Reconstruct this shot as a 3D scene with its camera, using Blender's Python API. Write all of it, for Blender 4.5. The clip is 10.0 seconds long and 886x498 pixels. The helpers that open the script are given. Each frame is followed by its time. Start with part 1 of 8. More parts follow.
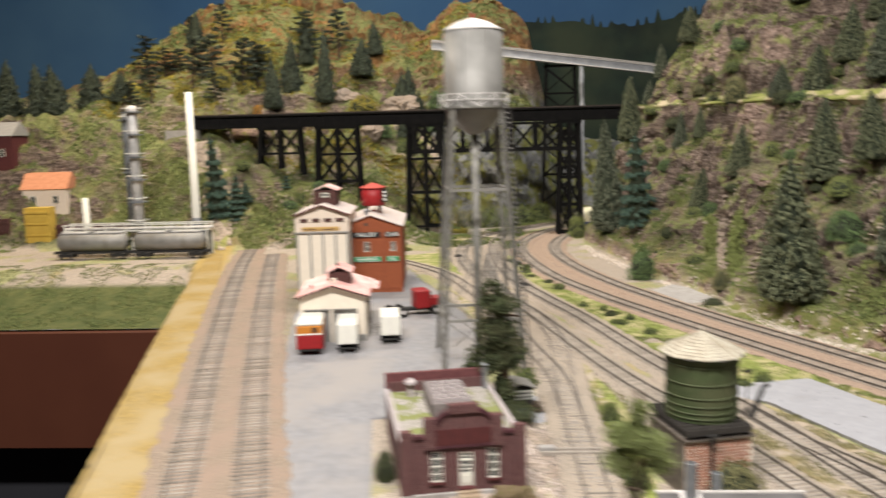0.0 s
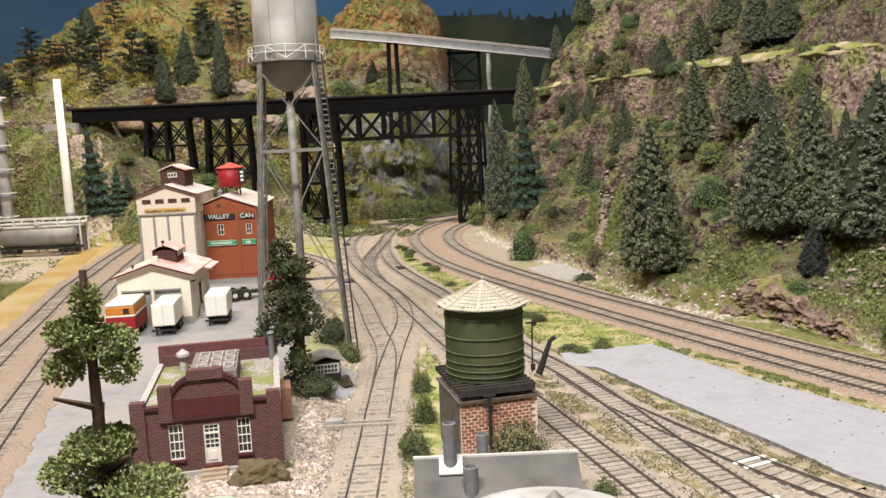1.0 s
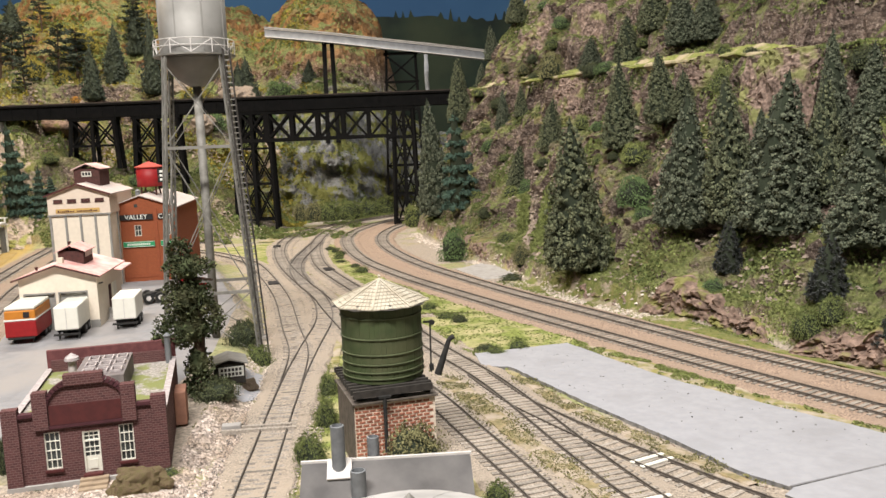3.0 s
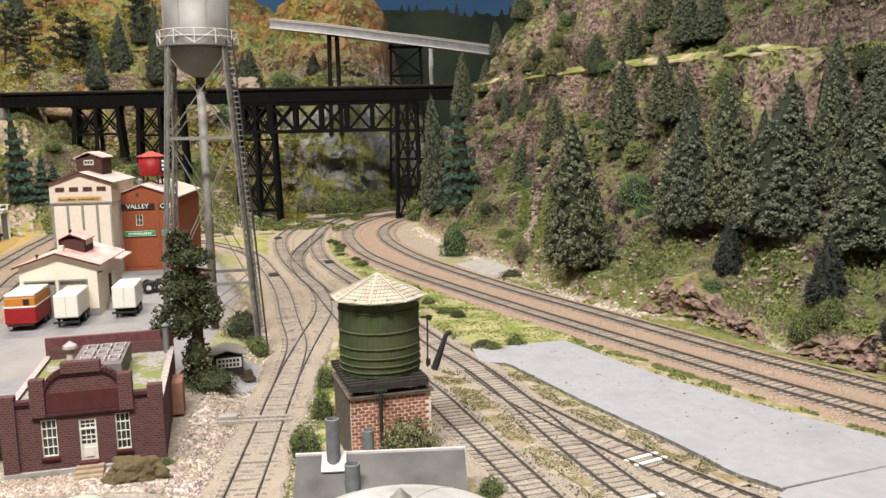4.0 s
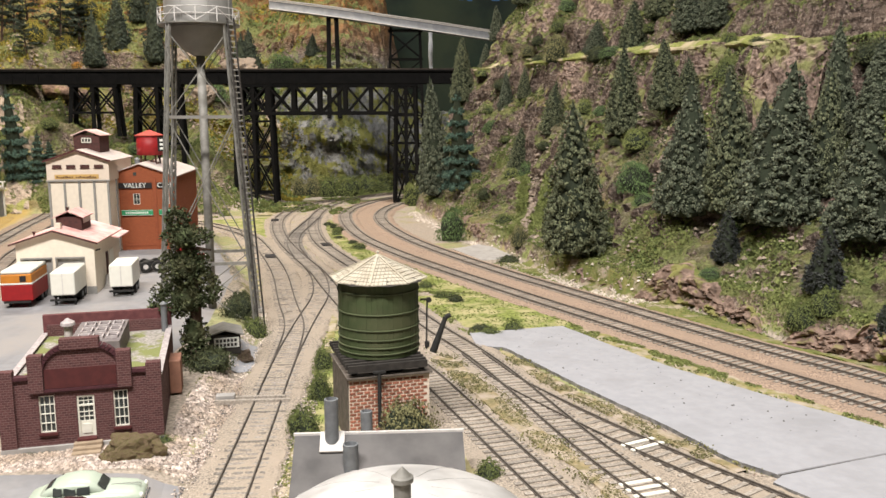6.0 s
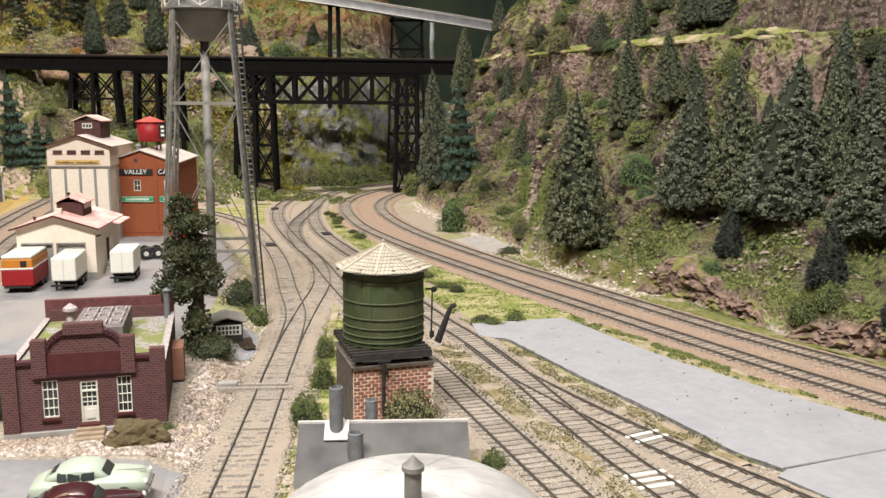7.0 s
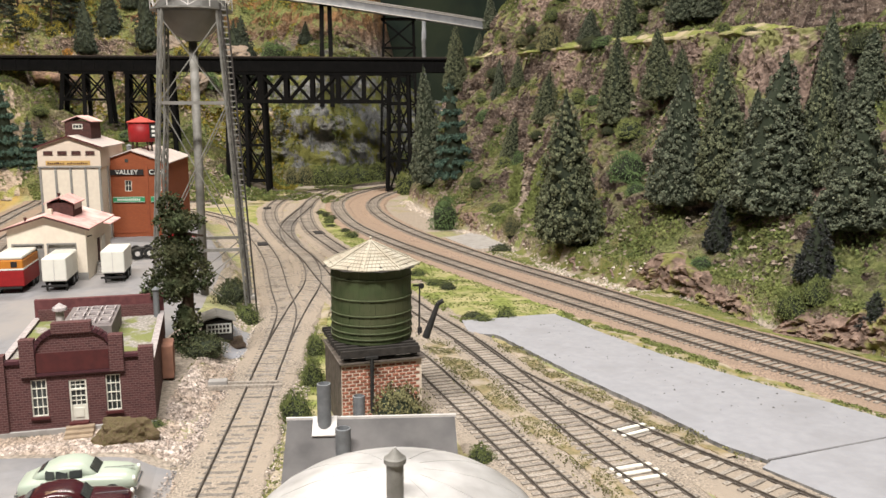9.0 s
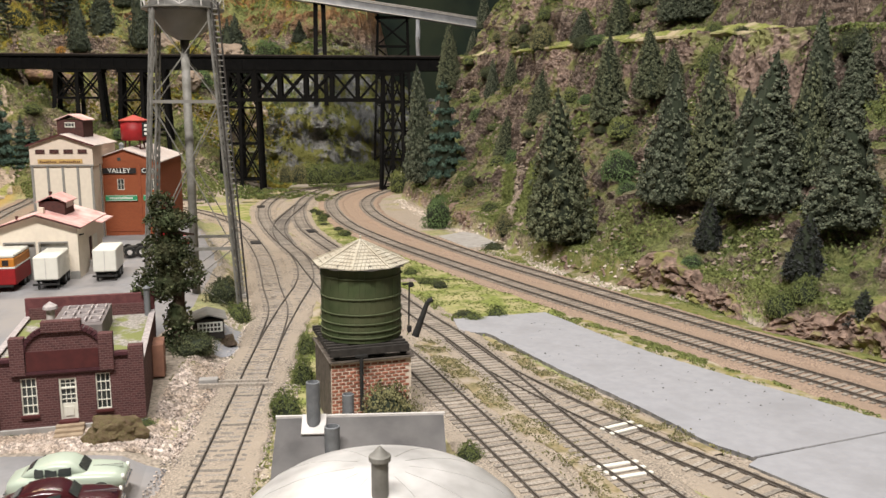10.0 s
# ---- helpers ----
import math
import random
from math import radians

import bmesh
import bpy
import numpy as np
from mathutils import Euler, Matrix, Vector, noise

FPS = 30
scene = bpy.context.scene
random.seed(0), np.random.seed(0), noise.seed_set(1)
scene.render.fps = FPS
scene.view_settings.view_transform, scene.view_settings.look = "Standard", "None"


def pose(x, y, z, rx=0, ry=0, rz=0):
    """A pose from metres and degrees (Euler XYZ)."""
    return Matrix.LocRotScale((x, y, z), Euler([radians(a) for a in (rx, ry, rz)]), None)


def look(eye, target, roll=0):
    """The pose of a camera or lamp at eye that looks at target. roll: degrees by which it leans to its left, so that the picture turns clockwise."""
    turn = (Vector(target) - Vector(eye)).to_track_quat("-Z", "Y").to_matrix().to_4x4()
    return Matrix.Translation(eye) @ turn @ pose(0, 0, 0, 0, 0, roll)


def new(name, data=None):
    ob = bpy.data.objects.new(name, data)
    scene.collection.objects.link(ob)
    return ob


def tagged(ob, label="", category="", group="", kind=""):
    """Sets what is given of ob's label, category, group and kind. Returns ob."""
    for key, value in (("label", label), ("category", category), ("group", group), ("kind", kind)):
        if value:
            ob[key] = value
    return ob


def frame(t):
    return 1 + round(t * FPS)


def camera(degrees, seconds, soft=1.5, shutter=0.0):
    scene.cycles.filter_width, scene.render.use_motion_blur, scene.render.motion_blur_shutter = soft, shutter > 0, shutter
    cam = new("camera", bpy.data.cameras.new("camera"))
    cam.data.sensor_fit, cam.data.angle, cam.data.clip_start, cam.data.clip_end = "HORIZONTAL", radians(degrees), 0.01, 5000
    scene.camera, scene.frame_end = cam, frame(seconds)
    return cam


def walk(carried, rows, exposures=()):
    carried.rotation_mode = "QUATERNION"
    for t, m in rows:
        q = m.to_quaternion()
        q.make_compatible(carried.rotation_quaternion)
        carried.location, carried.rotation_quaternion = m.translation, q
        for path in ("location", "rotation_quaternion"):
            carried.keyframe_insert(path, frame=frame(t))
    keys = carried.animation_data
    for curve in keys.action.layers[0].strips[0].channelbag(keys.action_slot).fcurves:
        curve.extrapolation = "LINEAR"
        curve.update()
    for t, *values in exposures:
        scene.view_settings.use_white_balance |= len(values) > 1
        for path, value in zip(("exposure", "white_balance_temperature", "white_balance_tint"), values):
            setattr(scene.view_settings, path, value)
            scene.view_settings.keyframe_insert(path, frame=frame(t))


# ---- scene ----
cam = camera(55.82, 10.0, shutter=0.5)
PATH = [
    (0, (0.17364, 0.22035, 0.2383), (0.06034, 2.19705, -0.04422), -1.428),
    (0.5, (0.27742, 0.26907, 0.19402), (0.24381, 2.25254, -0.06037), -2.753),
    (1, (0.29143, 0.27836, 0.18806), (0.28498, 2.26059, -0.07789), -2.555),
    (1.5, (0.30332, 0.28177, 0.18465), (0.29822, 2.26244, -0.09272), -2.72),
    (2, (0.32592, 0.28902, 0.17719), (0.3849, 2.26939, -0.09603), -2.768),
    (2.5, (0.32194, 0.28975, 0.18015), (0.4279, 2.2698, -0.08094), -2.819),
    (4, (0.32451, 0.28872, 0.1824), (0.43174, 2.26662, -0.09402), -1.265),
    (4.5, (0.32315, 0.29008, 0.18127), (0.43305, 2.26689, -0.1018), -0.974),
    (5, (0.32147, 0.28922, 0.18019), (0.43289, 2.2648, -0.11079), -0.805),
    (5.5, (0.32303, 0.28847, 0.18112), (0.437, 2.26248, -0.11937), -0.657),
    (7, (0.31616, 0.29149, 0.17903), (0.44189, 2.26007, -0.15099), 0.51),
    (7.5, (0.3165, 0.29034, 0.17965), (0.44352, 2.25765, -0.15733), 0.5),
    (8, (0.31787, 0.28885, 0.18081), (0.44913, 2.25609, -0.15494), 0.386),
    (8.5, (0.31874, 0.2877, 0.1798), (0.45237, 2.25553, -0.15156), 0.244),
    (9, (0.3208, 0.28824, 0.17822), (0.45743, 2.25564, -0.15449), 0.097),
    (9.5, (0.32218, 0.28764, 0.17916), (0.46328, 2.25417, -0.15678), 0.172),
    (10, (0.32402, 0.28599, 0.17897), (0.47185, 2.25186, -0.15792), 0.16),
]
walk(cam, [(t, look(eye, target, roll)) for t, eye, target, roll in PATH], exposures=((0, 0.0), (1, 0.07), (5.5, 0.06), (7.5, 0.02), (9, -0.02), (9.5, -0.13), (10, -0.18)))

# ---- world and light ----
world = bpy.data.worlds.new("world")
scene.world = world
world.use_nodes = True
wbg = world.node_tree.nodes["Background"]
wbg.inputs[0].default_value = (1.0, 0.95, 0.9, 1)
wbg.inputs[1].default_value = 0.34


def ceiling_lamp(x, y, z, sx, sy, watts, colour, tilt=0):
    data = bpy.data.lights.new("room_lamp", "AREA")
    data.shape, data.size, data.size_y, data.energy, data.color = "RECTANGLE", sx, sy, watts, colour
    lamp = new("room_lamp", data)
    lamp.matrix_world = pose(x, y, z, tilt, 0, 0)
    return lamp


ceiling_lamp(0.05, 0.05, 1.45, 1.1, 0.10, 61, (1.0, 0.962, 0.913), 26)
ceiling_lamp(0.0, 2.0, 1.50, 0.9, 0.08, 28, (1.0, 0.945, 0.875), 8)
ceiling_lamp(-0.60, 1.80, 1.20, 0.5, 0.12, 10.0, (1.0, 0.76, 0.46), 16)

# ---- materials ----


def material(name, c1, c2=None, scale=200.0, rough=0.8, bump=0.0, metal=0.0, c3=None, scale3=25.0, spec=0.3, island=0.0, detail=5.0, sharp=(0.35, 0.65), bump_scale=None, spread3=(0.42, 0.62), depth=0.001):
    """Two or three colours mixed by fine and coarse noise, with a matching relief."""
    m = bpy.data.materials.new(name)
    m.use_nodes = True
    nt = m.node_tree
    b = nt.nodes["Principled BSDF"]
    b.inputs["Roughness"].default_value, b.inputs["Metallic"].default_value, b.inputs["Specular IOR Level"].default_value = rough, metal, spec
    coord = nt.nodes.new("ShaderNodeTexCoord")
    c2 = c2 or tuple(v * 0.8 for v in c1)

    def noise_ramp(size, lo, hi):
        n = nt.nodes.new("ShaderNodeTexNoise")
        n.inputs["Scale"].default_value, n.inputs["Detail"].default_value = size, detail
        nt.links.new(coord.outputs["Object"], n.inputs["Vector"])
        r = nt.nodes.new("ShaderNodeMapRange")
        r.inputs[1].default_value, r.inputs[2].default_value = lo, hi
        nt.links.new(n.outputs["Fac"], r.inputs[0])
        return n, r

    def mix(fac, a, bb):
        x = nt.nodes.new("ShaderNodeMix")
        x.data_type = "RGBA"
        nt.links.new(fac, x.inputs[0])
        for sock, v in ((x.inputs[6], a), (x.inputs[7], bb)):
            if isinstance(v, tuple):
                sock.default_value = (*v, 1)
            else:
                nt.links.new(v, sock)
        return x.outputs[2]

    n1, r1 = noise_ramp(scale, *sharp)
    out = mix(r1.outputs[0], c1, c2)
    if c3:
        n3, r3 = noise_ramp(scale3, *spread3)
        out = mix(r3.outputs[0], out, c3)
    if island:
        g = nt.nodes.new("ShaderNodeNewGeometry")
        h = nt.nodes.new("ShaderNodeHueSaturation")
        r = nt.nodes.new("ShaderNodeMapRange")
        r.inputs[3].default_value, r.inputs[4].default_value = 1 - island, 1 + island
        nt.links.new(g.outputs["Random Per Island"], r.inputs[0])
        nt.links.new(r.outputs[0], h.inputs["Value"])
        nt.links.new(out, h.inputs["Color"])
        out = h.outputs[0]
    nt.links.new(out, b.inputs["Base Color"])
    if bump:
        bp = nt.nodes.new("ShaderNodeBump")
        bp.inputs["Strength"].default_value, bp.inputs["Distance"].default_value = bump, depth
        nb, rb = noise_ramp(bump_scale or scale, 0.3, 0.7)
        nt.links.new(nb.outputs["Fac"], bp.inputs["Height"])
        nt.links.new(bp.outputs[0], b.inputs["Normal"])
    return m


def vary_by_object(m, amount):
    """Lets alike pieces differ in brightness by Object Info's Random."""
    nt = m.node_tree
    b = nt.nodes["Principled BSDF"]
    link = b.inputs["Base Color"].links[0]
    src = link.from_socket
    info, r, h = nt.nodes.new("ShaderNodeObjectInfo"), nt.nodes.new("ShaderNodeMapRange"), nt.nodes.new("ShaderNodeHueSaturation")
    r.inputs[3].default_value, r.inputs[4].default_value = 1 - amount, 1 + amount
    nt.links.new(info.outputs["Random"], r.inputs[0])
    nt.links.new(r.outputs[0], h.inputs["Value"])
    nt.links.new(src, h.inputs["Color"])
    nt.links.new(h.outputs[0], b.inputs["Base Color"])
    return m


def wall_brick(name, c1, c2, mortar, size):
    """Courses of bricks on upright walls, laid along whichever way the wall faces."""
    m = material(name, c1, c2, 300, 0.9)
    nt = m.node_tree
    b = nt.nodes["Principled BSDF"]
    coord, sep, add, com = nt.nodes.new("ShaderNodeTexCoord"), nt.nodes.new("ShaderNodeSeparateXYZ"), nt.nodes.new("ShaderNodeMath"), nt.nodes.new("ShaderNodeCombineXYZ")
    nt.links.new(coord.outputs["Object"], sep.inputs[0])
    nt.links.new(sep.outputs[0], add.inputs[0])
    nt.links.new(sep.outputs[1], add.inputs[1])
    nt.links.new(add.outputs[0], com.inputs[0])
    nt.links.new(sep.outputs[2], com.inputs[1])
    t = nt.nodes.new("ShaderNodeTexBrick")
    t.inputs["Scale"].default_value = 1.0
    t.inputs["Brick Width"].default_value, t.inputs["Row Height"].default_value, t.inputs["Mortar Size"].default_value = size, size * 0.42, size * 0.05
    t.inputs["Color1"].default_value, t.inputs["Color2"].default_value, t.inputs["Mortar"].default_value = (*c1, 1), (*c2, 1), (*mortar, 1)
    nt.links.new(com.outputs[0], t.inputs["Vector"])
    nt.links.new(t.outputs["Color"], b.inputs["Base Color"])
    bp = nt.nodes.new("ShaderNodeBump")
    bp.inputs["Strength"].default_value, bp.inputs["Distance"].default_value, bp.invert = 0.6, 0.0003, True
    nt.links.new(t.outputs["Fac"], bp.inputs["Height"])
    nt.links.new(bp.outputs[0], b.inputs["Normal"])
    return m


def land_material():
    """Scenery ground: tan dirt, ballast dust, grass flock and rock, by steepness, height and noise."""
    m = material("land", (0.42, 0.355, 0.29), (0.22, 0.185, 0.15), 420, 0.95, 0.9, depth=0.0055, bump_scale=85, detail=9.0)
    nt = m.node_tree
    b = nt.nodes["Principled BSDF"]
    dirt = b.inputs["Base Color"].links[0].from_socket
    coord, geo = nt.nodes.new("ShaderNodeTexCoord"), nt.nodes.new("ShaderNodeNewGeometry")
    pos, nrm = nt.nodes.new("ShaderNodeSeparateXYZ"), nt.nodes.new("ShaderNodeSeparateXYZ")
    nt.links.new(coord.outputs["Object"], pos.inputs[0])
    nt.links.new(geo.outputs["Normal"], nrm.inputs[0])

    def noise_of(size, detail=8.0, rough=0.70):
        n = nt.nodes.new("ShaderNodeTexNoise")
        n.inputs["Scale"].default_value, n.inputs["Detail"].default_value, n.inputs["Roughness"].default_value = size, detail, rough
        nt.links.new(coord.outputs["Object"], n.inputs["Vector"])
        return n.outputs["Fac"]

    def span(v, a, bb, lo=0.0, hi=1.0):
        r = nt.nodes.new("ShaderNodeMapRange")
        r.interpolation_type = "SMOOTHSTEP"
        for k, q in enumerate((a, bb, lo, hi)):
            r.inputs[k + 1].default_value = q
        nt.links.new(v, r.inputs[0])
        return r.outputs[0]

    def calc(op, a, bb):
        x = nt.nodes.new("ShaderNodeMath")
        x.operation = op
        for k, v in enumerate((a, bb)):
            if isinstance(v, (int, float)):
                x.inputs[k].default_value = v
            else:
                nt.links.new(v, x.inputs[k])
        return x.outputs[0]

    def blend(fac, a, bb):
        x = nt.nodes.new("ShaderNodeMix")
        x.data_type = "RGBA"
        nt.links.new(fac, x.inputs[0])
        for sock, v in ((x.inputs[6], a), (x.inputs[7], bb)):
            if isinstance(v, tuple):
                sock.default_value = (*v, 1)
            else:
                nt.links.new(v, sock)
        return x.outputs[2]

    high = calc("MAXIMUM", span(pos.outputs[2], 0.012, 0.04), calc("MULTIPLY", span(pos.outputs[2], 0.003, 0.008), span(pos.outputs[0], 0.30, 0.33)))
    rock = blend(span(noise_of(75, 10.0, 0.78), 0.42, 0.58), (0.34, 0.25, 0.20), (0.125, 0.088, 0.072))
    stretch = nt.nodes.new("ShaderNodeMapping")
    stretch.inputs["Scale"].default_value = (1.0, 1.0, 5.0)
    nt.links.new(coord.outputs["Object"], stretch.inputs["Vector"])
    strata = nt.nodes.new("ShaderNodeTexNoise")
    strata.inputs["Scale"].default_value, strata.inputs["Detail"].default_value, strata.inputs["Roughness"].default_value = 38, 8.0, 0.65
    nt.links.new(stretch.outputs[0], strata.inputs["Vector"])
    rock = blend(span(strata.outputs[0], 0.46, 0.58), rock, (0.105, 0.072, 0.058))
    rock = blend(span(noise_of(260), 0.48, 0.72), rock, (0.66, 0.53, 0.44))
    ochre = blend(span(noise_of(30), 0.4, 0.6), (0.38, 0.20, 0.075), (0.24, 0.14, 0.07))
    far_top = calc("MULTIPLY", span(pos.outputs[2], 0.33, 0.45), calc("MULTIPLY", span(pos.outputs[1], 2.1, 2.4), span(pos.outputs[0], 0.6, 0.4)))
    rock = blend(far_top, rock, ochre)
    grass = blend(span(noise_of(150), 0.35, 0.65), (0.145, 0.172, 0.055), (0.31, 0.325, 0.125))
    grass = blend(span(noise_of(18), 0.5, 0.68), grass, (0.32, 0.255, 0.115))
    patch = span(noise_of(21, 10.0, 0.72), 0.45, 0.51)
    lean = calc("ADD", nrm.outputs[2], calc("MULTIPLY", calc("SUBTRACT", noise_of(30, 9.0, 0.7), 0.5), 1.5))
    west = calc("MULTIPLY", span(pos.outputs[0], 0.15, -0.02), 0.22)
    hill_grass = calc("MULTIPLY", span(calc("ADD", lean, west), 0.40, 0.54), calc("ADD", calc("MULTIPLY", patch, 0.6), 0.4))
    hill = blend(hill_grass, rock, grass)
    low_grass = span(noise_of(9, 7.0, 0.6), 0.50, 0.57)
    flatland = blend(calc("MULTIPLY", low_grass, 0.75), dirt, grass)
    strip = calc("MULTIPLY", span(calc("ADD", pos.outputs[0], calc("MULTIPLY", pos.outputs[1], 0.25)), 0.135, 0.11), calc("MULTIPLY", span(noise_of(60), 0.2, 0.45), span(calc("ADD", pos.outputs[0], calc("MULTIPLY", pos.outputs[1], 0.25)), 0.055, 0.07)))
    flatland = blend(strip, flatland, (0.35, 0.25, 0.085))
    bank = blend(span(noise_of(45), 0.4, 0.65), (0.062, 0.075, 0.024), (0.10, 0.105, 0.036))
    flatland = blend(span(pos.outputs[2], -0.004, -0.012), flatland, bank)
    grey_rock = blend(span(noise_of(26), 0.42, 0.6), (0.34, 0.345, 0.35), (0.16, 0.165, 0.17))
    mossy = blend(span(noise_of(22, 9.0, 0.7), 0.46, 0.54), grey_rock, (0.26, 0.265, 0.08))
    gorge = calc("MULTIPLY", calc("MULTIPLY", span(pos.outputs[1], 2.22, 2.29), span(pos.outputs[0], -0.02, 0.06)), span(pos.outputs[2], 0.36, 0.28))
    hill = blend(gorge, hill, mossy)
    nt.links.new(blend(high, flatland, hill), b.inputs["Base Color"])
    crag = calc("ABSOLUTE", calc("SUBTRACT", noise_of(34, 9.0, 0.62), 0.5), 0.0)
    bp = nt.nodes.new("ShaderNodeBump")
    bp.inputs["Strength"].default_value, bp.inputs["Distance"].default_value = 1.0, 0.07
    nt.links.new(calc("MULTIPLY", crag, span(pos.outputs[2], 0.01, 0.03)), bp.inputs["Height"])
    fine = b.inputs["Normal"].links[0].from_node
    nt.links.new(bp.outputs[0], fine.inputs["Normal"])
    return m


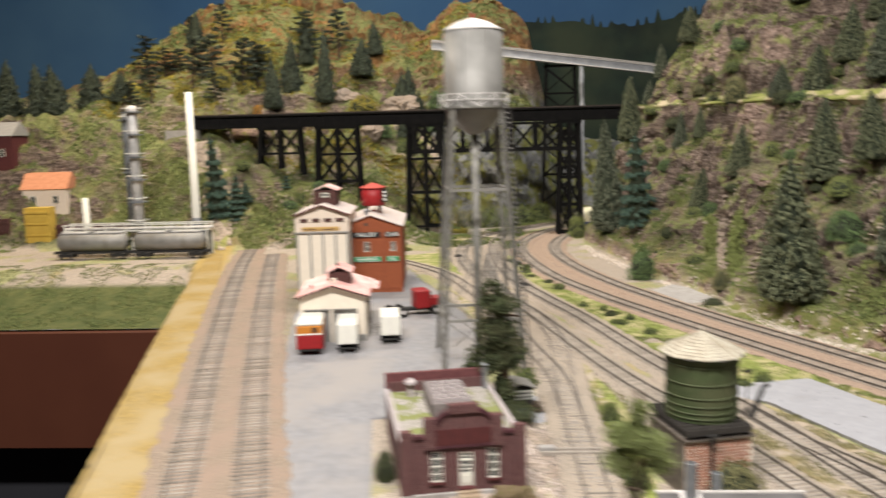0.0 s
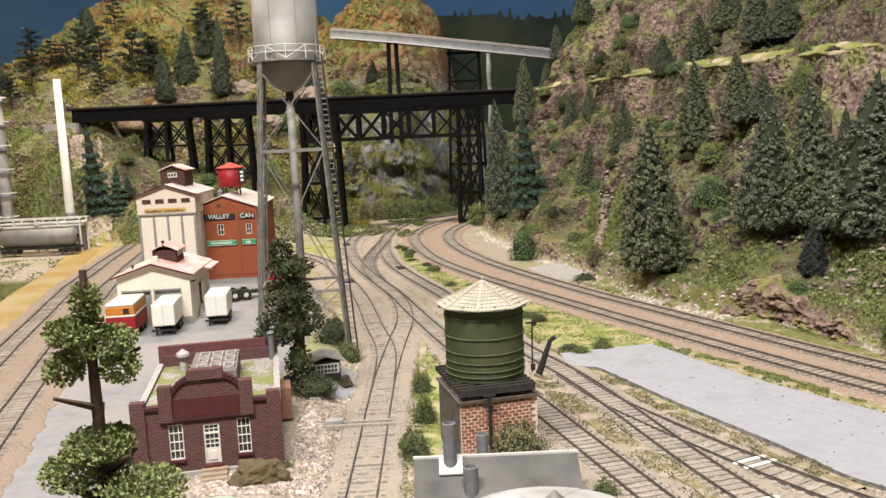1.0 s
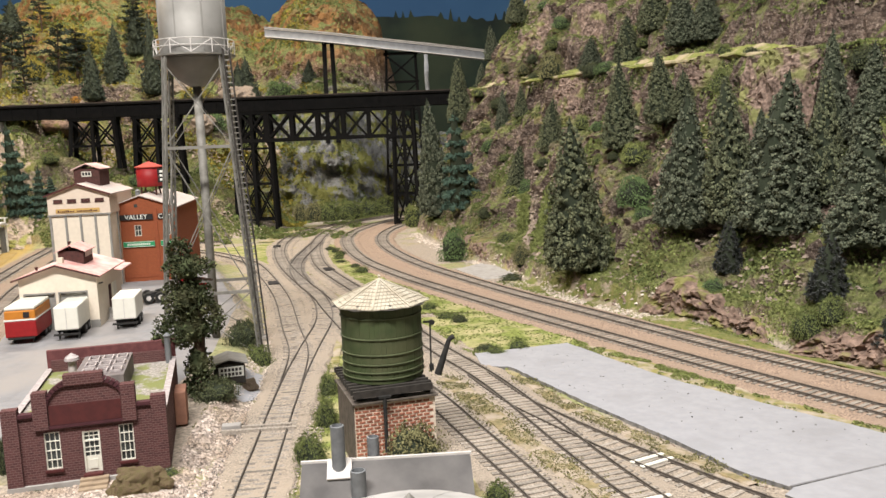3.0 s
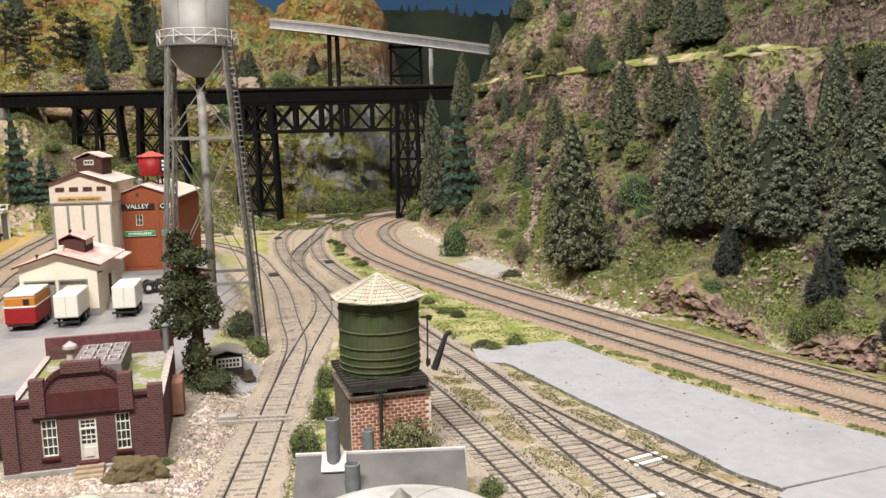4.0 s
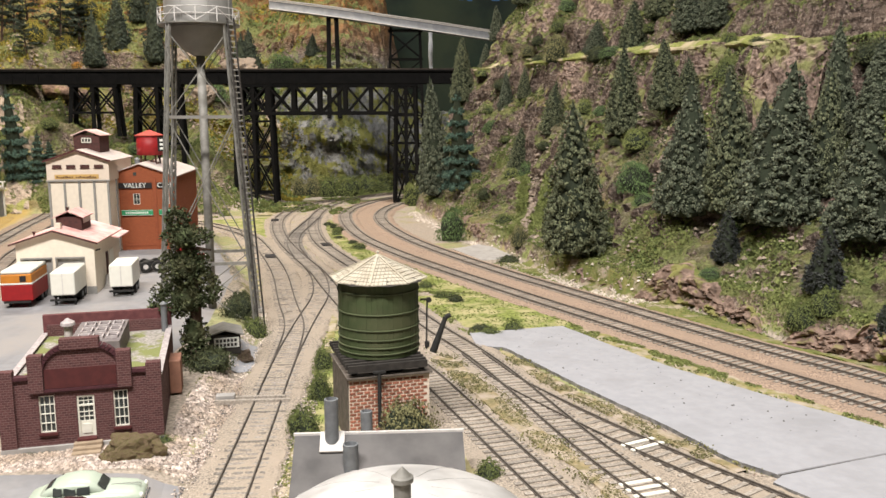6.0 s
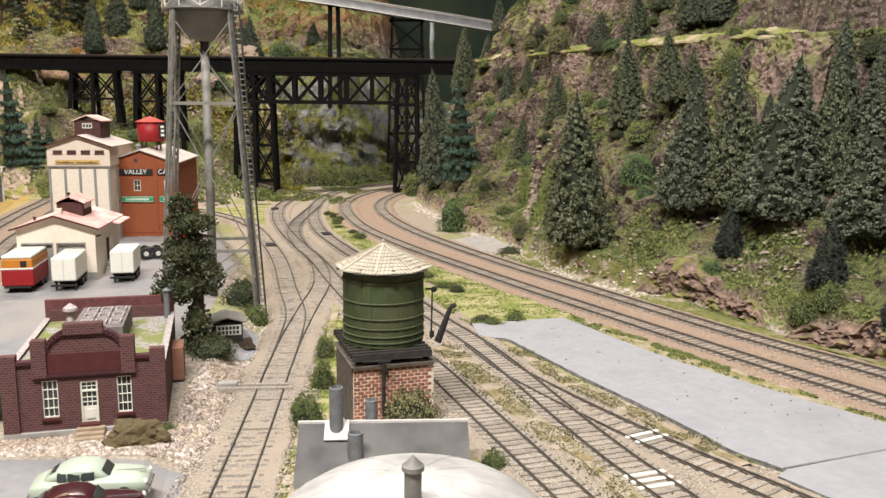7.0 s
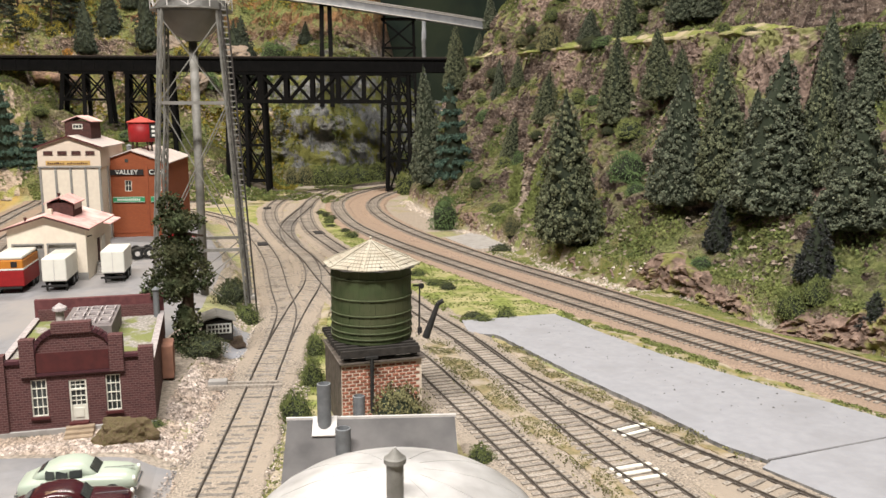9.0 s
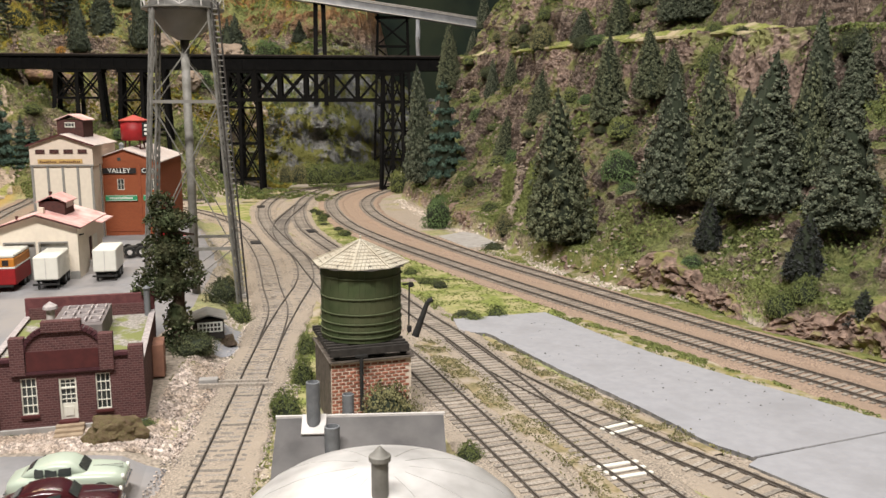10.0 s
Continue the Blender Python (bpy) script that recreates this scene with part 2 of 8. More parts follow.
M = {
    "land": land_material(),
    "ballast": material("ballast", (0.44, 0.37, 0.30), (0.145, 0.122, 0.10), 900, 0.95, 0.9, c3=(0.33, 0.275, 0.22), scale3=30, bump_scale=700),
    "ballast_brown": material("ballast_brown", (0.34, 0.268, 0.205), (0.15, 0.115, 0.088), 900, 0.95, 0.9, c3=(0.27, 0.20, 0.155), scale3=30, bump_scale=700),
    "ballast_main": material("ballast_main", (0.42, 0.31, 0.235), (0.17, 0.122, 0.093), 900, 0.95, 0.9, c3=(0.30, 0.222, 0.168), scale3=30, bump_scale=700),
    "tie": vary_by_object(material("tie", (0.28, 0.25, 0.222), (0.15, 0.132, 0.115), 600, 0.95, 0.4), 0.35),
    "tie_pale": vary_by_object(material("tie_pale", (0.345, 0.305, 0.262), (0.20, 0.172, 0.147), 600, 0.95, 0.4), 0.22),
    "rail": material("rail", (0.145, 0.125, 0.108), (0.085, 0.072, 0.062), 400, 0.6, metal=0.3),
    "street": material("street", (0.245, 0.240, 0.247), (0.205, 0.20, 0.208), 120, 0.9, 0.15, c3=(0.275, 0.255, 0.245), scale3=14),
    "slab": material("slab", (0.325, 0.324, 0.345), (0.295, 0.294, 0.314), 160, 0.85, 0.35, c3=(0.255, 0.252, 0.265), scale3=26, spread3=(0.5, 0.85), bump_scale=260),
    "seam_grey": material("seam_grey", (0.21, 0.205, 0.215), (0.155, 0.15, 0.158), 300, 0.9, 0.3),
    "slab_edge": material("slab_edge", (0.11, 0.11, 0.11), (0.26, 0.25, 0.24), 200, 0.95, 0.5),
    "grass_flock": material("grass_flock", (0.24, 0.27, 0.07), (0.13, 0.155, 0.04), 260, 1.0, 0.9, c3=(0.37, 0.33, 0.17), scale3=48, bump_scale=350),
    "dry_flock": material("dry_flock", (0.29, 0.225, 0.125), (0.165, 0.145, 0.07), 300, 1.0, 0.9, c3=(0.38, 0.315, 0.25), scale3=95, bump_scale=350),
    "yellow_flock": material("yellow_flock", (0.34, 0.235, 0.08), (0.24, 0.17, 0.062), 260, 1.0, 0.9, c3=(0.33, 0.255, 0.135), scale3=16, bump_scale=350),
    "verge": material("verge", (0.115, 0.135, 0.036), (0.20, 0.185, 0.068), 220, 1.0, 0.9, c3=(0.34, 0.28, 0.21), scale3=45, bump_scale=300, spread3=(0.54, 0.64)),
    "yellow_grass": material("yellow_grass", (0.27, 0.235, 0.085), (0.17, 0.16, 0.06), 260, 1.0, 0.9, c3=(0.38, 0.32, 0.25), scale3=85, bump_scale=350),
    "purple_brick": wall_brick("purple_brick", (0.112, 0.046, 0.044), (0.072, 0.030, 0.029), (0.16, 0.092, 0.088), 0.0030),
    "purple_trim": material("purple_trim", (0.075, 0.024, 0.03), (0.055, 0.018, 0.022), 500, 0.85, 0.3),
    "parapet_red": material("parapet_red", (0.15, 0.055, 0.055), (0.105, 0.038, 0.04), 260, 0.9, 0.3),
    "oxblood": material("oxblood", (0.085, 0.021, 0.020), (0.066, 0.017, 0.017), 300, 0.7),
    "roof_gravel": material("roof_gravel", (0.40, 0.37, 0.34), (0.20, 0.18, 0.155), 520, 0.95, 0.9, c3=(0.19, 0.205, 0.075), scale3=75, spread3=(0.47, 0.56)),
    "white_frame": material("white_frame", (0.72, 0.70, 0.62), (0.66, 0.64, 0.56), 300, 0.6),
    "dark_glass": material("dark_glass", (0.03, 0.035, 0.035), (0.06, 0.065, 0.06), 150, 0.12, spec=0.6),
    "cream": material("cream", (0.66, 0.56, 0.46), (0.62, 0.52, 0.43), 200, 0.8, 0.1),
    "cream_pale": material("cream_pale", (0.72, 0.64, 0.53), (0.67, 0.59, 0.49), 200, 0.8, 0.1),
    "grey_rib": material("grey_rib", (0.26, 0.25, 0.23), (0.21, 0.20, 0.19), 200, 0.8),
    "pink_roof": material("pink_roof", (0.58, 0.29, 0.265), (0.66, 0.40, 0.37), 120, 0.85, 0.2, c3=(0.72, 0.52, 0.49), scale3=30),
    "dark_wood": material("dark_wood", (0.085, 0.035, 0.03), (0.055, 0.025, 0.022), 300, 0.85),
    "red_brick": wall_brick("red_brick", (0.30, 0.085, 0.035), (0.26, 0.07, 0.03), (0.24, 0.075, 0.035), 0.003),
    "red_smooth": material("red_smooth", (0.27, 0.075, 0.032), (0.23, 0.062, 0.028), 250, 0.85),
    "white_roof": material("white_roof", (0.55, 0.48, 0.45), (0.46, 0.39, 0.36), 150, 0.8),
    "sign_black": material("sign_black", (0.018, 0.016, 0.016), (0.026, 0.022, 0.022), 200, 0.6),
    "sign_green": material("sign_green", (0.035, 0.27, 0.12), (0.03, 0.24, 0.10), 200, 0.6),
    "sign_pale": material("sign_pale", (0.75, 0.75, 0.70), (0.70, 0.70, 0.66), 200, 0.6),
    "sign_gold": material("sign_gold", (0.55, 0.36, 0.13), (0.48, 0.30, 0.10), 300, 0.7),
    "bright_red": material("bright_red", (0.30, 0.016, 0.018), (0.25, 0.014, 0.016), 200, 0.5),
    "roof_red": material("roof_red", (0.45, 0.07, 0.05), (0.38, 0.055, 0.04), 200, 0.7),
    "steel": material("steel", (0.25, 0.242, 0.228), (0.195, 0.188, 0.176), 60, 0.6, 0.1, metal=0.25, c3=(0.19, 0.17, 0.145), scale3=28, spread3=(0.5, 0.75)),
    "steel_leg": material("steel_leg", (0.25, 0.24, 0.22), (0.155, 0.147, 0.13), 150, 0.65, 0.2, metal=0.2),
    "tank_green": material("tank_green", (0.052, 0.072, 0.028), (0.04, 0.055, 0.022), 120, 0.7, 0.15, c3=(0.075, 0.082, 0.04), scale3=40),
    "tank_band": material("tank_band", (0.085, 0.10, 0.05), (0.06, 0.07, 0.035), 300, 0.6),
    "shingle": material("shingle", (0.42, 0.37, 0.29), (0.33, 0.29, 0.225), 350, 0.9, 0.4, c3=(0.47, 0.43, 0.35), scale3=60),
    "black_wood": material("black_wood", (0.045, 0.039, 0.035), (0.028, 0.025, 0.022), 300, 0.85, 0.3),
    "grey_timber": material("grey_timber", (0.16, 0.135, 0.115), (0.10, 0.083, 0.07), 220, 0.9, 0.4),
    "bridge_black": material("bridge_black", (0.009, 0.0085, 0.0085), (0.006, 0.006, 0.006), 90, 0.9, 0.2, spec=0.12),
    "bridge_rust": material("bridge_rust", (0.06, 0.045, 0.038), (0.035, 0.028, 0.025), 90, 0.85, 0.2),
    "bridge_grey": material("bridge_grey", (0.30, 0.31, 0.33), (0.22, 0.23, 0.25), 70, 0.7),
    "base_brick": vary_by_object(material("base_brick", (0.40, 0.165, 0.105), (0.27, 0.105, 0.07), 900, 0.9, 0.4), 0.28),
    "mortar": material("mortar", (0.78, 0.66, 0.55), (0.66, 0.55, 0.45), 600, 0.95, 0.3),
    "roof_grey": material("roof_grey", (0.105, 0.10, 0.10), (0.078, 0.074, 0.074), 60, 0.9, 0.2, c3=(0.14, 0.132, 0.13), scale3=40),
    "pale_trim": material("pale_trim", (0.60, 0.57, 0.55), (0.52, 0.49, 0.47), 200, 0.8),
    "pipe_grey": material("pipe_grey", (0.20, 0.21, 0.22), (0.15, 0.155, 0.165), 250, 0.6, metal=0.2),
    "silver": material("silver", (0.50, 0.485, 0.475), (0.38, 0.365, 0.355), 90, 0.45, 0.1, metal=0.25, c3=(0.62, 0.60, 0.59), scale3=35),
    "white_paint": material("white_paint", (0.72, 0.70, 0.63), (0.68, 0.66, 0.59), 150, 0.5),
    "orange_paint": material("orange_paint", (0.52, 0.20, 0.03), (0.46, 0.17, 0.025), 150, 0.5),
    "rubber": material("rubber", (0.018, 0.018, 0.018), (0.03, 0.028, 0.026), 300, 0.85),
    "chrome": material("chrome", (0.75, 0.75, 0.75), (0.65, 0.65, 0.65), 200, 0.2, metal=0.9),
    "mint": material("mint", (0.42, 0.475, 0.39), (0.395, 0.45, 0.37), 120, 0.3, spec=0.5),
    "maroon": material("maroon", (0.05, 0.010, 0.012), (0.04, 0.008, 0.010), 120, 0.22, spec=0.6),
    "bark": material("bark", (0.085, 0.055, 0.038), (0.05, 0.033, 0.024), 300, 0.95, 0.6),
    "conifer": material("conifer", (0.145, 0.158, 0.09), (0.058, 0.07, 0.042), 160, 0.95, island=0.6, c3=(0.215, 0.218, 0.125), scale3=70, spread3=(0.5, 0.7)),
    "conifer_grey": material("conifer_grey", (0.125, 0.14, 0.093), (0.05, 0.062, 0.045), 160, 0.95, island=0.6, c3=(0.185, 0.193, 0.125), scale3=70, spread3=(0.5, 0.7)),
    "twig": material("twig", (0.085, 0.088, 0.082), (0.05, 0.055, 0.052), 160, 0.95, island=0.5),
    "leaf_orange": material("leaf_orange", (0.36, 0.17, 0.03), (0.25, 0.13, 0.03), 160, 0.95, island=0.35),
    "conifer_blue": material("conifer_blue", (0.07, 0.12, 0.092), (0.042, 0.075, 0.058), 160, 0.95, island=0.5, c3=(0.09, 0.125, 0.085), scale3=60, spread3=(0.5, 0.7)),
    "conifer_dark": material("conifer_dark", (0.062, 0.076, 0.054), (0.036, 0.045, 0.032), 120, 0.95, island=0.4),
    # near-black green: the shade inside foliage, put into the colour
    "inner_shade": material("inner_shade", (0.032, 0.040, 0.024), (0.022, 0.028, 0.017), 120, 1.0),
    "leaf": material("leaf", (0.14, 0.175, 0.058), (0.085, 0.115, 0.038), 140, 0.9, island=0.4, c3=(0.14, 0.15, 0.05), scale3=60),
    "leaf_soft": material("leaf_soft", (0.24, 0.27, 0.11), (0.18, 0.21, 0.08), 140, 0.95, island=0.25),
    "leaf_dark": material("leaf_dark", (0.062, 0.078, 0.034), (0.038, 0.050, 0.022), 140, 0.9, island=0.45, c3=(0.085, 0.085, 0.04), scale3=90),
    "leaf_olive": material("leaf_olive", (0.22, 0.205, 0.095), (0.13, 0.125, 0.06), 160, 0.95, island=0.5),
    "leaf_bright": material("leaf_bright", (0.13, 0.19, 0.075), (0.085, 0.13, 0.05), 160, 0.95, island=0.35),
    "leaf_yellow": material("leaf_yellow", (0.26, 0.21, 0.035), (0.17, 0.15, 0.03), 160, 0.95, island=0.35),
    "ledge_moss": material("ledge_moss", (0.25, 0.26, 0.075), (0.14, 0.155, 0.045), 260, 1.0, 0.9, c3=(0.40, 0.33, 0.22), scale3=30, spread3=(0.5, 0.6), bump_scale=350),
    "moss": material("moss", (0.225, 0.25, 0.085), (0.14, 0.162, 0.055), 200, 1.0, island=0.35),
    "stone": material("stone", (0.33, 0.265, 0.21), (0.21, 0.165, 0.13), 200, 0.95, 0.4, island=0.3),
    "stone_pale": material("stone_pale", (0.56, 0.49, 0.42), (0.38, 0.32, 0.27), 300, 0.95, island=0.35),
    "pale_crag": material("pale_crag", (0.44, 0.36, 0.29), (0.20, 0.155, 0.12), 160, 0.95, 0.9, c3=(0.25, 0.25, 0.08), scale3=30, spread3=(0.52, 0.6), bump_scale=200, depth=0.003),
    "crag_rock": material("crag_rock", (0.33, 0.24, 0.195), (0.10, 0.07, 0.057), 230, 0.95, 0.9, c3=(0.21, 0.21, 0.085), scale3=34, spread3=(0.50, 0.58), bump_scale=240, depth=0.003),
    "weathered_frame": material("weathered_frame", (0.47, 0.42, 0.41), (0.30, 0.26, 0.26), 350, 0.9),
    "terracotta": material("terracotta", (0.50, 0.22, 0.12), (0.40, 0.17, 0.09), 150, 0.85, 0.2),
    "rust_box": material("rust_box", (0.30, 0.15, 0.10), (0.24, 0.12, 0.085), 200, 0.85, 0.2),
    "mossy_rock": material("mossy_rock", (0.31, 0.195, 0.145), (0.15, 0.092, 0.07), 160, 0.95, 0.8, c3=(0.17, 0.18, 0.05), scale3=70, spread3=(0.49, 0.56), depth=0.001),
    "stone_mixed": material("stone_mixed", (0.56, 0.48, 0.425), (0.30, 0.24, 0.205), 300, 0.95, island=0.5, c3=(0.34, 0.27, 0.215), scale3=40),
    "sandstone": material("sandstone", (0.36, 0.275, 0.19), (0.26, 0.195, 0.135), 200, 0.9, 0.3),
    "skylight_grey": material("skylight_grey", (0.20, 0.17, 0.165), (0.15, 0.13, 0.13), 200, 0.8),
    "stone_brown": material("stone_brown", (0.31, 0.215, 0.17), (0.105, 0.072, 0.056), 170, 0.95, 0.9, c3=(0.20, 0.19, 0.065), scale3=50, spread3=(0.55, 0.62), bump_scale=160, depth=0.003),
    "fascia": material("fascia", (0.085, 0.028, 0.016), (0.075, 0.024, 0.014), 8, 0.45, 0.05),
    "floor": material("floor", (0.025, 0.025, 0.03), (0.02, 0.02, 0.024), 10, 0.8),
    "room": material("room", (0.30, 0.285, 0.265), (0.28, 0.265, 0.245), 3, 0.9),
    "sky_paint": material("sky_paint", (0.034, 0.092, 0.19), (0.027, 0.075, 0.165), 2.5, 0.9, c3=(0.052, 0.118, 0.205), scale3=1.2),
    "far_hill": material("far_hill", (0.018, 0.030, 0.022), (0.012, 0.018, 0.016), 14, 1.0, c3=(0.03, 0.04, 0.025), scale3=5),
    "concrete": material("concrete", (0.37, 0.35, 0.33), (0.29, 0.27, 0.255), 120, 0.9, 0.2),
    "ochre_wall": material("ochre_wall", (0.50, 0.34, 0.06), (0.44, 0.29, 0.05), 60, 0.8),
    "water": material("water", (0.10, 0.075, 0.06), (0.30, 0.27, 0.25), 120, 0.25, 0.4),
    "train_blue": material("train_blue", (0.02, 0.04, 0.20), (0.018, 0.035, 0.17), 100, 0.35),
    "train_cream": material("train_cream", (0.74, 0.70, 0.50), (0.70, 0.66, 0.47), 100, 0.35),
}

# ---- building helpers ----


def mesh_from(bm, name, mat, shade=False):
    me = bpy.data.meshes.new(name)
    bm.normal_update()
    bm.to_mesh(me)
    bm.free()
    me.materials.append(mat)
    if shade:
        me.polygons.foreach_set("use_smooth", [True] * len(me.polygons))
    return me


def part(name, bm, mat, parent, label="", shade=False):
    ob = new(name, mesh_from(bm, name, mat, shade))
    ob.parent = parent
    if label:
        ob["label"] = label
    return ob


def thing(name, label, category, m, group=""):
    ob = tagged(new(name), label, category, group)
    ob.empty_display_size = 0.01
    ob.matrix_basis = m
    return ob


def box(x0, x1, y0, y1, z0, z1, bm=None, bevel=0.0):
    own = bm is None or bevel > 0
    b = bmesh.new() if own else bm
    vs = bmesh.ops.create_cube(b, size=1, matrix=Matrix.LocRotScale(((x0 + x1) / 2, (y0 + y1) / 2, (z0 + z1) / 2), None, (x1 - x0, y1 - y0, z1 - z0)))
    if bevel:
        bmesh.ops.bevel(b, geom=b.edges[:], offset=bevel, segments=2, affect="EDGES", profile=0.5)
    if own and bm is not None:
        me = bpy.data.meshes.new("tmp")
        b.to_mesh(me)
        b.free()
        bm.from_mesh(me)
        bpy.data.meshes.remove(me)
        return bm
    return b


def rod(p0, p1, r0, r1=None, seg=10, bm=None, caps=True):
    bm = bm or bmesh.new()
    p0, p1 = Vector(p0), Vector(p1)
    d = p1 - p0
    m = Matrix.Translation((p0 + p1) / 2) @ d.to_track_quat("Z", "Y").to_matrix().to_4x4()
    bmesh.ops.create_cone(bm, cap_ends=caps, segments=seg, radius1=r0, radius2=r0 if r1 is None else r1, depth=d.length, matrix=m)
    return bm


def beam(p0, p1, w, h, bm=None):
    """A bar of rectangular section between two points."""
    bm = bm or bmesh.new()
    p0, p1 = Vector(p0), Vector(p1)
    d = p1 - p0
    m = Matrix.Translation((p0 + p1) / 2) @ d.to_track_quat("Z", "Y").to_matrix().to_4x4() @ Matrix.Diagonal((w, h, d.length, 1))
    bmesh.ops.create_cube(bm, size=1, matrix=m)
    return bm


def extruded(outline, y0, y1, bm=None):
    """An outline in x and z, pushed through from y0 to y1."""
    bm = bm or bmesh.new()
    a = [bm.verts.new((x, y0, z)) for x, z in outline]
    b = [bm.verts.new((x, y1, z)) for x, z in outline]
    bm.faces.new(a)
    bm.faces.new(b[::-1])
    n = len(a)
    for i in range(n):
        bm.faces.new((a[i], b[i], b[(i + 1) % n], a[(i + 1) % n]))
    bmesh.ops.recalc_face_normals(bm, faces=bm.faces[:])
    return bm


def lathe(profile, seg=40, bm=None, centre=(0, 0)):
    """Radius and height pairs, turned round an upright axis."""
    bm = bm or bmesh.new()
    rings = []
    for r, z in profile:
        if r < 1e-6:
            rings.append([bm.verts.new((centre[0], centre[1], z))])
        else:
            rings.append([bm.verts.new((centre[0] + r * math.cos(2 * math.pi * k / seg), centre[1] + r * math.sin(2 * math.pi * k / seg), z)) for k in range(seg)])
    for a, b in zip(rings, rings[1:]):
        for k in range(seg):
            j = (k + 1) % seg
            q = [a[k % len(a)], a[j % len(a)], b[j % len(b)], b[k % len(b)]]
            q = [v for i, v in enumerate(q) if v not in q[:i]]
            if len(q) > 2:
                bm.faces.new(q)
    bmesh.ops.recalc_face_normals(bm, faces=bm.faces[:])
    return bm


def words(text, size, mat, parent, m, name="lettering", thick=0.0002):
    cu = bpy.data.curves.new(name, "FONT")
    cu.body, cu.size, cu.extrude, cu.align_x, cu.align_y = text, size, thick, "CENTER", "CENTER"
    tmp = bpy.data.objects.new(name, cu)
    scene.collection.objects.link(tmp)
    bpy.context.view_layer.update()
    me = bpy.data.meshes.new_from_object(tmp.evaluated_get(bpy.context.evaluated_depsgraph_get()))
    bpy.data.objects.remove(tmp)
    me.materials.clear()
    me.materials.append(mat)
    ob = new(name, me)
    ob.parent = parent
    ob.matrix_basis = m
    return ob


def raw_mesh(name, verts, faces, mat):
    me = bpy.data.meshes.new(name)
    me.from_pydata(verts, [], faces)
    me.materials.append(mat)
    return me


def ground_z(x, y):
    return float(terrain(np.array([x], float), np.array([y], float))[0])


# ---- terrain ----
def smooth(a, b, v):
    t = np.clip((v - a) / (b - a), 0, 1)
    return t * t * (3 - 2 * t)


def lattice(ix, iy, seed):
    h = (ix.astype(np.int64) * 374761393 + iy.astype(np.int64) * 668265263 + seed * 974711) & 0x7FFFFFFF
    h = ((h ^ (h >> 13)) * 1274126177) & 0x7FFFFFFF
    return ((h ^ (h >> 16)) & 0xFFFF) / 65535.0


def value_noise(x, y, size, seed=0):
    u, v = x / size + 100, y / size + 100
    i, j = np.floor(u), np.floor(v)
    a, b = smooth(0, 1, u - i), smooth(0, 1, v - j)
    low = lattice(i, j, seed) * (1 - a) + lattice(i + 1, j, seed) * a
    high = lattice(i, j + 1, seed) * (1 - a) + lattice(i + 1, j + 1, seed) * a
    return (low * (1 - b) + high * b) * 2 - 1


FOOT_Y = (0.2, 0.6, 0.84, 0.93, 1.0, 1.06, 1.12, 1.18, 1.3, 1.5, 1.75, 1.94, 2.06, 2.2, 2.4)
FOOT_X = (1.1, 0.82, 0.69, 0.634, 0.620, 0.590, 0.550, 0.522, 0.485, 0.44, 0.39, 0.365, 0.38, 0.5, 0.58)


def edge_x(y):
    return -0.102 - 0.25 * (y - 0.715)


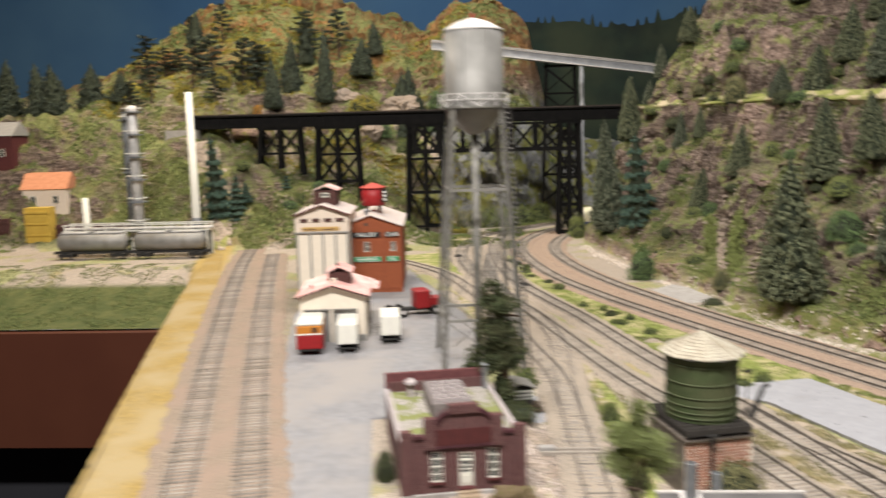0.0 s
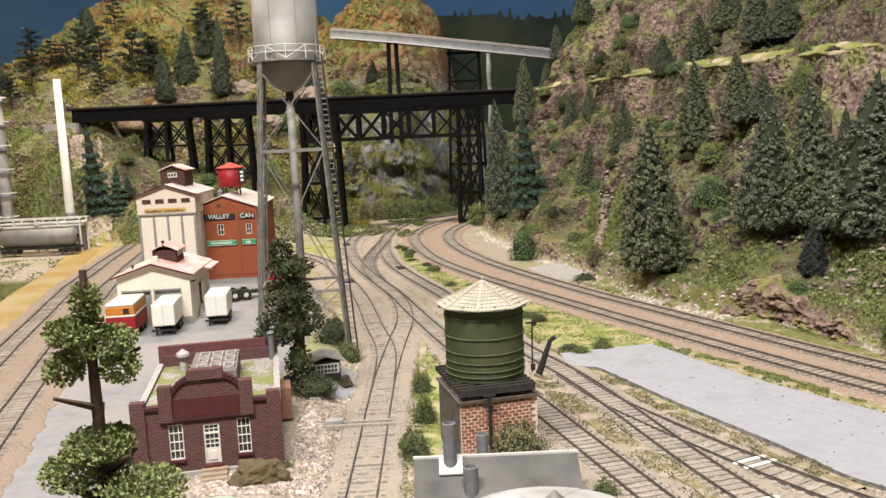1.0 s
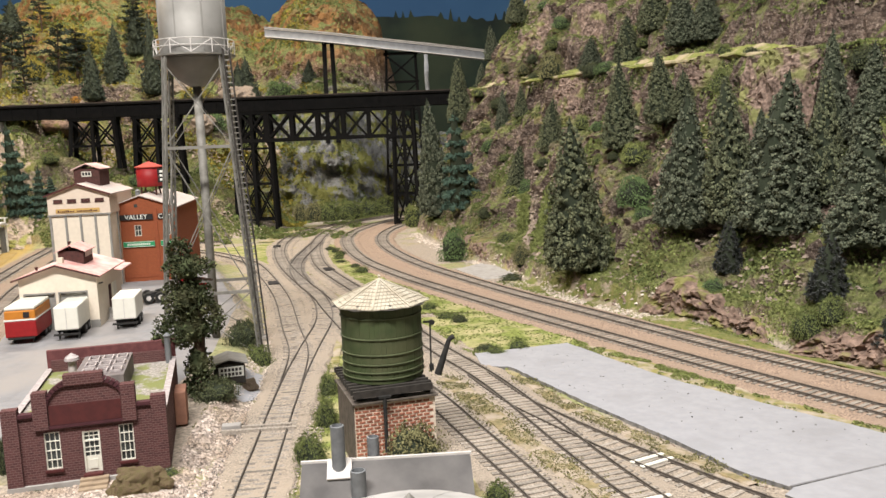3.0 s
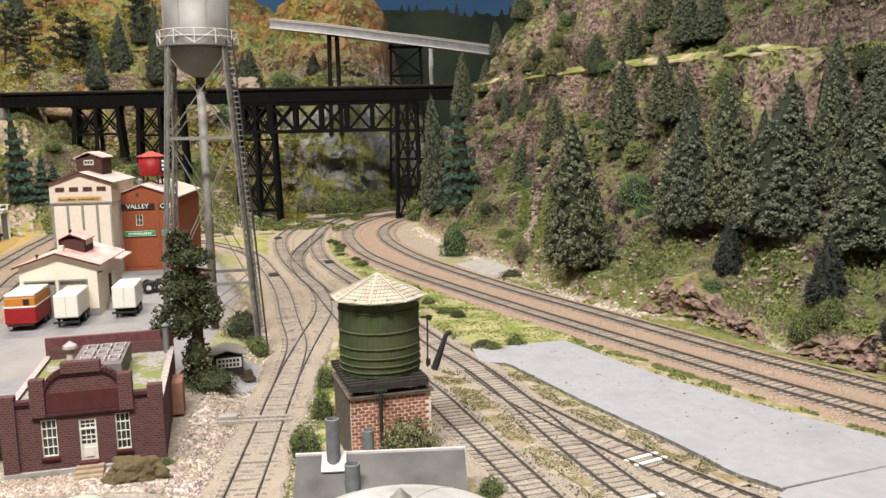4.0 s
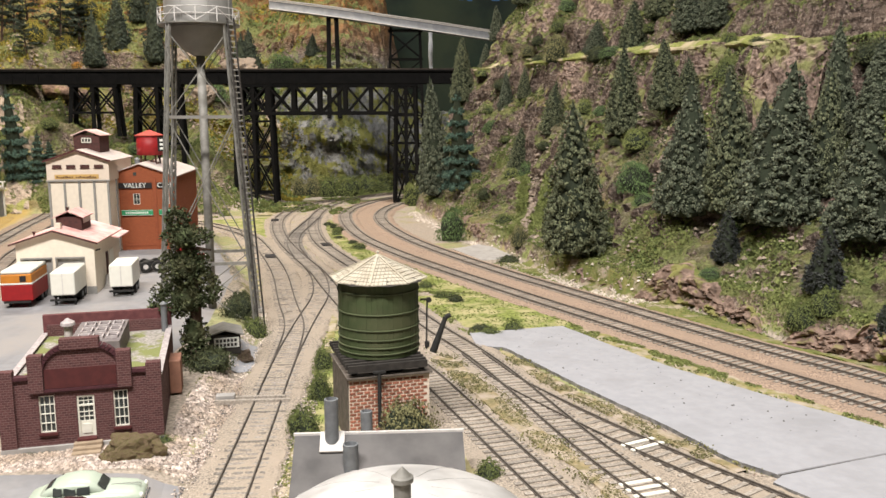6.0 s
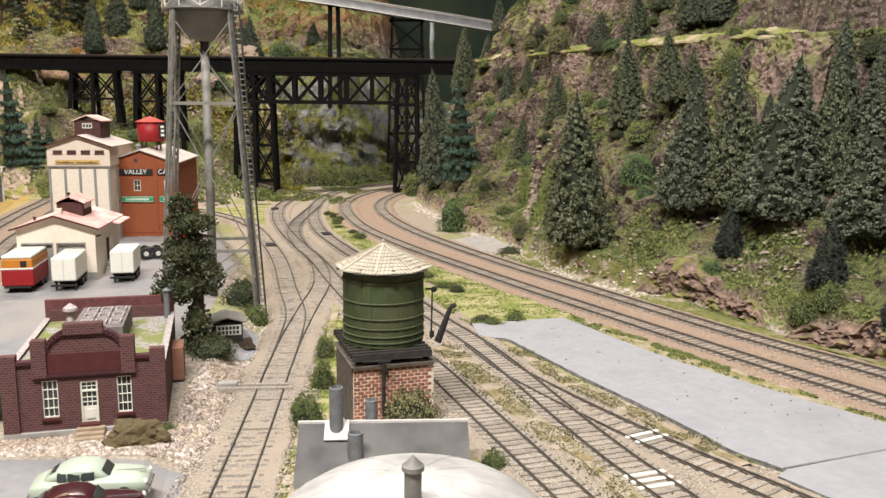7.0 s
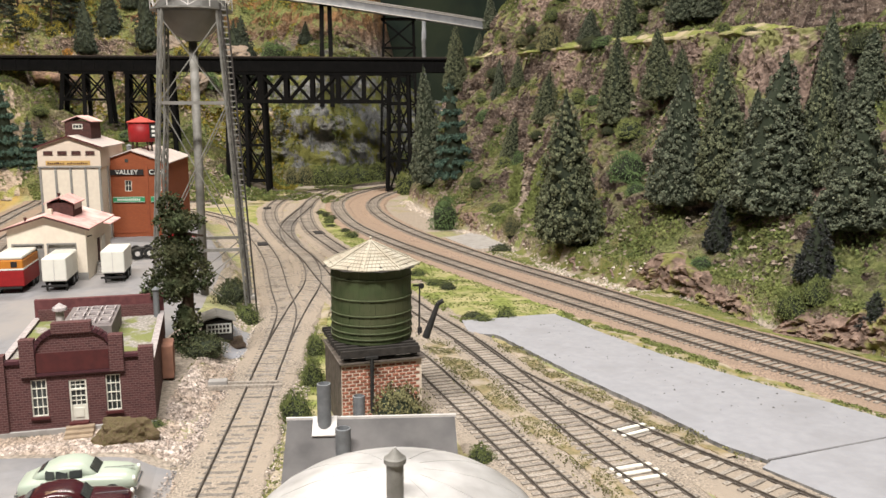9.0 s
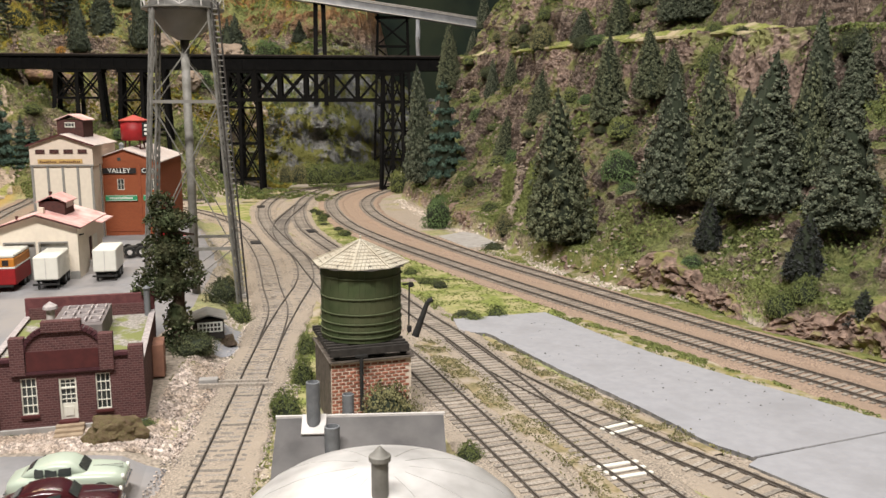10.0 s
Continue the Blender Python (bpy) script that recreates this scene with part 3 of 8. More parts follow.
def terrain(x, y, rough=True):
    xf = np.interp(y, FOOT_Y, FOOT_X)
    reach = np.interp(y, (0.8, 1.3, 1.6, 2.0, 2.3), (0.2, 0.19, 0.19, 0.10, 0.1))
    s = (x - xf) * 0.85 * 0.2 / reach
    if rough:
        loose = smooth(0.015, 0.07, s) * (1 - 0.85 * np.exp(-((s - 0.205) / 0.03) ** 2))
        s = s + loose * (0.014 * value_noise(x, y, 0.11, 3) + 0.011 * value_noise(x, y, 0.045, 4) + 0.006 * value_noise(x, y, 0.018, 14))
    hill = np.interp(s, (0, 0.010, 0.03, 0.06, 0.12, 0.13, 0.178, 0.196, 0.25, 0.275, 0.45, 0.9), (0, 0.027, 0.031, 0.055, 0.14, 0.155, 0.220, 0.274, 0.276, 0.32, 0.49, 0.8)) * np.interp(y, (0.8, 1.3, 1.6), (0.95, 0.965, 1.0))
    border = np.interp(y, (0.95, 1.1, 1.2, 1.3, 1.46, 1.6, 1.7, 1.8), (0.212, 0.19, 0.165, 0.135, 0.085, 0.05, 0.0, -0.08))
    street = smooth(border, border - 0.018, x) * np.interp(y, (0.3, 0.66, 0.70, 0.76, 1.0, 1.3, 1.75), (0.006, 0.0075, 0.0062, 0.0065, 0.014, 0.020, 0.010))
    at_bridge = np.interp(x, (-0.9, -0.5, -0.3, -0.1, 0.02), (0.26, 0.25, 0.15, 0.08, 0.02))
    start = np.interp(x, (-0.6, -0.2, 0.05), (1.86, 1.78, 1.95))
    front = smooth(start, 2.08, y) * at_bridge
    back = np.interp(y, (2.08, 2.3, 2.55, 2.8, 3.2), (0, 0.12, 0.31, 0.47, 0.52))
    top = np.interp(x, (-1.6, -1.0, -0.75, -0.45, 0.1, 0.3, 0.5), (0.1, 0.3, 0.7, 1.0, 1.0, 0.75, 0.3))
    left = front + back * top
    wall_y = np.interp(x, (0.0, 0.2, 0.27, 0.35, 0.5), (2.28, 2.30, 2.38, 2.47, 2.55))
    gorge = np.interp(y - wall_y + 2.5, (2.5, 2.54, 2.6, 2.72, 2.85, 3.0, 3.2), (0, 0.12, 0.27, 0.37, 0.56, 0.62, 0.64)) * np.interp(x, (0.2, 0.30, 0.37, 0.5), (1, 0.9, 0.42, 0.3))
    w = smooth(0.10, -0.04, x)
    rear = left * w + gorge * (1 - w)
    z = np.maximum(np.maximum(street, rear), hill)
    bank = -0.068 * (1 - smooth(1.44, 1.66, y)) * smooth(0.0, -0.02, x - edge_x(y))
    z = z + bank
    if rough:
        wild = smooth(0.015, 0.07, np.maximum(rear, hill)) * (1 - 0.85 * np.exp(-((s - 0.21) / 0.035) ** 2) * (hill >= rear))
        q = np.maximum(rear, hill) / 0.074 + 1.1 * value_noise(x, y, 0.16, 8) + 0.45 * value_noise(x, y, 0.05, 9)
        f = q - np.floor(q)
        z = z + wild * 0.074 * 0.8 * smooth(-0.45, 0.15, value_noise(x, y, 0.19, 31)) * (smooth(0.50, 0.88, f) - f * smooth(1.0, 0.93, f) - smooth(0.93, 1.0, f) * f)
        z = z + wild * (0.018 * value_noise(x, y, 0.14, 1) + 0.013 * value_noise(x, y, 0.055, 2) + 0.009 * value_noise(x, y, 0.022, 5) - 0.016 * np.abs(value_noise(x, y, 0.07, 21)) - 0.009 * np.abs(value_noise(x, y, 0.028, 22)) + 0.009)
        z = z + 0.0006 * value_noise(x, y, 0.02, 6)
    return z


# ---- the setting ----
def ground_mesh():
    xs = np.concatenate([np.arange(-1.5, 0.34, 0.0072), np.arange(0.34, 1.05, 0.0042), np.arange(1.05, 1.7, 0.012)])
    ys = np.concatenate([np.arange(0.05, 0.78, 0.009), np.arange(0.78, 2.08, 0.0045), np.arange(2.08, 3.25, 0.0072)])
    gx, gy = np.meshgrid(xs, ys)
    gz = terrain(gx, gy)
    n = len(xs)
    foot = gx - np.interp(gy, FOOT_Y, FOOT_X)
    u = gy - 0.45 * gx
    crag = smooth(0.012, 0.05, foot) * smooth(0.01, 0.04, gz) * smooth(2.1, 2.0, gy)
    out = 0.020 * np.abs(value_noise(u, gz, 0.05, 41)) + 0.013 * np.abs(value_noise(u, gz * 1.5, 0.021, 42)) + 0.007 * value_noise(u, gz * 1.6, 0.010, 43)
    rear_rock = smooth(2.2, 2.3, gy) * smooth(0.02, 0.06, gz)
    aisle = (gx < edge_x(gy)) & (gy < 1.44)
    keep = ~aisle
    first = keep & np.roll(aisle, 1, axis=1)
    gx = np.where(first, edge_x(gy), gx)
    gz = np.where(first, terrain(gx, gy), gz)
    gx, gy = gx + 0.9 * crag * (out - 0.010), gy + (0.43 * crag + rear_rock) * (out - 0.010)
    verts = np.stack([gx, gy, gz], -1).reshape(-1, 3)
    q = np.arange(len(ys) * n).reshape(len(ys), n)
    ok = keep[:-1, :-1] & keep[:-1, 1:] & keep[1:, :-1] & keep[1:, 1:]
    faces = np.stack([q[:-1, :-1], q[:-1, 1:], q[1:, 1:], q[1:, :-1]], -1)[ok]
    me = raw_mesh("ground", verts.tolist(), faces.tolist(), M["land"])
    centre = np.empty(len(me.polygons) * 3)
    me.polygons.foreach_get("center", centre)
    me.polygons.foreach_set("use_smooth", (centre[2::3] < 0.03).tolist())
    return tagged(new("ground", me), "sculpted scenery ground with rocky grassy hillsides", "ground", kind="structure")


ground_mesh()


def drape(name, rows, mat, lift, label, nu=8, ragged=0.0, kind="structure"):
    """A sheet over the ground between pairs of left and right points."""
    verts, faces = [], []
    dense = []
    for (l0, r0), (l1, r1) in zip(rows, rows[1:]):
        steps = max(2, int(math.dist(l0, l1) / 0.006))
        for k in range(steps):
            t = k / steps
            dense.append(([a + (b - a) * t for a, b in zip(l0, l1)], [a + (b - a) * t for a, b in zip(r0, r1)]))
    dense.append(rows[-1])
    for k, (l, r) in enumerate(dense):
        for j in range(nu + 1):
            u = j / nu
            x, y = l[0] + (r[0] - l[0]) * u, l[1] + (r[1] - l[1]) * u
            if ragged and j in (0, nu):
                x += ragged * noise.noise((x * 60, y * 60, 0.3))
                y += ragged * noise.noise((x * 60, y * 60, 5.3))
            verts.append((x, y, -0.0004 if j in (0, nu) else lift))
    flat = np.array(verts)
    flat[:, 2] += terrain(flat[:, 0], flat[:, 1])
    verts = flat.tolist()
    for k in range(len(dense) - 1):
        for j in range(nu):
            a = k * (nu + 1) + j
            faces.append((a, a + 1, a + nu + 2, a + nu + 1))
    return tagged(new(name, raw_mesh(name, verts, faces, mat)), label, kind=kind)


drape("road", [((0.10, 0.45), (0.232, 0.45)), ((0.06, 0.62), (0.226, 0.62)), ((0.036, 0.692), (0.218, 0.688)), ((0.0355, 0.694), (0.100, 0.692)), ((0.0, 0.86), (0.078, 0.86)), ((-0.005, 0.872), (0.160, 0.878)), ((-0.03, 0.98), (0.17, 0.98)), ((-0.072, 1.22), (0.155, 1.2)), ((-0.07, 1.30), (0.10, 1.36)), ((-0.06, 1.48), (0.045, 1.55))], M["street"], 0.0012, "light grey smooth street and loading yard", nu=16)
drape("trim", [((edge_x(0.1), 0.1), (edge_x(0.1) + 0.055, 0.1)), ((edge_x(1.43), 1.43), (edge_x(1.43) + 0.05, 1.43)), ((edge_x(1.8), 1.8), (edge_x(1.8) + 0.03, 1.8))], M["yellow_flock"], 0.0015, "yellow grass flock verge along the bench edge", nu=8, ragged=0.002)


def polygon_slab(name, pts, z0, z1, mat, edge_mat, label):
    bm = bmesh.new()
    lo, hi = [bm.verts.new((x, y, z0)) for x, y in pts], [bm.verts.new((x, y, z1)) for x, y in pts]
    top = bm.faces.new(hi)
    n = len(pts)
    for i in range(n):
        f = bm.faces.new((lo[i], lo[(i + 1) % n], hi[(i + 1) % n], hi[i]))
        f.material_index = 1
    bmesh.ops.recalc_face_normals(bm, faces=bm.faces[:])
    me = mesh_from(bm, name, mat)
    me.materials.append(edge_mat)
    return tagged(new(name, me), label, kind="structure")


def ragged_line(a, b, n, amp):
    return [(a[0] + (b[0] - a[0]) * k / n + amp * noise.noise((a[0] * 40 + k * 1.7, a[1] * 40, 1.0)), a[1] + (b[1] - a[1]) * k / n + amp * noise.noise((a[0] * 40, b[1] * 40 + k * 1.7, 4.0))) for k in range(n)]


slab_line = []
SLAB_EDGE = ((0.384, 0.967), (0.466, 0.986), (0.495, 0.914), (0.520, 0.860), (0.556, 0.803), (0.591, 0.751), (0.625, 0.700), (0.66, 0.64), (0.60, 0.60), (0.513, 0.676), (0.497, 0.699), (0.478, 0.750), (0.442, 0.832), (0.410, 0.916), (0.406, 0.922), (0.386, 0.928))
for a, b in zip(SLAB_EDGE, SLAB_EDGE[1:] + SLAB_EDGE[:1]):
    slab_line += ragged_line(a, b, max(1, int(math.dist(a, b) / 0.006)), 0.0014)
polygon_slab("pavement", slab_line, -0.001, 0.0024, M["slab"], M["slab_edge"], "pale grey slab of rough cast paving with a broken edge")
polygon_slab("pavement", [(0.506, 0.667), (0.514, 0.6744), (0.5803, 0.6962), (0.64, 0.715), (0.75, 0.55), (0.632, 0.438), (0.564, 0.564)], -0.001, 0.0029, M["slab"], M["slab_edge"], "second pale grey paving slab beside the yard")
polygon_slab("pavement", [(0.5135, 0.6752), (0.573, 0.6935), (0.64, 0.7152), (0.6395, 0.7163), (0.5725, 0.6947), (0.513, 0.6763)], -0.001, 0.0031, M["seam_grey"], M["slab_edge"], "dark joint between two paving slabs")
polygon_slab("pavement", [(0.402, 1.412), (0.441, 1.452), (0.470, 1.41), (0.482, 1.379), (0.467, 1.327), (0.433, 1.315)], -0.001, 0.004, M["concrete"], M["stone_pale"], "pale gravel pad at the foot of the slope")


def slab_of(name, x0, x1, y0, y1, z0, z1, mat, label, turn=0.0):
    ob = tagged(new(name, mesh_from(box(x0, x1, y0, y1, z0, z1), name, mat)), label, kind="structure")
    return ob


# bench fronts, aisle floor and the room round the layout
slab_of("wall_fascia_far", -1.5, edge_x(1.44) - 0.004, 1.425, 1.4395, -0.235, -0.0535, M["fascia"], "brown painted hardboard bench front")
fas = bmesh.new()
e0, e1 = (edge_x(0.05), 0.05), (edge_x(1.43), 1.43)
q0 = [fas.verts.new((e0[0] + 0.006, e0[1], z)) for z in (-0.24, 0.008)] + [fas.verts.new((e1[0] + 0.006, e1[1], z)) for z in (0.012, -0.24)]
fas.faces.new(q0)
bmesh.ops.solidify(fas, geom=fas.faces[:], thickness=0.006)
tagged(new("wall_fascia_side", mesh_from(fas, "wall_fascia_side", M["fascia"])), "brown painted hardboard bench side", kind="structure")
slab_of("floor", -3.5, 3.5, -3.0, 3.6, -1.05, -1.0, M["floor"], "dark aisle floor below the benches")
slab_of("wall_under_bench", -1.5, -0.2, 1.50, 1.52, -1.0, -0.07, M["floor"], "dark curtain under the bench")
slab_of("ceiling", -3.5, 3.5, -3.0, 3.6, 1.75, 1.80, M["room"], "plain pale room ceiling")
slab_of("wall_rear", -3.5, 3.5, -3.05, -3.0, -1.0, 1.75, M["room"], "plain wall behind the viewer")
slab_of("wall_left", -3.55, -3.5, -3.0, 3.6, -1.0, 1.75, M["room"], "plain side wall of the room")
slab_of("wall_right", 3.5, 3.55, -3.0, 3.6, -1.0, 1.75, M["room"], "plain side wall of the room")
slab_of("backdrop", -3.5, 3.5, 3.45, 3.47, -0.3, 1.75, M["sky_paint"], "deep blue painted sky backdrop")


def far_ridge(x0, x1, y, base, amp, seed, label):
    pts = []
    n = 420
    for k in range(n + 1):
        x = x0 + (x1 - x0) * k / n
        pts.append((x, base + amp * noise.noise((x * 2.2, seed, 0)) + amp * 0.35 * noise.noise((x * 9, seed, 2)) + 0.06 * max(0.0, 1 - abs((x * 19 + 0.5 * math.sin(x * 33) + noise.noise((x * 9, 1, 0))) % 1 - 0.5) * 4) * (0.35 + abs(noise.noise((x * 17, seed, 5))))))
    bm = extruded([(x0, -0.2)] + pts + [(x1, -0.2)], y, y + 0.01)
    return tagged(new("backdrop", mesh_from(bm, "backdrop", M["far_hill"])), label, kind="structure")


far_ridge(-3.4, -0.8, 3.42, 0.33, 0.10, 1.7, "dark wooded hills on the painted backdrop")
far_ridge(0.1, 1.3, 3.40, 0.62, 0.05, 4.1, "dark wooded hills on the painted backdrop")


# ---- railway tracks ----
def spline(pts, step=0.002):
    """Catmull-Rom through the points, stepped evenly."""
    p = [Vector((*q, 0.0)) for q in pts]
    p = [p[0] * 2 - p[1]] + p + [p[-1] * 2 - p[-2]]
    out = []
    for i in range(1, len(p) - 2):
        for k in range(24):
            t = k / 24
            out.append(0.5 * (2 * p[i] + (p[i + 1] - p[i - 1]) * t + (2 * p[i - 1] - 5 * p[i] + 4 * p[i + 1] - p[i + 2]) * t * t + (3 * p[i] - p[i - 1] - 3 * p[i + 1] + p[i + 2]) * t ** 3))
    out.append(p[-2])
    for _ in range(30):
        out = [out[0]] + [(a + 2 * b + c) / 4 for a, b, c in zip(out, out[1:], out[2:])] + [out[-1]]
    even, acc = [out[0]], 0.0
    for a, b in zip(out, out[1:]):
        d = (b - a).length
        while acc + d >= step and d > 0:
            a = a + (b - a) * ((step - acc) / d)
            even.append(a.copy())
            d = (b - a).length
            acc = 0.0
        acc += d
    return even


GAUGE = 0.0165
tie_mesh = mesh_from(box(-0.0130, 0.0130, -0.0013, 0.0013, 0.0, 0.0020), "tie", M["tie"])
tie_mesh_pale = mesh_from(box(-0.0130, 0.0130, -0.0014, 0.0014, 0.0, 0.0020), "tie", M["tie_pale"])


def rail_bm(line, side, lift):
    bm = bmesh.new()
    prof = ((-0.0006, 0.0), (-0.0006, 0.0003), (-0.0002, 0.0005), (-0.0003, 0.0016), (0.0003, 0.0016), (0.0002, 0.0005), (0.0006, 0.0003), (0.0006, 0.0))
    rings = []
    pts = line[::3] + [line[-1]]
    for k, c in enumerate(pts):
        d = (pts[min(k + 1, len(pts) - 1)] - pts[max(k - 1, 0)]).normalized()
        nrm = Vector((d.y, -d.x, 0))
        z = c.z + lift
        o = c + nrm * side
        rings.append([bm.verts.new((o.x + nrm.x * a, o.y + nrm.y * a, z + h)) for a, h in prof])
    for a, b in zip(rings, rings[1:]):
        for i in range(len(prof) - 1):
            bm.faces.new((a[i], a[i + 1], b[i + 1], b[i]))
    return bm


def railway(pts, label, bed="ballast", pale=False, ties=True, width=0.021, level=None, bedded=True, spacing=0.0064, flush=0.0007, group="layout tracks"):
    line = spline(pts)
    heights = terrain(np.array([c.x for c in line]), np.array([c.y for c in line])) if level is None else [level] * len(line)
    for c, z in zip(line, heights):
        c.z = float(z) + 0.0018
    for _ in range(40):
        zs = [c.z for c in line]
        for k in range(1, len(line) - 1):
            line[k].z = (zs[k - 1] + 2 * zs[k] + zs[k + 1]) / 4
    track = thing("railway_track", label, "railway track", Matrix.Identity(4), group)
    if bedded:
        bm = bmesh.new()
        rings = []
        across = ((-1.25, -0.0035), (-0.95, flush - 0.0004)) + tuple((a * 0.75 / 7, flush) for a in range(-7, 8)) + ((0.95, flush - 0.0004), (1.25, -0.0035))
        for k in range(0, len(line)):
            c = line[k]
            d = (line[min(k + 2, len(line) - 1)] - line[max(k - 2, 0)]).normalized()
            nrm = Vector((d.y, -d.x, 0))
            ring = []
            for a, h in across:
                w = a * width * (1 + (0.16 * noise.noise((c.x * 70, c.y * 70, a)) if abs(a) > 0.9 else 0))
                px, py = c.x + nrm.x * w, c.y + nrm.y * w
                ring.append(bm.verts.new((px, py, c.z + h - 0.0006 + 0.0006 * noise.noise((px * 190, py * 190, 0)) + 0.0003 * noise.noise((px * 700, py * 700, 3)))))
            rings.append(ring)
        for a, b in zip(rings, rings[1:]):
            for i in range(len(across) - 1):
                bm.faces.new((a[i], b[i], b[i + 1], a[i + 1]))
        part("roadbed", bm, M[bed], track, "gravel ballast shoulder")
    if ties:
        step = int(round(spacing / 0.002))
        for k in range(0, len(line) - 1, step):
            c = line[k]
            d = line[min(k + 1, len(line) - 1)] - line[max(k - 1, 0)]
            tie = new("tie", tie_mesh_pale if pale else tie_mesh)
            tie.parent = track
            tie.matrix_basis = pose(c.x, c.y, c.z - 0.0013, 0, 0, math.degrees(math.atan2(-d.x, d.y)) + random.uniform(-1.5, 1.5))
    for side in (-GAUGE / 2, GAUGE / 2):
        part("rail", rail_bm(line, side, 0.0007), M["rail"], track, "weathered brown steel rail")
    return track


TRACKS = {
    "lead": [(0.2427, 0.3976), (0.2417, 0.6508), (0.2407, 0.7662), (0.2397, 0.8424), (0.2397, 0.9285), (0.2427, 1.028), (0.2466, 1.127), (0.2378, 1.219), (0.2221, 1.292)],
    "inner": [(0.5155, 2.421), (0.3981, 2.363), (0.3307, 2.31), (0.228, 2.175), (0.1615, 2.071), (0.1263, 1.956), (0.1175, 1.825), (0.1283, 1.688), (0.1596, 1.521), (0.2006, 1.365), (0.2309, 1.263), (0.2544, 1.162), (0.293, 1.011), (0.3225, 0.92), (0.3468, 0.8429), (0.3577, 0.8029), (0.3687, 0.7629), (0.3796, 0.7229), (0.3905, 0.6829), (0.4014, 0.6429), (0.410, 0.60), (0.430, 0.3976)],
    "outer": [(0.5252, 2.382), (0.3981, 2.319), (0.2525, 2.192), (0.2026, 2.071), (0.1811, 1.905), (0.184, 1.725), (0.2104, 1.52), (0.2515, 1.365), (0.2857, 1.253), (0.3255, 1.09), (0.3555, 0.9842), (0.3763, 0.9226), (0.3885, 0.8822), (0.3987, 0.8419), (0.4077, 0.8017), (0.4163, 0.7618), (0.4255, 0.722), (0.4361, 0.6823), (0.4488, 0.6428), (0.462, 0.59), (0.490, 0.4175)],
    "left": [(0.2397, 0.832), (0.2390, 0.90), (0.2345, 1.004), (0.2163, 1.101), (0.187, 1.264), (0.143, 1.438), (0.1019, 1.57), (0.0501, 1.665), (-0.0223, 1.757), (-0.1396, 1.825)],
    "near_main": [(0.7306, 0.5149), (0.6719, 0.6615), (0.622, 0.7652), (0.5722, 0.8571), (0.4803, 1.045), (0.4392, 1.132), (0.3649, 1.295), (0.3219, 1.4), (0.274, 1.544), (0.2417, 1.726), (0.2339, 1.886), (0.2632, 2.036), (0.3297, 2.177), (0.447, 2.255), (0.5546, 2.285)],
    "far_main": [(0.7795, 0.5442), (0.711, 0.6909), (0.6543, 0.8141), (0.5947, 0.9206), (0.4988, 1.127), (0.4539, 1.223), (0.3972, 1.364), (0.3493, 1.502), (0.3111, 1.669), (0.2974, 1.83), (0.318, 1.982), (0.3688, 2.099), (0.4666, 2.177), (0.5546, 2.206)],
    "spur": [(0.3800, 0.905), (0.3981, 0.8402), (0.415, 0.8002), (0.4338, 0.7602), (0.4546, 0.7202), (0.4773, 0.6802), (0.5015, 0.6415), (0.5478, 0.5555), (0.6165, 0.428)],
    "cross": [(0.2026, 1.361), (0.1811, 1.463), (0.1713, 1.571), (0.1752, 1.698), (0.1811, 1.825)],
    "edge": [(0.06, 0.36), (0.0, 0.59), (-0.03, 0.713), (-0.054, 0.81), (-0.11, 1.028), (-0.187, 1.344), (-0.259, 1.643), (-0.30, 1.84)],
    "loading": [(0.11, 0.36), (0.05, 0.59), (0.019, 0.713), (-0.013, 0.834), (-0.052, 0.986), (-0.105, 1.202), (-0.19, 1.56), (-0.24, 1.78)],
}
railway(TRACKS["near_main"], "weathered double main line track on tan gravel", "ballast_main", pale=True, level=0.001)
railway(TRACKS["far_main"], "weathered main line track below the rocky bank", "ballast_main", pale=True, level=0.001)
railway(TRACKS["lead"], "weathered yard lead track in pale gravel", level=0.0, flush=0.00125)
railway(TRACKS["inner"], "weathered yard track passing the green water tank", pale=True, level=0.0002)
railway(TRACKS["outer"], "weathered yard track beside the paving slab", pale=True, level=0.0004)
railway(TRACKS["left"], "weathered siding curving towards the cannery", level=0.0003, flush=0.0012)
railway(TRACKS["spur"], "weathered spur track with wide-set ties", pale=True, level=-0.0002, spacing=0.008)
railway(TRACKS["cross"], "weathered crossover track between two yard tracks", level=0.0005, bedded=False)
railway(TRACKS["edge"], "grey weathered track along the yellow bench edge", "ballast_brown", flush=0.0010, width=0.026)
railway(TRACKS["loading"], "grey weathered track beside the loading yard", "ballast_brown", flush=0.0010, width=0.026)
main_pair = []
for a, b in zip(spline(TRACKS["near_main"])[60:-60:12], spline(TRACKS["near_main"])[61:-59:12]):
    d = (b - a).normalized()
    main_pair.append(((a.x - d.y * 0.006, a.y + d.x * 0.006), (a.x + d.y * 0.075, a.y - d.x * 0.075)))
drape("trim", main_pair, M["ballast_main"], 0.0009, "tan dirt between and beside the two main tracks", nu=14, ragged=0.004)
drape("trim", [((0.302, 1.16), (0.425, 1.13)), ((0.272, 1.28), (0.362, 1.27)), ((0.235, 1.45), (0.296, 1.44)), ((0.208, 1.62), (0.250, 1.60)), ((0.203, 1.78), (0.222, 1.77))], M["grass_flock"], 0.0012, "bright green grass flock between the tracks", nu=6, ragged=0.008)
drape("trim", [((0.412, 0.93), (0.49, 0.99)), ((0.385, 0.985), (0.478, 1.03)), ((0.36, 1.04), (0.455, 1.08)), ((0.325, 1.12), (0.425, 1.135))], M["grass_flock"], 0.0012, "bright green grass flock beside the paving slab", nu=6, ragged=0.008)
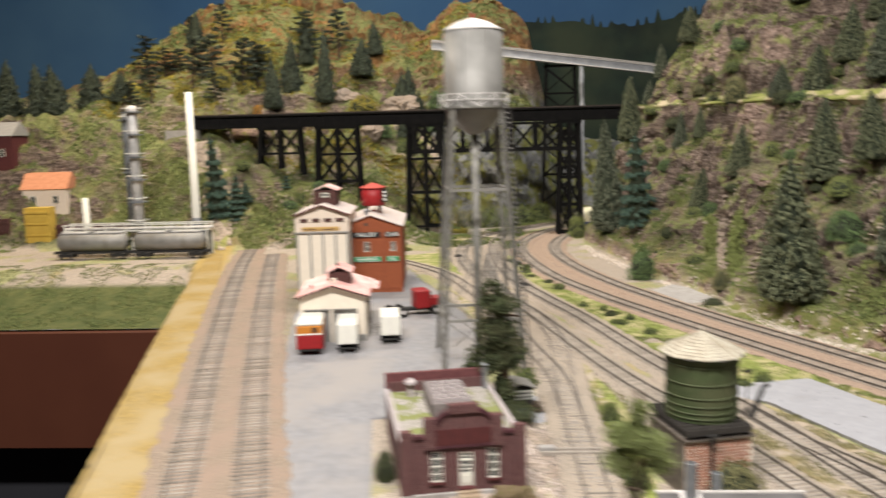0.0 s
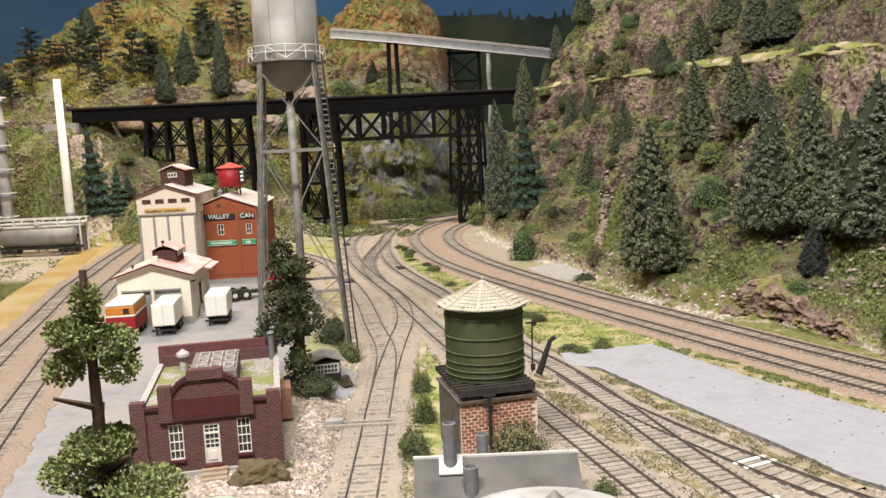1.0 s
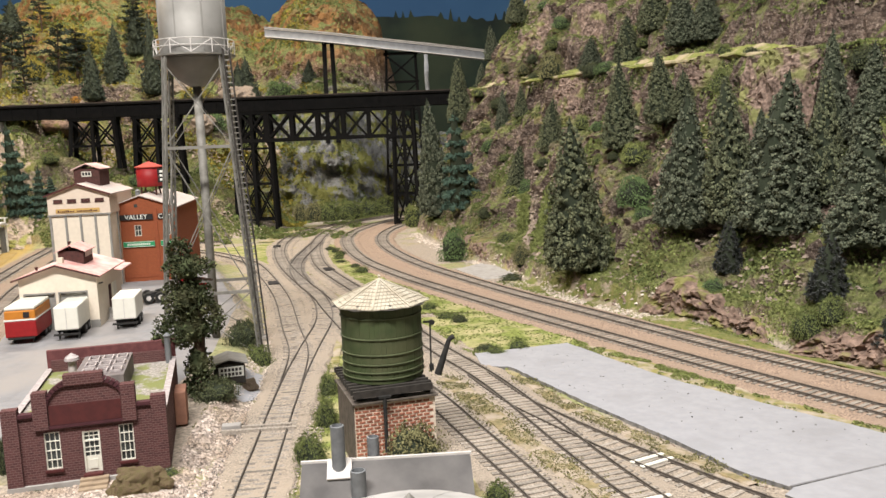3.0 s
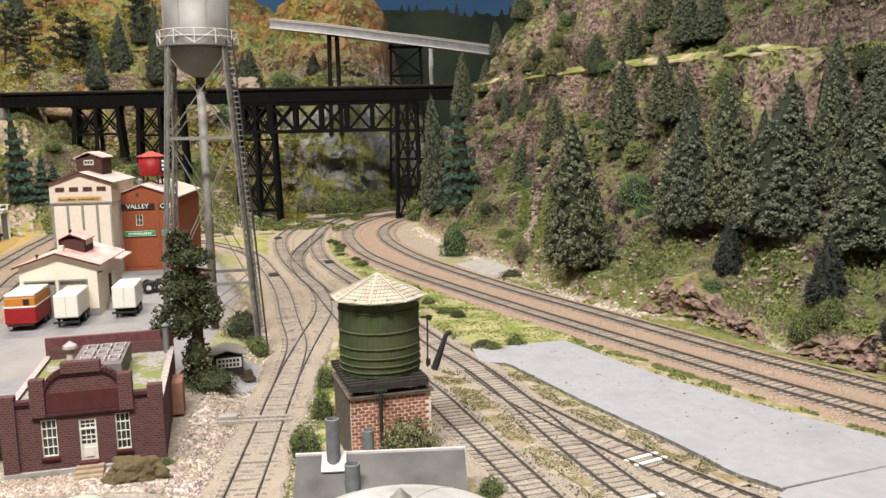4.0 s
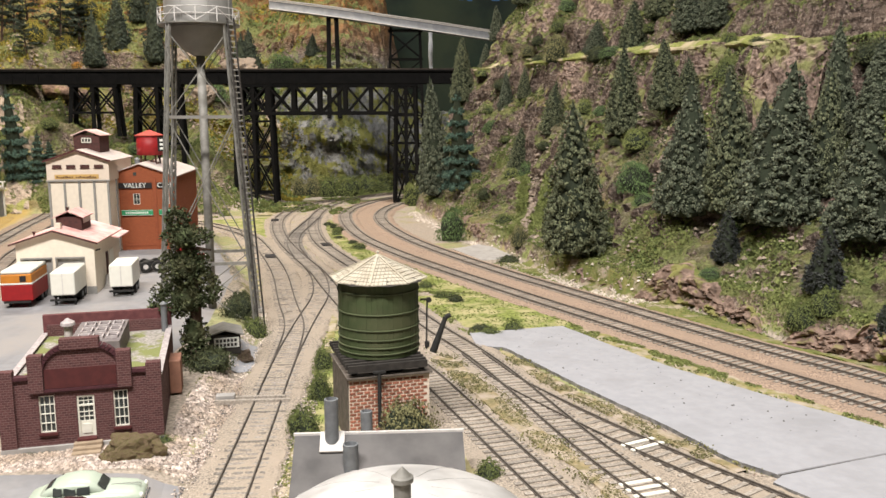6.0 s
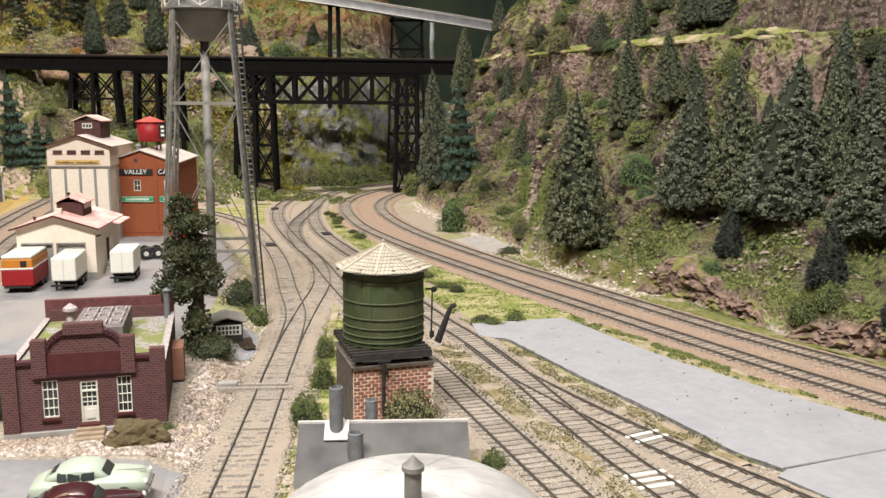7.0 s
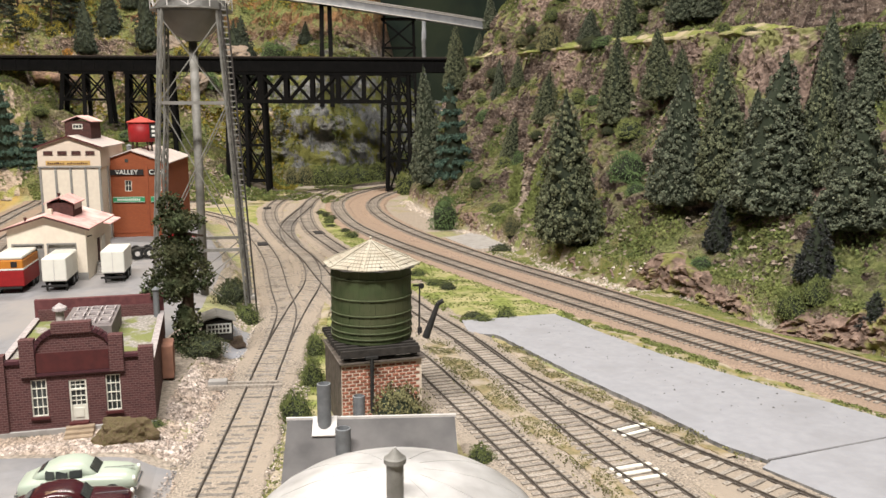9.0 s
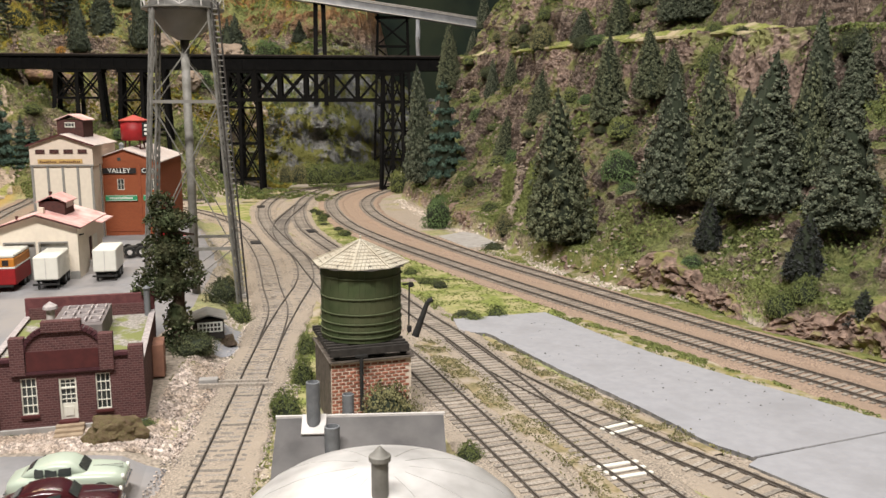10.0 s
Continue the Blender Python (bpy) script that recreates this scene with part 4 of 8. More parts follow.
drape("trim", [((0.470, 0.985), (0.488, 1.0)), ((0.498, 0.915), (0.530, 0.925)), ((0.523, 0.862), (0.556, 0.872)), ((0.559, 0.805), (0.588, 0.815)), ((0.594, 0.753), (0.620, 0.76)), ((0.63, 0.70), (0.655, 0.71))], M["yellow_grass"], 0.0008, "dry grassy verge between the paving and the main line", nu=6, ragged=0.009)
drape("trim", [((0.262, 0.66), (0.276, 0.66)), ((0.260, 0.76), (0.285, 0.76)), ((0.262, 0.88), (0.29, 0.90)), ((0.262, 0.98), (0.278, 1.0))], M["grass_flock"], 0.001, "patchy grass beside the yard lead", nu=4, ragged=0.006)

drape("trim", [((0.440, 0.50), (0.456, 0.50)), ((0.4285, 0.62), (0.443, 0.62)), ((0.411, 0.69), (0.426, 0.69)), ((0.383, 0.76), (0.402, 0.765)), ((0.366, 0.82), (0.388, 0.825)), ((0.356, 0.86), (0.378, 0.862)), ((0.348, 0.90), (0.366, 0.90))], M["dry_flock"], 0.0030, "dry grass strip between the yard tracks", nu=5, ragged=0.008)
drape("trim", [((0.492, 0.68), (0.502, 0.684)), ((0.469, 0.72), (0.485, 0.725)), ((0.450, 0.76), (0.467, 0.766)), ((0.432, 0.80), (0.449, 0.806)), ((0.417, 0.84), (0.434, 0.845)), ((0.405, 0.89), (0.413, 0.895))], M["dry_flock"], 0.0026, "dry grass below the paving edge", nu=4, ragged=0.005)


drape("trim", [((0.140, 1.50), (0.150, 1.51)), ((0.090, 1.62), (0.122, 1.64)), ((0.035, 1.725), (0.098, 1.75)), ((-0.03, 1.79), (0.092, 1.84))], M["grass_flock"], 0.0012, "bright green grass between the siding and the yard throat", nu=6, ragged=0.008)
drape("trim", [((0.060, 1.86), (0.100, 1.87)), ((0.080, 2.02), (0.118, 2.02)), ((0.120, 2.13), (0.165, 2.12)), ((0.20, 2.22), (0.235, 2.21)), ((0.28, 2.30), (0.31, 2.285))], M["yellow_grass"], 0.0012, "yellow-green grass along the curve under the bridge", nu=5, ragged=0.008)


def yard_fittings():
    """Loose timbers, magnets and whitened ties set into the yard tracks."""
    for x, y, w in ((0.2305, 0.8060, 0.047), (0.2305, 0.8130, 0.040)):
        ob = tagged(new("switch_timber", mesh_from(box(-w / 2, w / 2, -0.0014, 0.0014, 0, 0.0030), "switch_timber", M["tie_pale"])), "long pale head timber under the switch points", "timber", "switch timbers")
        ob.matrix_basis = pose(x, y, 0.0012, 0, 0, 1)
    box_ = tagged(new("switch_machine", mesh_from(box(-0.006, 0.006, -0.003, 0.003, 0, 0.004, bevel=0.0006), "switch_machine", M["concrete"])), "small grey switch machine beside the points", "switch machine")
    box_.matrix_basis = pose(0.2125, 0.8125, 0.002, 0, 0, 5)
    for x, y, a in ((0.161, 1.377, 12), (0.113, 1.774, 5), (0.226, 1.474, 14)):
        ob = tagged(new("uncoupling_magnet", mesh_from(box(-0.0065, 0.0065, -0.012, 0.012, 0, 0.0012), "uncoupling_magnet", M["sign_black"])), "flat black uncoupling plate between the rails", "plate", "uncoupling plates")
        ob.matrix_basis = pose(x, y, 0.0028, 0, 0, a)
    for k, (x, y, a) in enumerate(((0.4545, 0.7225, 25), (0.4580, 0.7160, 26), (0.4405, 0.6720, 15), (0.4422, 0.6655, 15), (0.4440, 0.659, 15))):
        ob = tagged(new("painted_tie", mesh_from(box(-0.011, 0.012, -0.0014, 0.0014, 0, 0.0012, bevel=0.0004), "painted_tie", M["white_paint"])), "white painted tie in the yard track", "tie", "painted ties")
        ob.matrix_basis = pose(x, y, 0.0022, 0, 0, a)


yard_fittings()
drape("trim", [((0.675, 0.83), (0.688, 0.835)), ((0.618, 0.93), (0.632, 0.935)), ((0.570, 1.032), (0.596, 1.042)), ((0.532, 1.13), (0.560, 1.15)), ((0.490, 1.225), (0.512, 1.235)), ((0.43, 1.375), (0.447, 1.385))], M["verge"], 0.0014, "rough green grass verge below the rocks", nu=5, ragged=0.008)
drape("trim", [((0.176, 1.06), (0.196, 1.06)), ((0.157, 1.22), (0.177, 1.21)), ((0.130, 1.38), (0.147, 1.37)), ((0.10, 1.48), (0.118, 1.47))], M["yellow_grass"], 0.0014, "yellow-green grass between street and siding", nu=5, ragged=0.008)
drape("trim", [((0.261, 0.60), (0.279, 0.60)), ((0.2625, 0.735), (0.272, 0.735))], M["yellow_grass"], 0.0014, "dry grass beside the grey roofed shed", nu=4, ragged=0.006)
drape("trim", [((0.263, 0.92), (0.275, 0.918)), ((0.262, 1.03), (0.2725, 1.03)), ((0.262, 1.10), (0.267, 1.10))], M["yellow_grass"], 0.0016, "dry yellow grass between diverging tracks", nu=4, ragged=0.005)
drape("pavement", [((0.2035, 0.868), (0.2185, 0.880)), ((0.194, 0.90), (0.219, 0.91)), ((0.194, 0.935), (0.215, 0.945))], M["slab"], 0.0010, "worn pale grey paving by the signal shed", nu=5, ragged=0.006)


# ---- purple brick depot ----
def grid_window(parent, x0, x1, z0, z1, y, cols, rows, name="window"):
    w = new(name)
    w.parent = parent
    part("pane", box(x0, x1, y - 0.0002, y + 0.0004, z0, z1), M["dark_glass"], w, "dark glass")
    fr = bmesh.new()
    t = 0.0006
    for a, b, c, d in ((x0, x0 + t, z0, z1), (x1 - t, x1, z0, z1), (x0 + t, x1 - t, z0, z0 + t), (x0 + t, x1 - t, z1 - t, z1)):
        box(a, b, y - 0.0010, y + 0.0006, c, d, fr)
    part("frame", fr, M["white_frame"], w, "cream painted frame")
    mu = bmesh.new()
    for k in range(1, cols):
        x = x0 + (x1 - x0) * k / cols
        box(x - 0.00022, x + 0.00022, y - 0.0007, y - 0.0001, z0 + t, z1 - t, mu)
    for k in range(1, rows):
        z = z0 + (z1 - z0) * k / rows
        box(x0 + t, x1 - t, y - 0.0008, y - 0.0001, z - 0.00022, z + 0.00022, mu)
    part("muntin", mu, M["white_frame"], w)
    return w


def wall_with_holes(x0, x1, z0, z1, holes, y0, y1, bm=None):
    """A wall cut into blocks round its openings, each opening (x0, x1, z0, z1)."""
    bm = bm or bmesh.new()
    xs = sorted({x0, x1, *[h[0] for h in holes], *[h[1] for h in holes]})
    zs = sorted({z0, z1, *[h[2] for h in holes], *[h[3] for h in holes]})
    for a, b in zip(xs, xs[1:]):
        for lo, hi in zip(zs, zs[1:]):
            if not any(h[0] < (a + b) / 2 < h[1] and h[2] < (lo + hi) / 2 < h[3] for h in holes):
                if hi > lo:
                    box(a, b, y0, y1, lo, hi, bm)
    bmesh.ops.remove_doubles(bm, verts=bm.verts[:], dist=1e-6)
    return bm


def depot():
    W, D, T = 0.090, 0.120, 0.003
    d = thing("brick_depot", "dark purple brick depot with an arched parapet front", "building", pose(0.1152, 0.7205, 0.0030, 0, 0, 11.5) @ Matrix.Diagonal((0.89, 1, 1.06, 1)))
    holes = [(0.021, 0.0297, 0.0124, 0.0316), (0.0418, 0.0517, 0.0086, 0.0303), (0.0625, 0.0708, 0.0124, 0.0316)]
    part("wall", wall_with_holes(0, W, 0, 0.0405, holes, 0, T), M["purple_brick"], d, "dark purple brick front wall")
    for name, b in (("wall", box(0, T, T, D, 0, 0.0362)), ("wall", box(W - T, W, T, D, 0, 0.0362)), ("wall", box(T, W - T, D - T, D, 0, 0.042))):
        part(name, b, M["purple_brick"], d)
    arc = [(0.0245, 0.0405)] + [(0.0457 - 0.0212 * math.cos(math.pi * k / 16), 0.0405 + 0.0045 + 0.0115 * math.sin(math.pi * k / 16)) for k in range(17)] + [(0.0669, 0.0405)]
    part("gable", extruded(arc, 0.0001, T), M["purple_brick"], d, "rounded brick gable")
    for k in range(22):
        a0 = math.pi * (k + 0.08) / 22
        a1 = math.pi * (k + 0.92) / 22
        if 0.40 < (a0 + a1) / 2 / math.pi < 0.60:
            continue
        q = [(0.0457 - r * math.cos(a), 0.045 + r * s * math.sin(a)) for r, s, a in ((0.0206, 0.56, a0), (0.0206, 0.56, a1), (0.0232, 0.595, a1), (0.0232, 0.595, a0))]
        part("brick", extruded(q, -0.0012, T + 0.0005), M["purple_trim"], d)
    part("parapet_block", box(0.0345, 0.0565, -0.0014, T + 0.0008, 0.0545, 0.0602, bevel=0.0003), M["purple_brick"], d)
    for x in (0.0, W - 0.0075):
        part("pilaster", box(x - 0.0006, x + 0.0075 + 0.0006, -0.0016, T + 0.001, 0, 0.0452, bevel=0.0002), M["purple_brick"], d)
    for x in (0.0165, 0.0655):
        part("pilaster", box(x, x + 0.0082, -0.0018, T + 0.001, 0.0335, 0.0525, bevel=0.0002), M["purple_brick"], d)
    for x0, x1 in ((0.0078, 0.0163), (0.0739, 0.0822)):
        part("coping", box(x0, x1, -0.0012, T + 0.0006, 0.0405, 0.0422), M["purple_trim"], d)
    part("sign_panel", box(0.0252, 0.0652, -0.0008, -0.0001, 0.0352, 0.0452), M["oxblood"], d, "plain oxblood painted sign panel")
    part("sign_frame", box(0.0247, 0.0657, -0.0013, -0.0001, 0.0336, 0.0350), M["purple_trim"], d)
    grid_window(d, 0.021, 0.0297, 0.0124, 0.0316, 0.0016, 3, 4)
    grid_window(d, 0.0625, 0.0708, 0.0124, 0.0316, 0.0016, 3, 4)
    for x in (0.0202, 0.0617):
        part("window_sill", box(x, x + 0.0103, -0.0012, 0.0010, 0.0111, 0.0123), M["oxblood"], d)
    door = new("door")
    door.location = (0, 0, 0.0018)
    door.parent = d
    dl = bmesh.new()
    box(0.0425, 0.0510, 0.0012, 0.0022, 0.0068, 0.0150, dl)
    for x0, x1, z0, z1 in ((0.0419, 0.0428, 0.0068, 0.0284), (0.0507, 0.0516, 0.0068, 0.0284), (0.0428, 0.0507, 0.0275, 0.0284), (0.0428, 0.0507, 0.0228, 0.0236)):
        box(x0, x1, 0.0004, 0.0024, z0, z1, dl)
    part("door_leaf", dl, M["white_frame"], door, "cream painted panelled door")
    part("door_panel", box(0.0442, 0.0493, 0.0008, 0.0012, 0.0082, 0.0134, bevel=0.0002), M["white_frame"], door)
    part("pane", box(0.0428, 0.0507, 0.0016, 0.0021, 0.0150, 0.0276), M["dark_glass"], door)
    mu = bmesh.new()
    for k in range(1, 3):
        box(0.0428 + 0.0079 * k / 3 - 0.0002, 0.0428 + 0.0079 * k / 3 + 0.0002, 0.0011, 0.0016, 0.0150, 0.0275, mu)
    for z in (0.0172, 0.0196, 0.0255):
        box(0.0428, 0.0507, 0.0011, 0.0016, z - 0.0002, z + 0.0002, mu)
    part("muntin", mu, M["white_frame"], door)
    part("threshold", box(0.0412, 0.0522, -0.0034, 0.0010, 0.0074, 0.0085), M["oxblood"], d)
    for k in range(4):
        part("step", box(0.0395, 0.0555, -0.0062 - 0.0040 * k, -0.0023 - 0.0040 * k, -0.003, 0.0074 - 0.0012 * k, bevel=0.0003), M["sandstone"], d, "tan stone front step")
    part("plinth", box(-0.001, W + 0.001, -0.0022, -0.0001, -0.001, 0.0058), M["concrete"], d, "pale stone plinth")
    part("roof", box(T + 0.0001, W - T - 0.0001, T + 0.001, D - T - 0.0001, 0.0335, 0.0350), M["roof_gravel"], d, "flat gravel roof overgrown with grass")
    cp = bmesh.new()
    box(-0.0006, 0.0036, T + 0.0015, D, 0.0363, 0.0369, cp)
    box(W - 0.0036, W + 0.0006, T + 0.0015, D, 0.0363, 0.0369, cp)
    part("coping", cp, M["weathered_frame"], d, "pale weathered coping")
    part("rear_parapet", box(0.0, W, D + 0.0001, D + 0.004, 0.02, 0.0478), M["parapet_red"], d, "dull red rear parapet")
    sky = new("skylight")
    sky.parent = d
    part("skylight_body", extruded([(0.030, 0.0351), (0.030, 0.0465), (0.062, 0.0465), (0.062, 0.0351)], 0.045, 0.100), M["skylight_grey"], sky, "grey monitor skylight")
    for j in range(3):
        for k in range(3):
            x, y = 0.0345 + 0.0092 * k, 0.052 + 0.0155 * j
            fr = bmesh.new()
            for a, b, c, e in ((0, 0.0072, 0, 0.0009), (0, 0.0072, 0.0093, 0.0102), (0, 0.0009, 0.0009, 0.0093), (0.0063, 0.0072, 0.0009, 0.0093)):
                box(x + a, x + b, y + c, y + e, 0.0466, 0.0480, fr)
            part("skylight_frame", fr, M["weathered_frame"], sky)
    ch = lathe([(0, 0.035), (0.0030, 0.035), (0.0030, 0.044), (0.0052, 0.0445), (0.0048, 0.0462), (0.0, 0.049)], 16, centre=(0.020, 0.104))
    part("roof_vent", ch, M["weathered_frame"], d, "round vent with a pale cap")
    part("roof_vent", lathe([(0, 0.035), (0.0022, 0.035), (0.0022, 0.052), (0.0030, 0.0525), (0.0, 0.0545)], 14, centre=(0.0855, 0.112)), M["pipe_grey"], d)
    part("side_box", box(W + 0.0001, W + 0.008, 0.070, 0.090, 0.006, 0.026, bevel=0.0005), M["rust_box"], d, "rust red side annexe")
    return d


depot()


# ---- cannery group ----
def gable_roof(x0, x1, y0, y1, z_eave, z_ridge, over, thick):
    xm = (x0 + x1) / 2
    drop = (z_ridge - z_eave) * over / (xm - x0)
    out = [(x0 - over, z_eave - drop), (xm, z_ridge), (x1 + over, z_eave - drop), (x1 + over, z_eave - drop + thick), (xm, z_ridge + thick), (x0 - over, z_eave - drop + thick)]
    return extruded(out, y0 - over, y1 + over)


def warehouse():
    W, D, B = 0.0765, 0.105, -0.0205
    d = thing("dock_warehouse", "low cream warehouse with a pink gabled roof and loading docks", "building", pose(-0.0290, 1.079, 0.0280, 0, 0, 5) @ Matrix.Diagonal((0.906, 0.906, 0.906, 1)))
    holes = [(0.005, 0.034, B, 0.026), (0.039, 0.066, B, 0.026)]
    part("wall", wall_with_holes(0, W, B, 0.0430, holes, 0, 0.003), M["cream_pale"], d, "cream front wall with two dock openings")
    part("wall", extruded([(0, 0.0430), (W, 0.0430), (W / 2, 0.0550)], 0, 0.003), M["cream_pale"], d, "cream front gable")
    part("wall", box(0, 0.003, 0.003, D, B, 0.0430), M["cream_pale"], d)
    part("wall", box(W - 0.003, W, 0.003, D, B, 0.0430), M["cream_pale"], d)
    part("wall", box(0.003, W - 0.003, D - 0.003, D, B, 0.0430), M["cream_pale"], d)
    for x0, x1 in ((0.005, 0.034), (0.039, 0.066)):
        part("dock_door", box(x0, x1, 0.0022, 0.003, B, 0.026), M["grey_rib"], d, "grey dock door")
        fr = bmesh.new()
        box(x0 - 0.001, x1 + 0.001, -0.0008, -0.0001, 0.026, 0.0275, fr)
        box(x0 - 0.001, x0, -0.0008, -0.0001, B, 0.026, fr)
        box(x1, x1 + 0.001, -0.0008, -0.0001, B, 0.026, fr)
        part("dock_frame", fr, M["grey_rib"], d)
    part("roof", gable_roof(0, W, 0, D, 0.0431, 0.0553, 0.005, 0.0012), M["pink_roof"], d, "faded pink sheet roof")
    fa = bmesh.new()
    beam((-0.0052, -0.0056, 0.0416), (W / 2, -0.0056, 0.0556), 0.0007, 0.0018, fa)
    beam((W + 0.0052, -0.0056, 0.0416), (W / 2, -0.0056, 0.0556), 0.0007, 0.0018, fa)
    part("fascia_board", fa, M["dark_wood"], d, "dark red verge board")
    cu = new("roof_cupola")
    cu.parent = d
    part("cupola_wall", box(0.031, 0.057, 0.034, 0.070, 0.046, 0.0655), M["dark_wood"], cu, "dark boarded monitor")
    part("cupola_window", box(0.0571, 0.0576, 0.040, 0.066, 0.058, 0.0635), M["pale_trim"], cu)
    part("cupola_roof", gable_roof(0.031, 0.057, 0.034, 0.070, 0.0656, 0.0715, 0.003, 0.001), M["pink_roof"], cu)
    part("stove_pipe", lathe([(0, 0.066), (0.0015, 0.066), (0.0012, 0.073), (0.0022, 0.0755), (0, 0.0755)], 10, centre=(0.042, 0.040)), M["dark_wood"], cu)
    for x, y in ((0.012, 0.022),):
        part("stove_pipe", lathe([(0, 0.042), (0.0014, 0.042), (0.0012, 0.050), (0.002, 0.052), (0, 0.052)], 10, centre=(x, y)), M["dark_wood"], d)
    part("chimney", box(0.0365, 0.0415, 0.012, 0.017, 0.050, 0.0615), M["cream_pale"], d)
    part("side_roof", extruded([(W + 0.0053, 0.0402), (W + 0.013, 0.0388), (W + 0.013, 0.0400), (W + 0.0053, 0.0414)], 0.055, D + 0.002), M["pink_roof"], d, "pink canopy over the side dock")
    part("side_dock", box(W + 0.0001, W + 0.018, 0.040, D, B, 0.0), M["concrete"], d, "grey concrete side dock")
    for k in range(8):
        part("stair_tread", box(W + 0.002, W + 0.016, 0.0128 + 0.0034 * k, 0.0162 + 0.0034 * k, B, B + 0.0026 * (k + 1)), M["concrete"], d)
    part("side_door", box(W + 0.0001, W + 0.0008, 0.045, 0.054, 0.001, 0.025), M["dark_wood"], d, "dark brown side door")
    part("side_door", box(W + 0.0001, W + 0.0008, 0.062, 0.078, 0.001, 0.025), M["white_frame"], d, "white side door")
    part("corner_post", box(W - 0.009, W + 0.0006, -0.0009, -0.0001, B, -0.004), M["grey_rib"], d)
    part("lamp_bracket", rod((W + 0.0001, 0.006, 0.033), (W + 0.005, 0.004, 0.0345), 0.0007, seg=6), M["rubber"], d)
    return d


def elevator():
    W, D = 0.080, 0.11
    d = thing("grain_elevator", "tall cream grain elevator with grey ribs and cupola", "building", pose(-0.0795, 1.288, 0.016, 0, 0, 4) @ Matrix.Diagonal((0.87, 1, 1, 1)))
    part("lower_wall", box(0.001, W - 0.001, 0.0004, D, 0, 0.093), M["cream_pale"], d, "cream panelled bin walls")
    for x in (0.001, 0.0205, 0.0395, 0.0585, 0.0765):
        part("rib", box(x, x + 0.0028, -0.0010, 0.0003, 0, 0.093), M["grey_rib"], d, "grey upright rib")
    for y in (0.03, 0.06, 0.09):
        part("rib", box(W - 0.0009, W + 0.0006, y, y + 0.0028, 0, 0.093), M["grey_rib"], d)
    part("upper_wall", extruded([(0, 0.0931), (W, 0.0931), (W, 0.1165), (W / 2, 0.1285), (0, 0.1165)], 0, D), M["cream"], d, "cream headhouse wall")
    part("ledge", box(-0.0008, W + 0.0008, -0.0016, -0.0001, 0.0928, 0.0945), M["grey_rib"], d)
    for k in range(4):
        x = 0.008 + 0.0178 * k
        part("vent_window", box(x, x + 0.0115, -0.0007, 0.0006, 0.1085, 0.1122), M["dark_wood"], d, "small brown louvred window")
        part("vent_frame", box(x - 0.0004, x + 0.0119, -0.0010, -0.0007, 0.1076, 0.1083), M["dark_wood"], d)
    sg = bmesh.new()
    box(0.010, 0.0665, -0.0006, -0.0001, 0.0960, 0.1010, sg)
    sign = part("sign_board", sg, M["sign_gold"], d, "gilt sign board with faded lettering")
    x = 0.0125
    rr = random.Random(5)
    while x < 0.062:
        w = rr.uniform(0.0012, 0.0022)
        if abs(x - 0.0345) > 0.0015:
            part("letter_bar", box(x, x + w, -0.0009, -0.0007, 0.0970, 0.0985 + rr.choice((0.0, 0.0008))), M["dark_wood"], sign)
        x += w + 0.0007
    part("roof", gable_roof(0, W, 0, D, 0.1166, 0.1287, 0.003, 0.0012), M["white_roof"], d, "pale roof with red edges")
    fa = bmesh.new()
    beam((-0.0032, -0.0036, 0.1162), (W / 2, -0.0036, 0.1292), 0.0006, 0.0018, fa)
    beam((W + 0.0032, -0.0036, 0.1162), (W / 2, -0.0036, 0.1292), 0.0006, 0.0018, fa)
    part("fascia_board", fa, M["oxblood"], d)
    cu = new("roof_cupola")
    cu.parent = d
    part("cupola_wall", box(0.024, 0.058, 0.04, 0.085, 0.118, 0.1455), M["dark_wood"], cu, "dark maroon boarded cupola")
    part("cupola_window", box(0.0345, 0.0475, 0.0391, 0.0398, 0.1365, 0.1425), M["white_frame"], cu)
    for x in (0.0355, 0.0395, 0.0435):
        part("pane", box(x, x + 0.0030, 0.0386, 0.0390, 0.1378, 0.1415), M["dark_glass"], cu)
    part("cupola_roof", gable_roof(0.024, 0.058, 0.04, 0.085, 0.1456, 0.1515, 0.003, 0.0010), M["pink_roof"], cu)
    return d


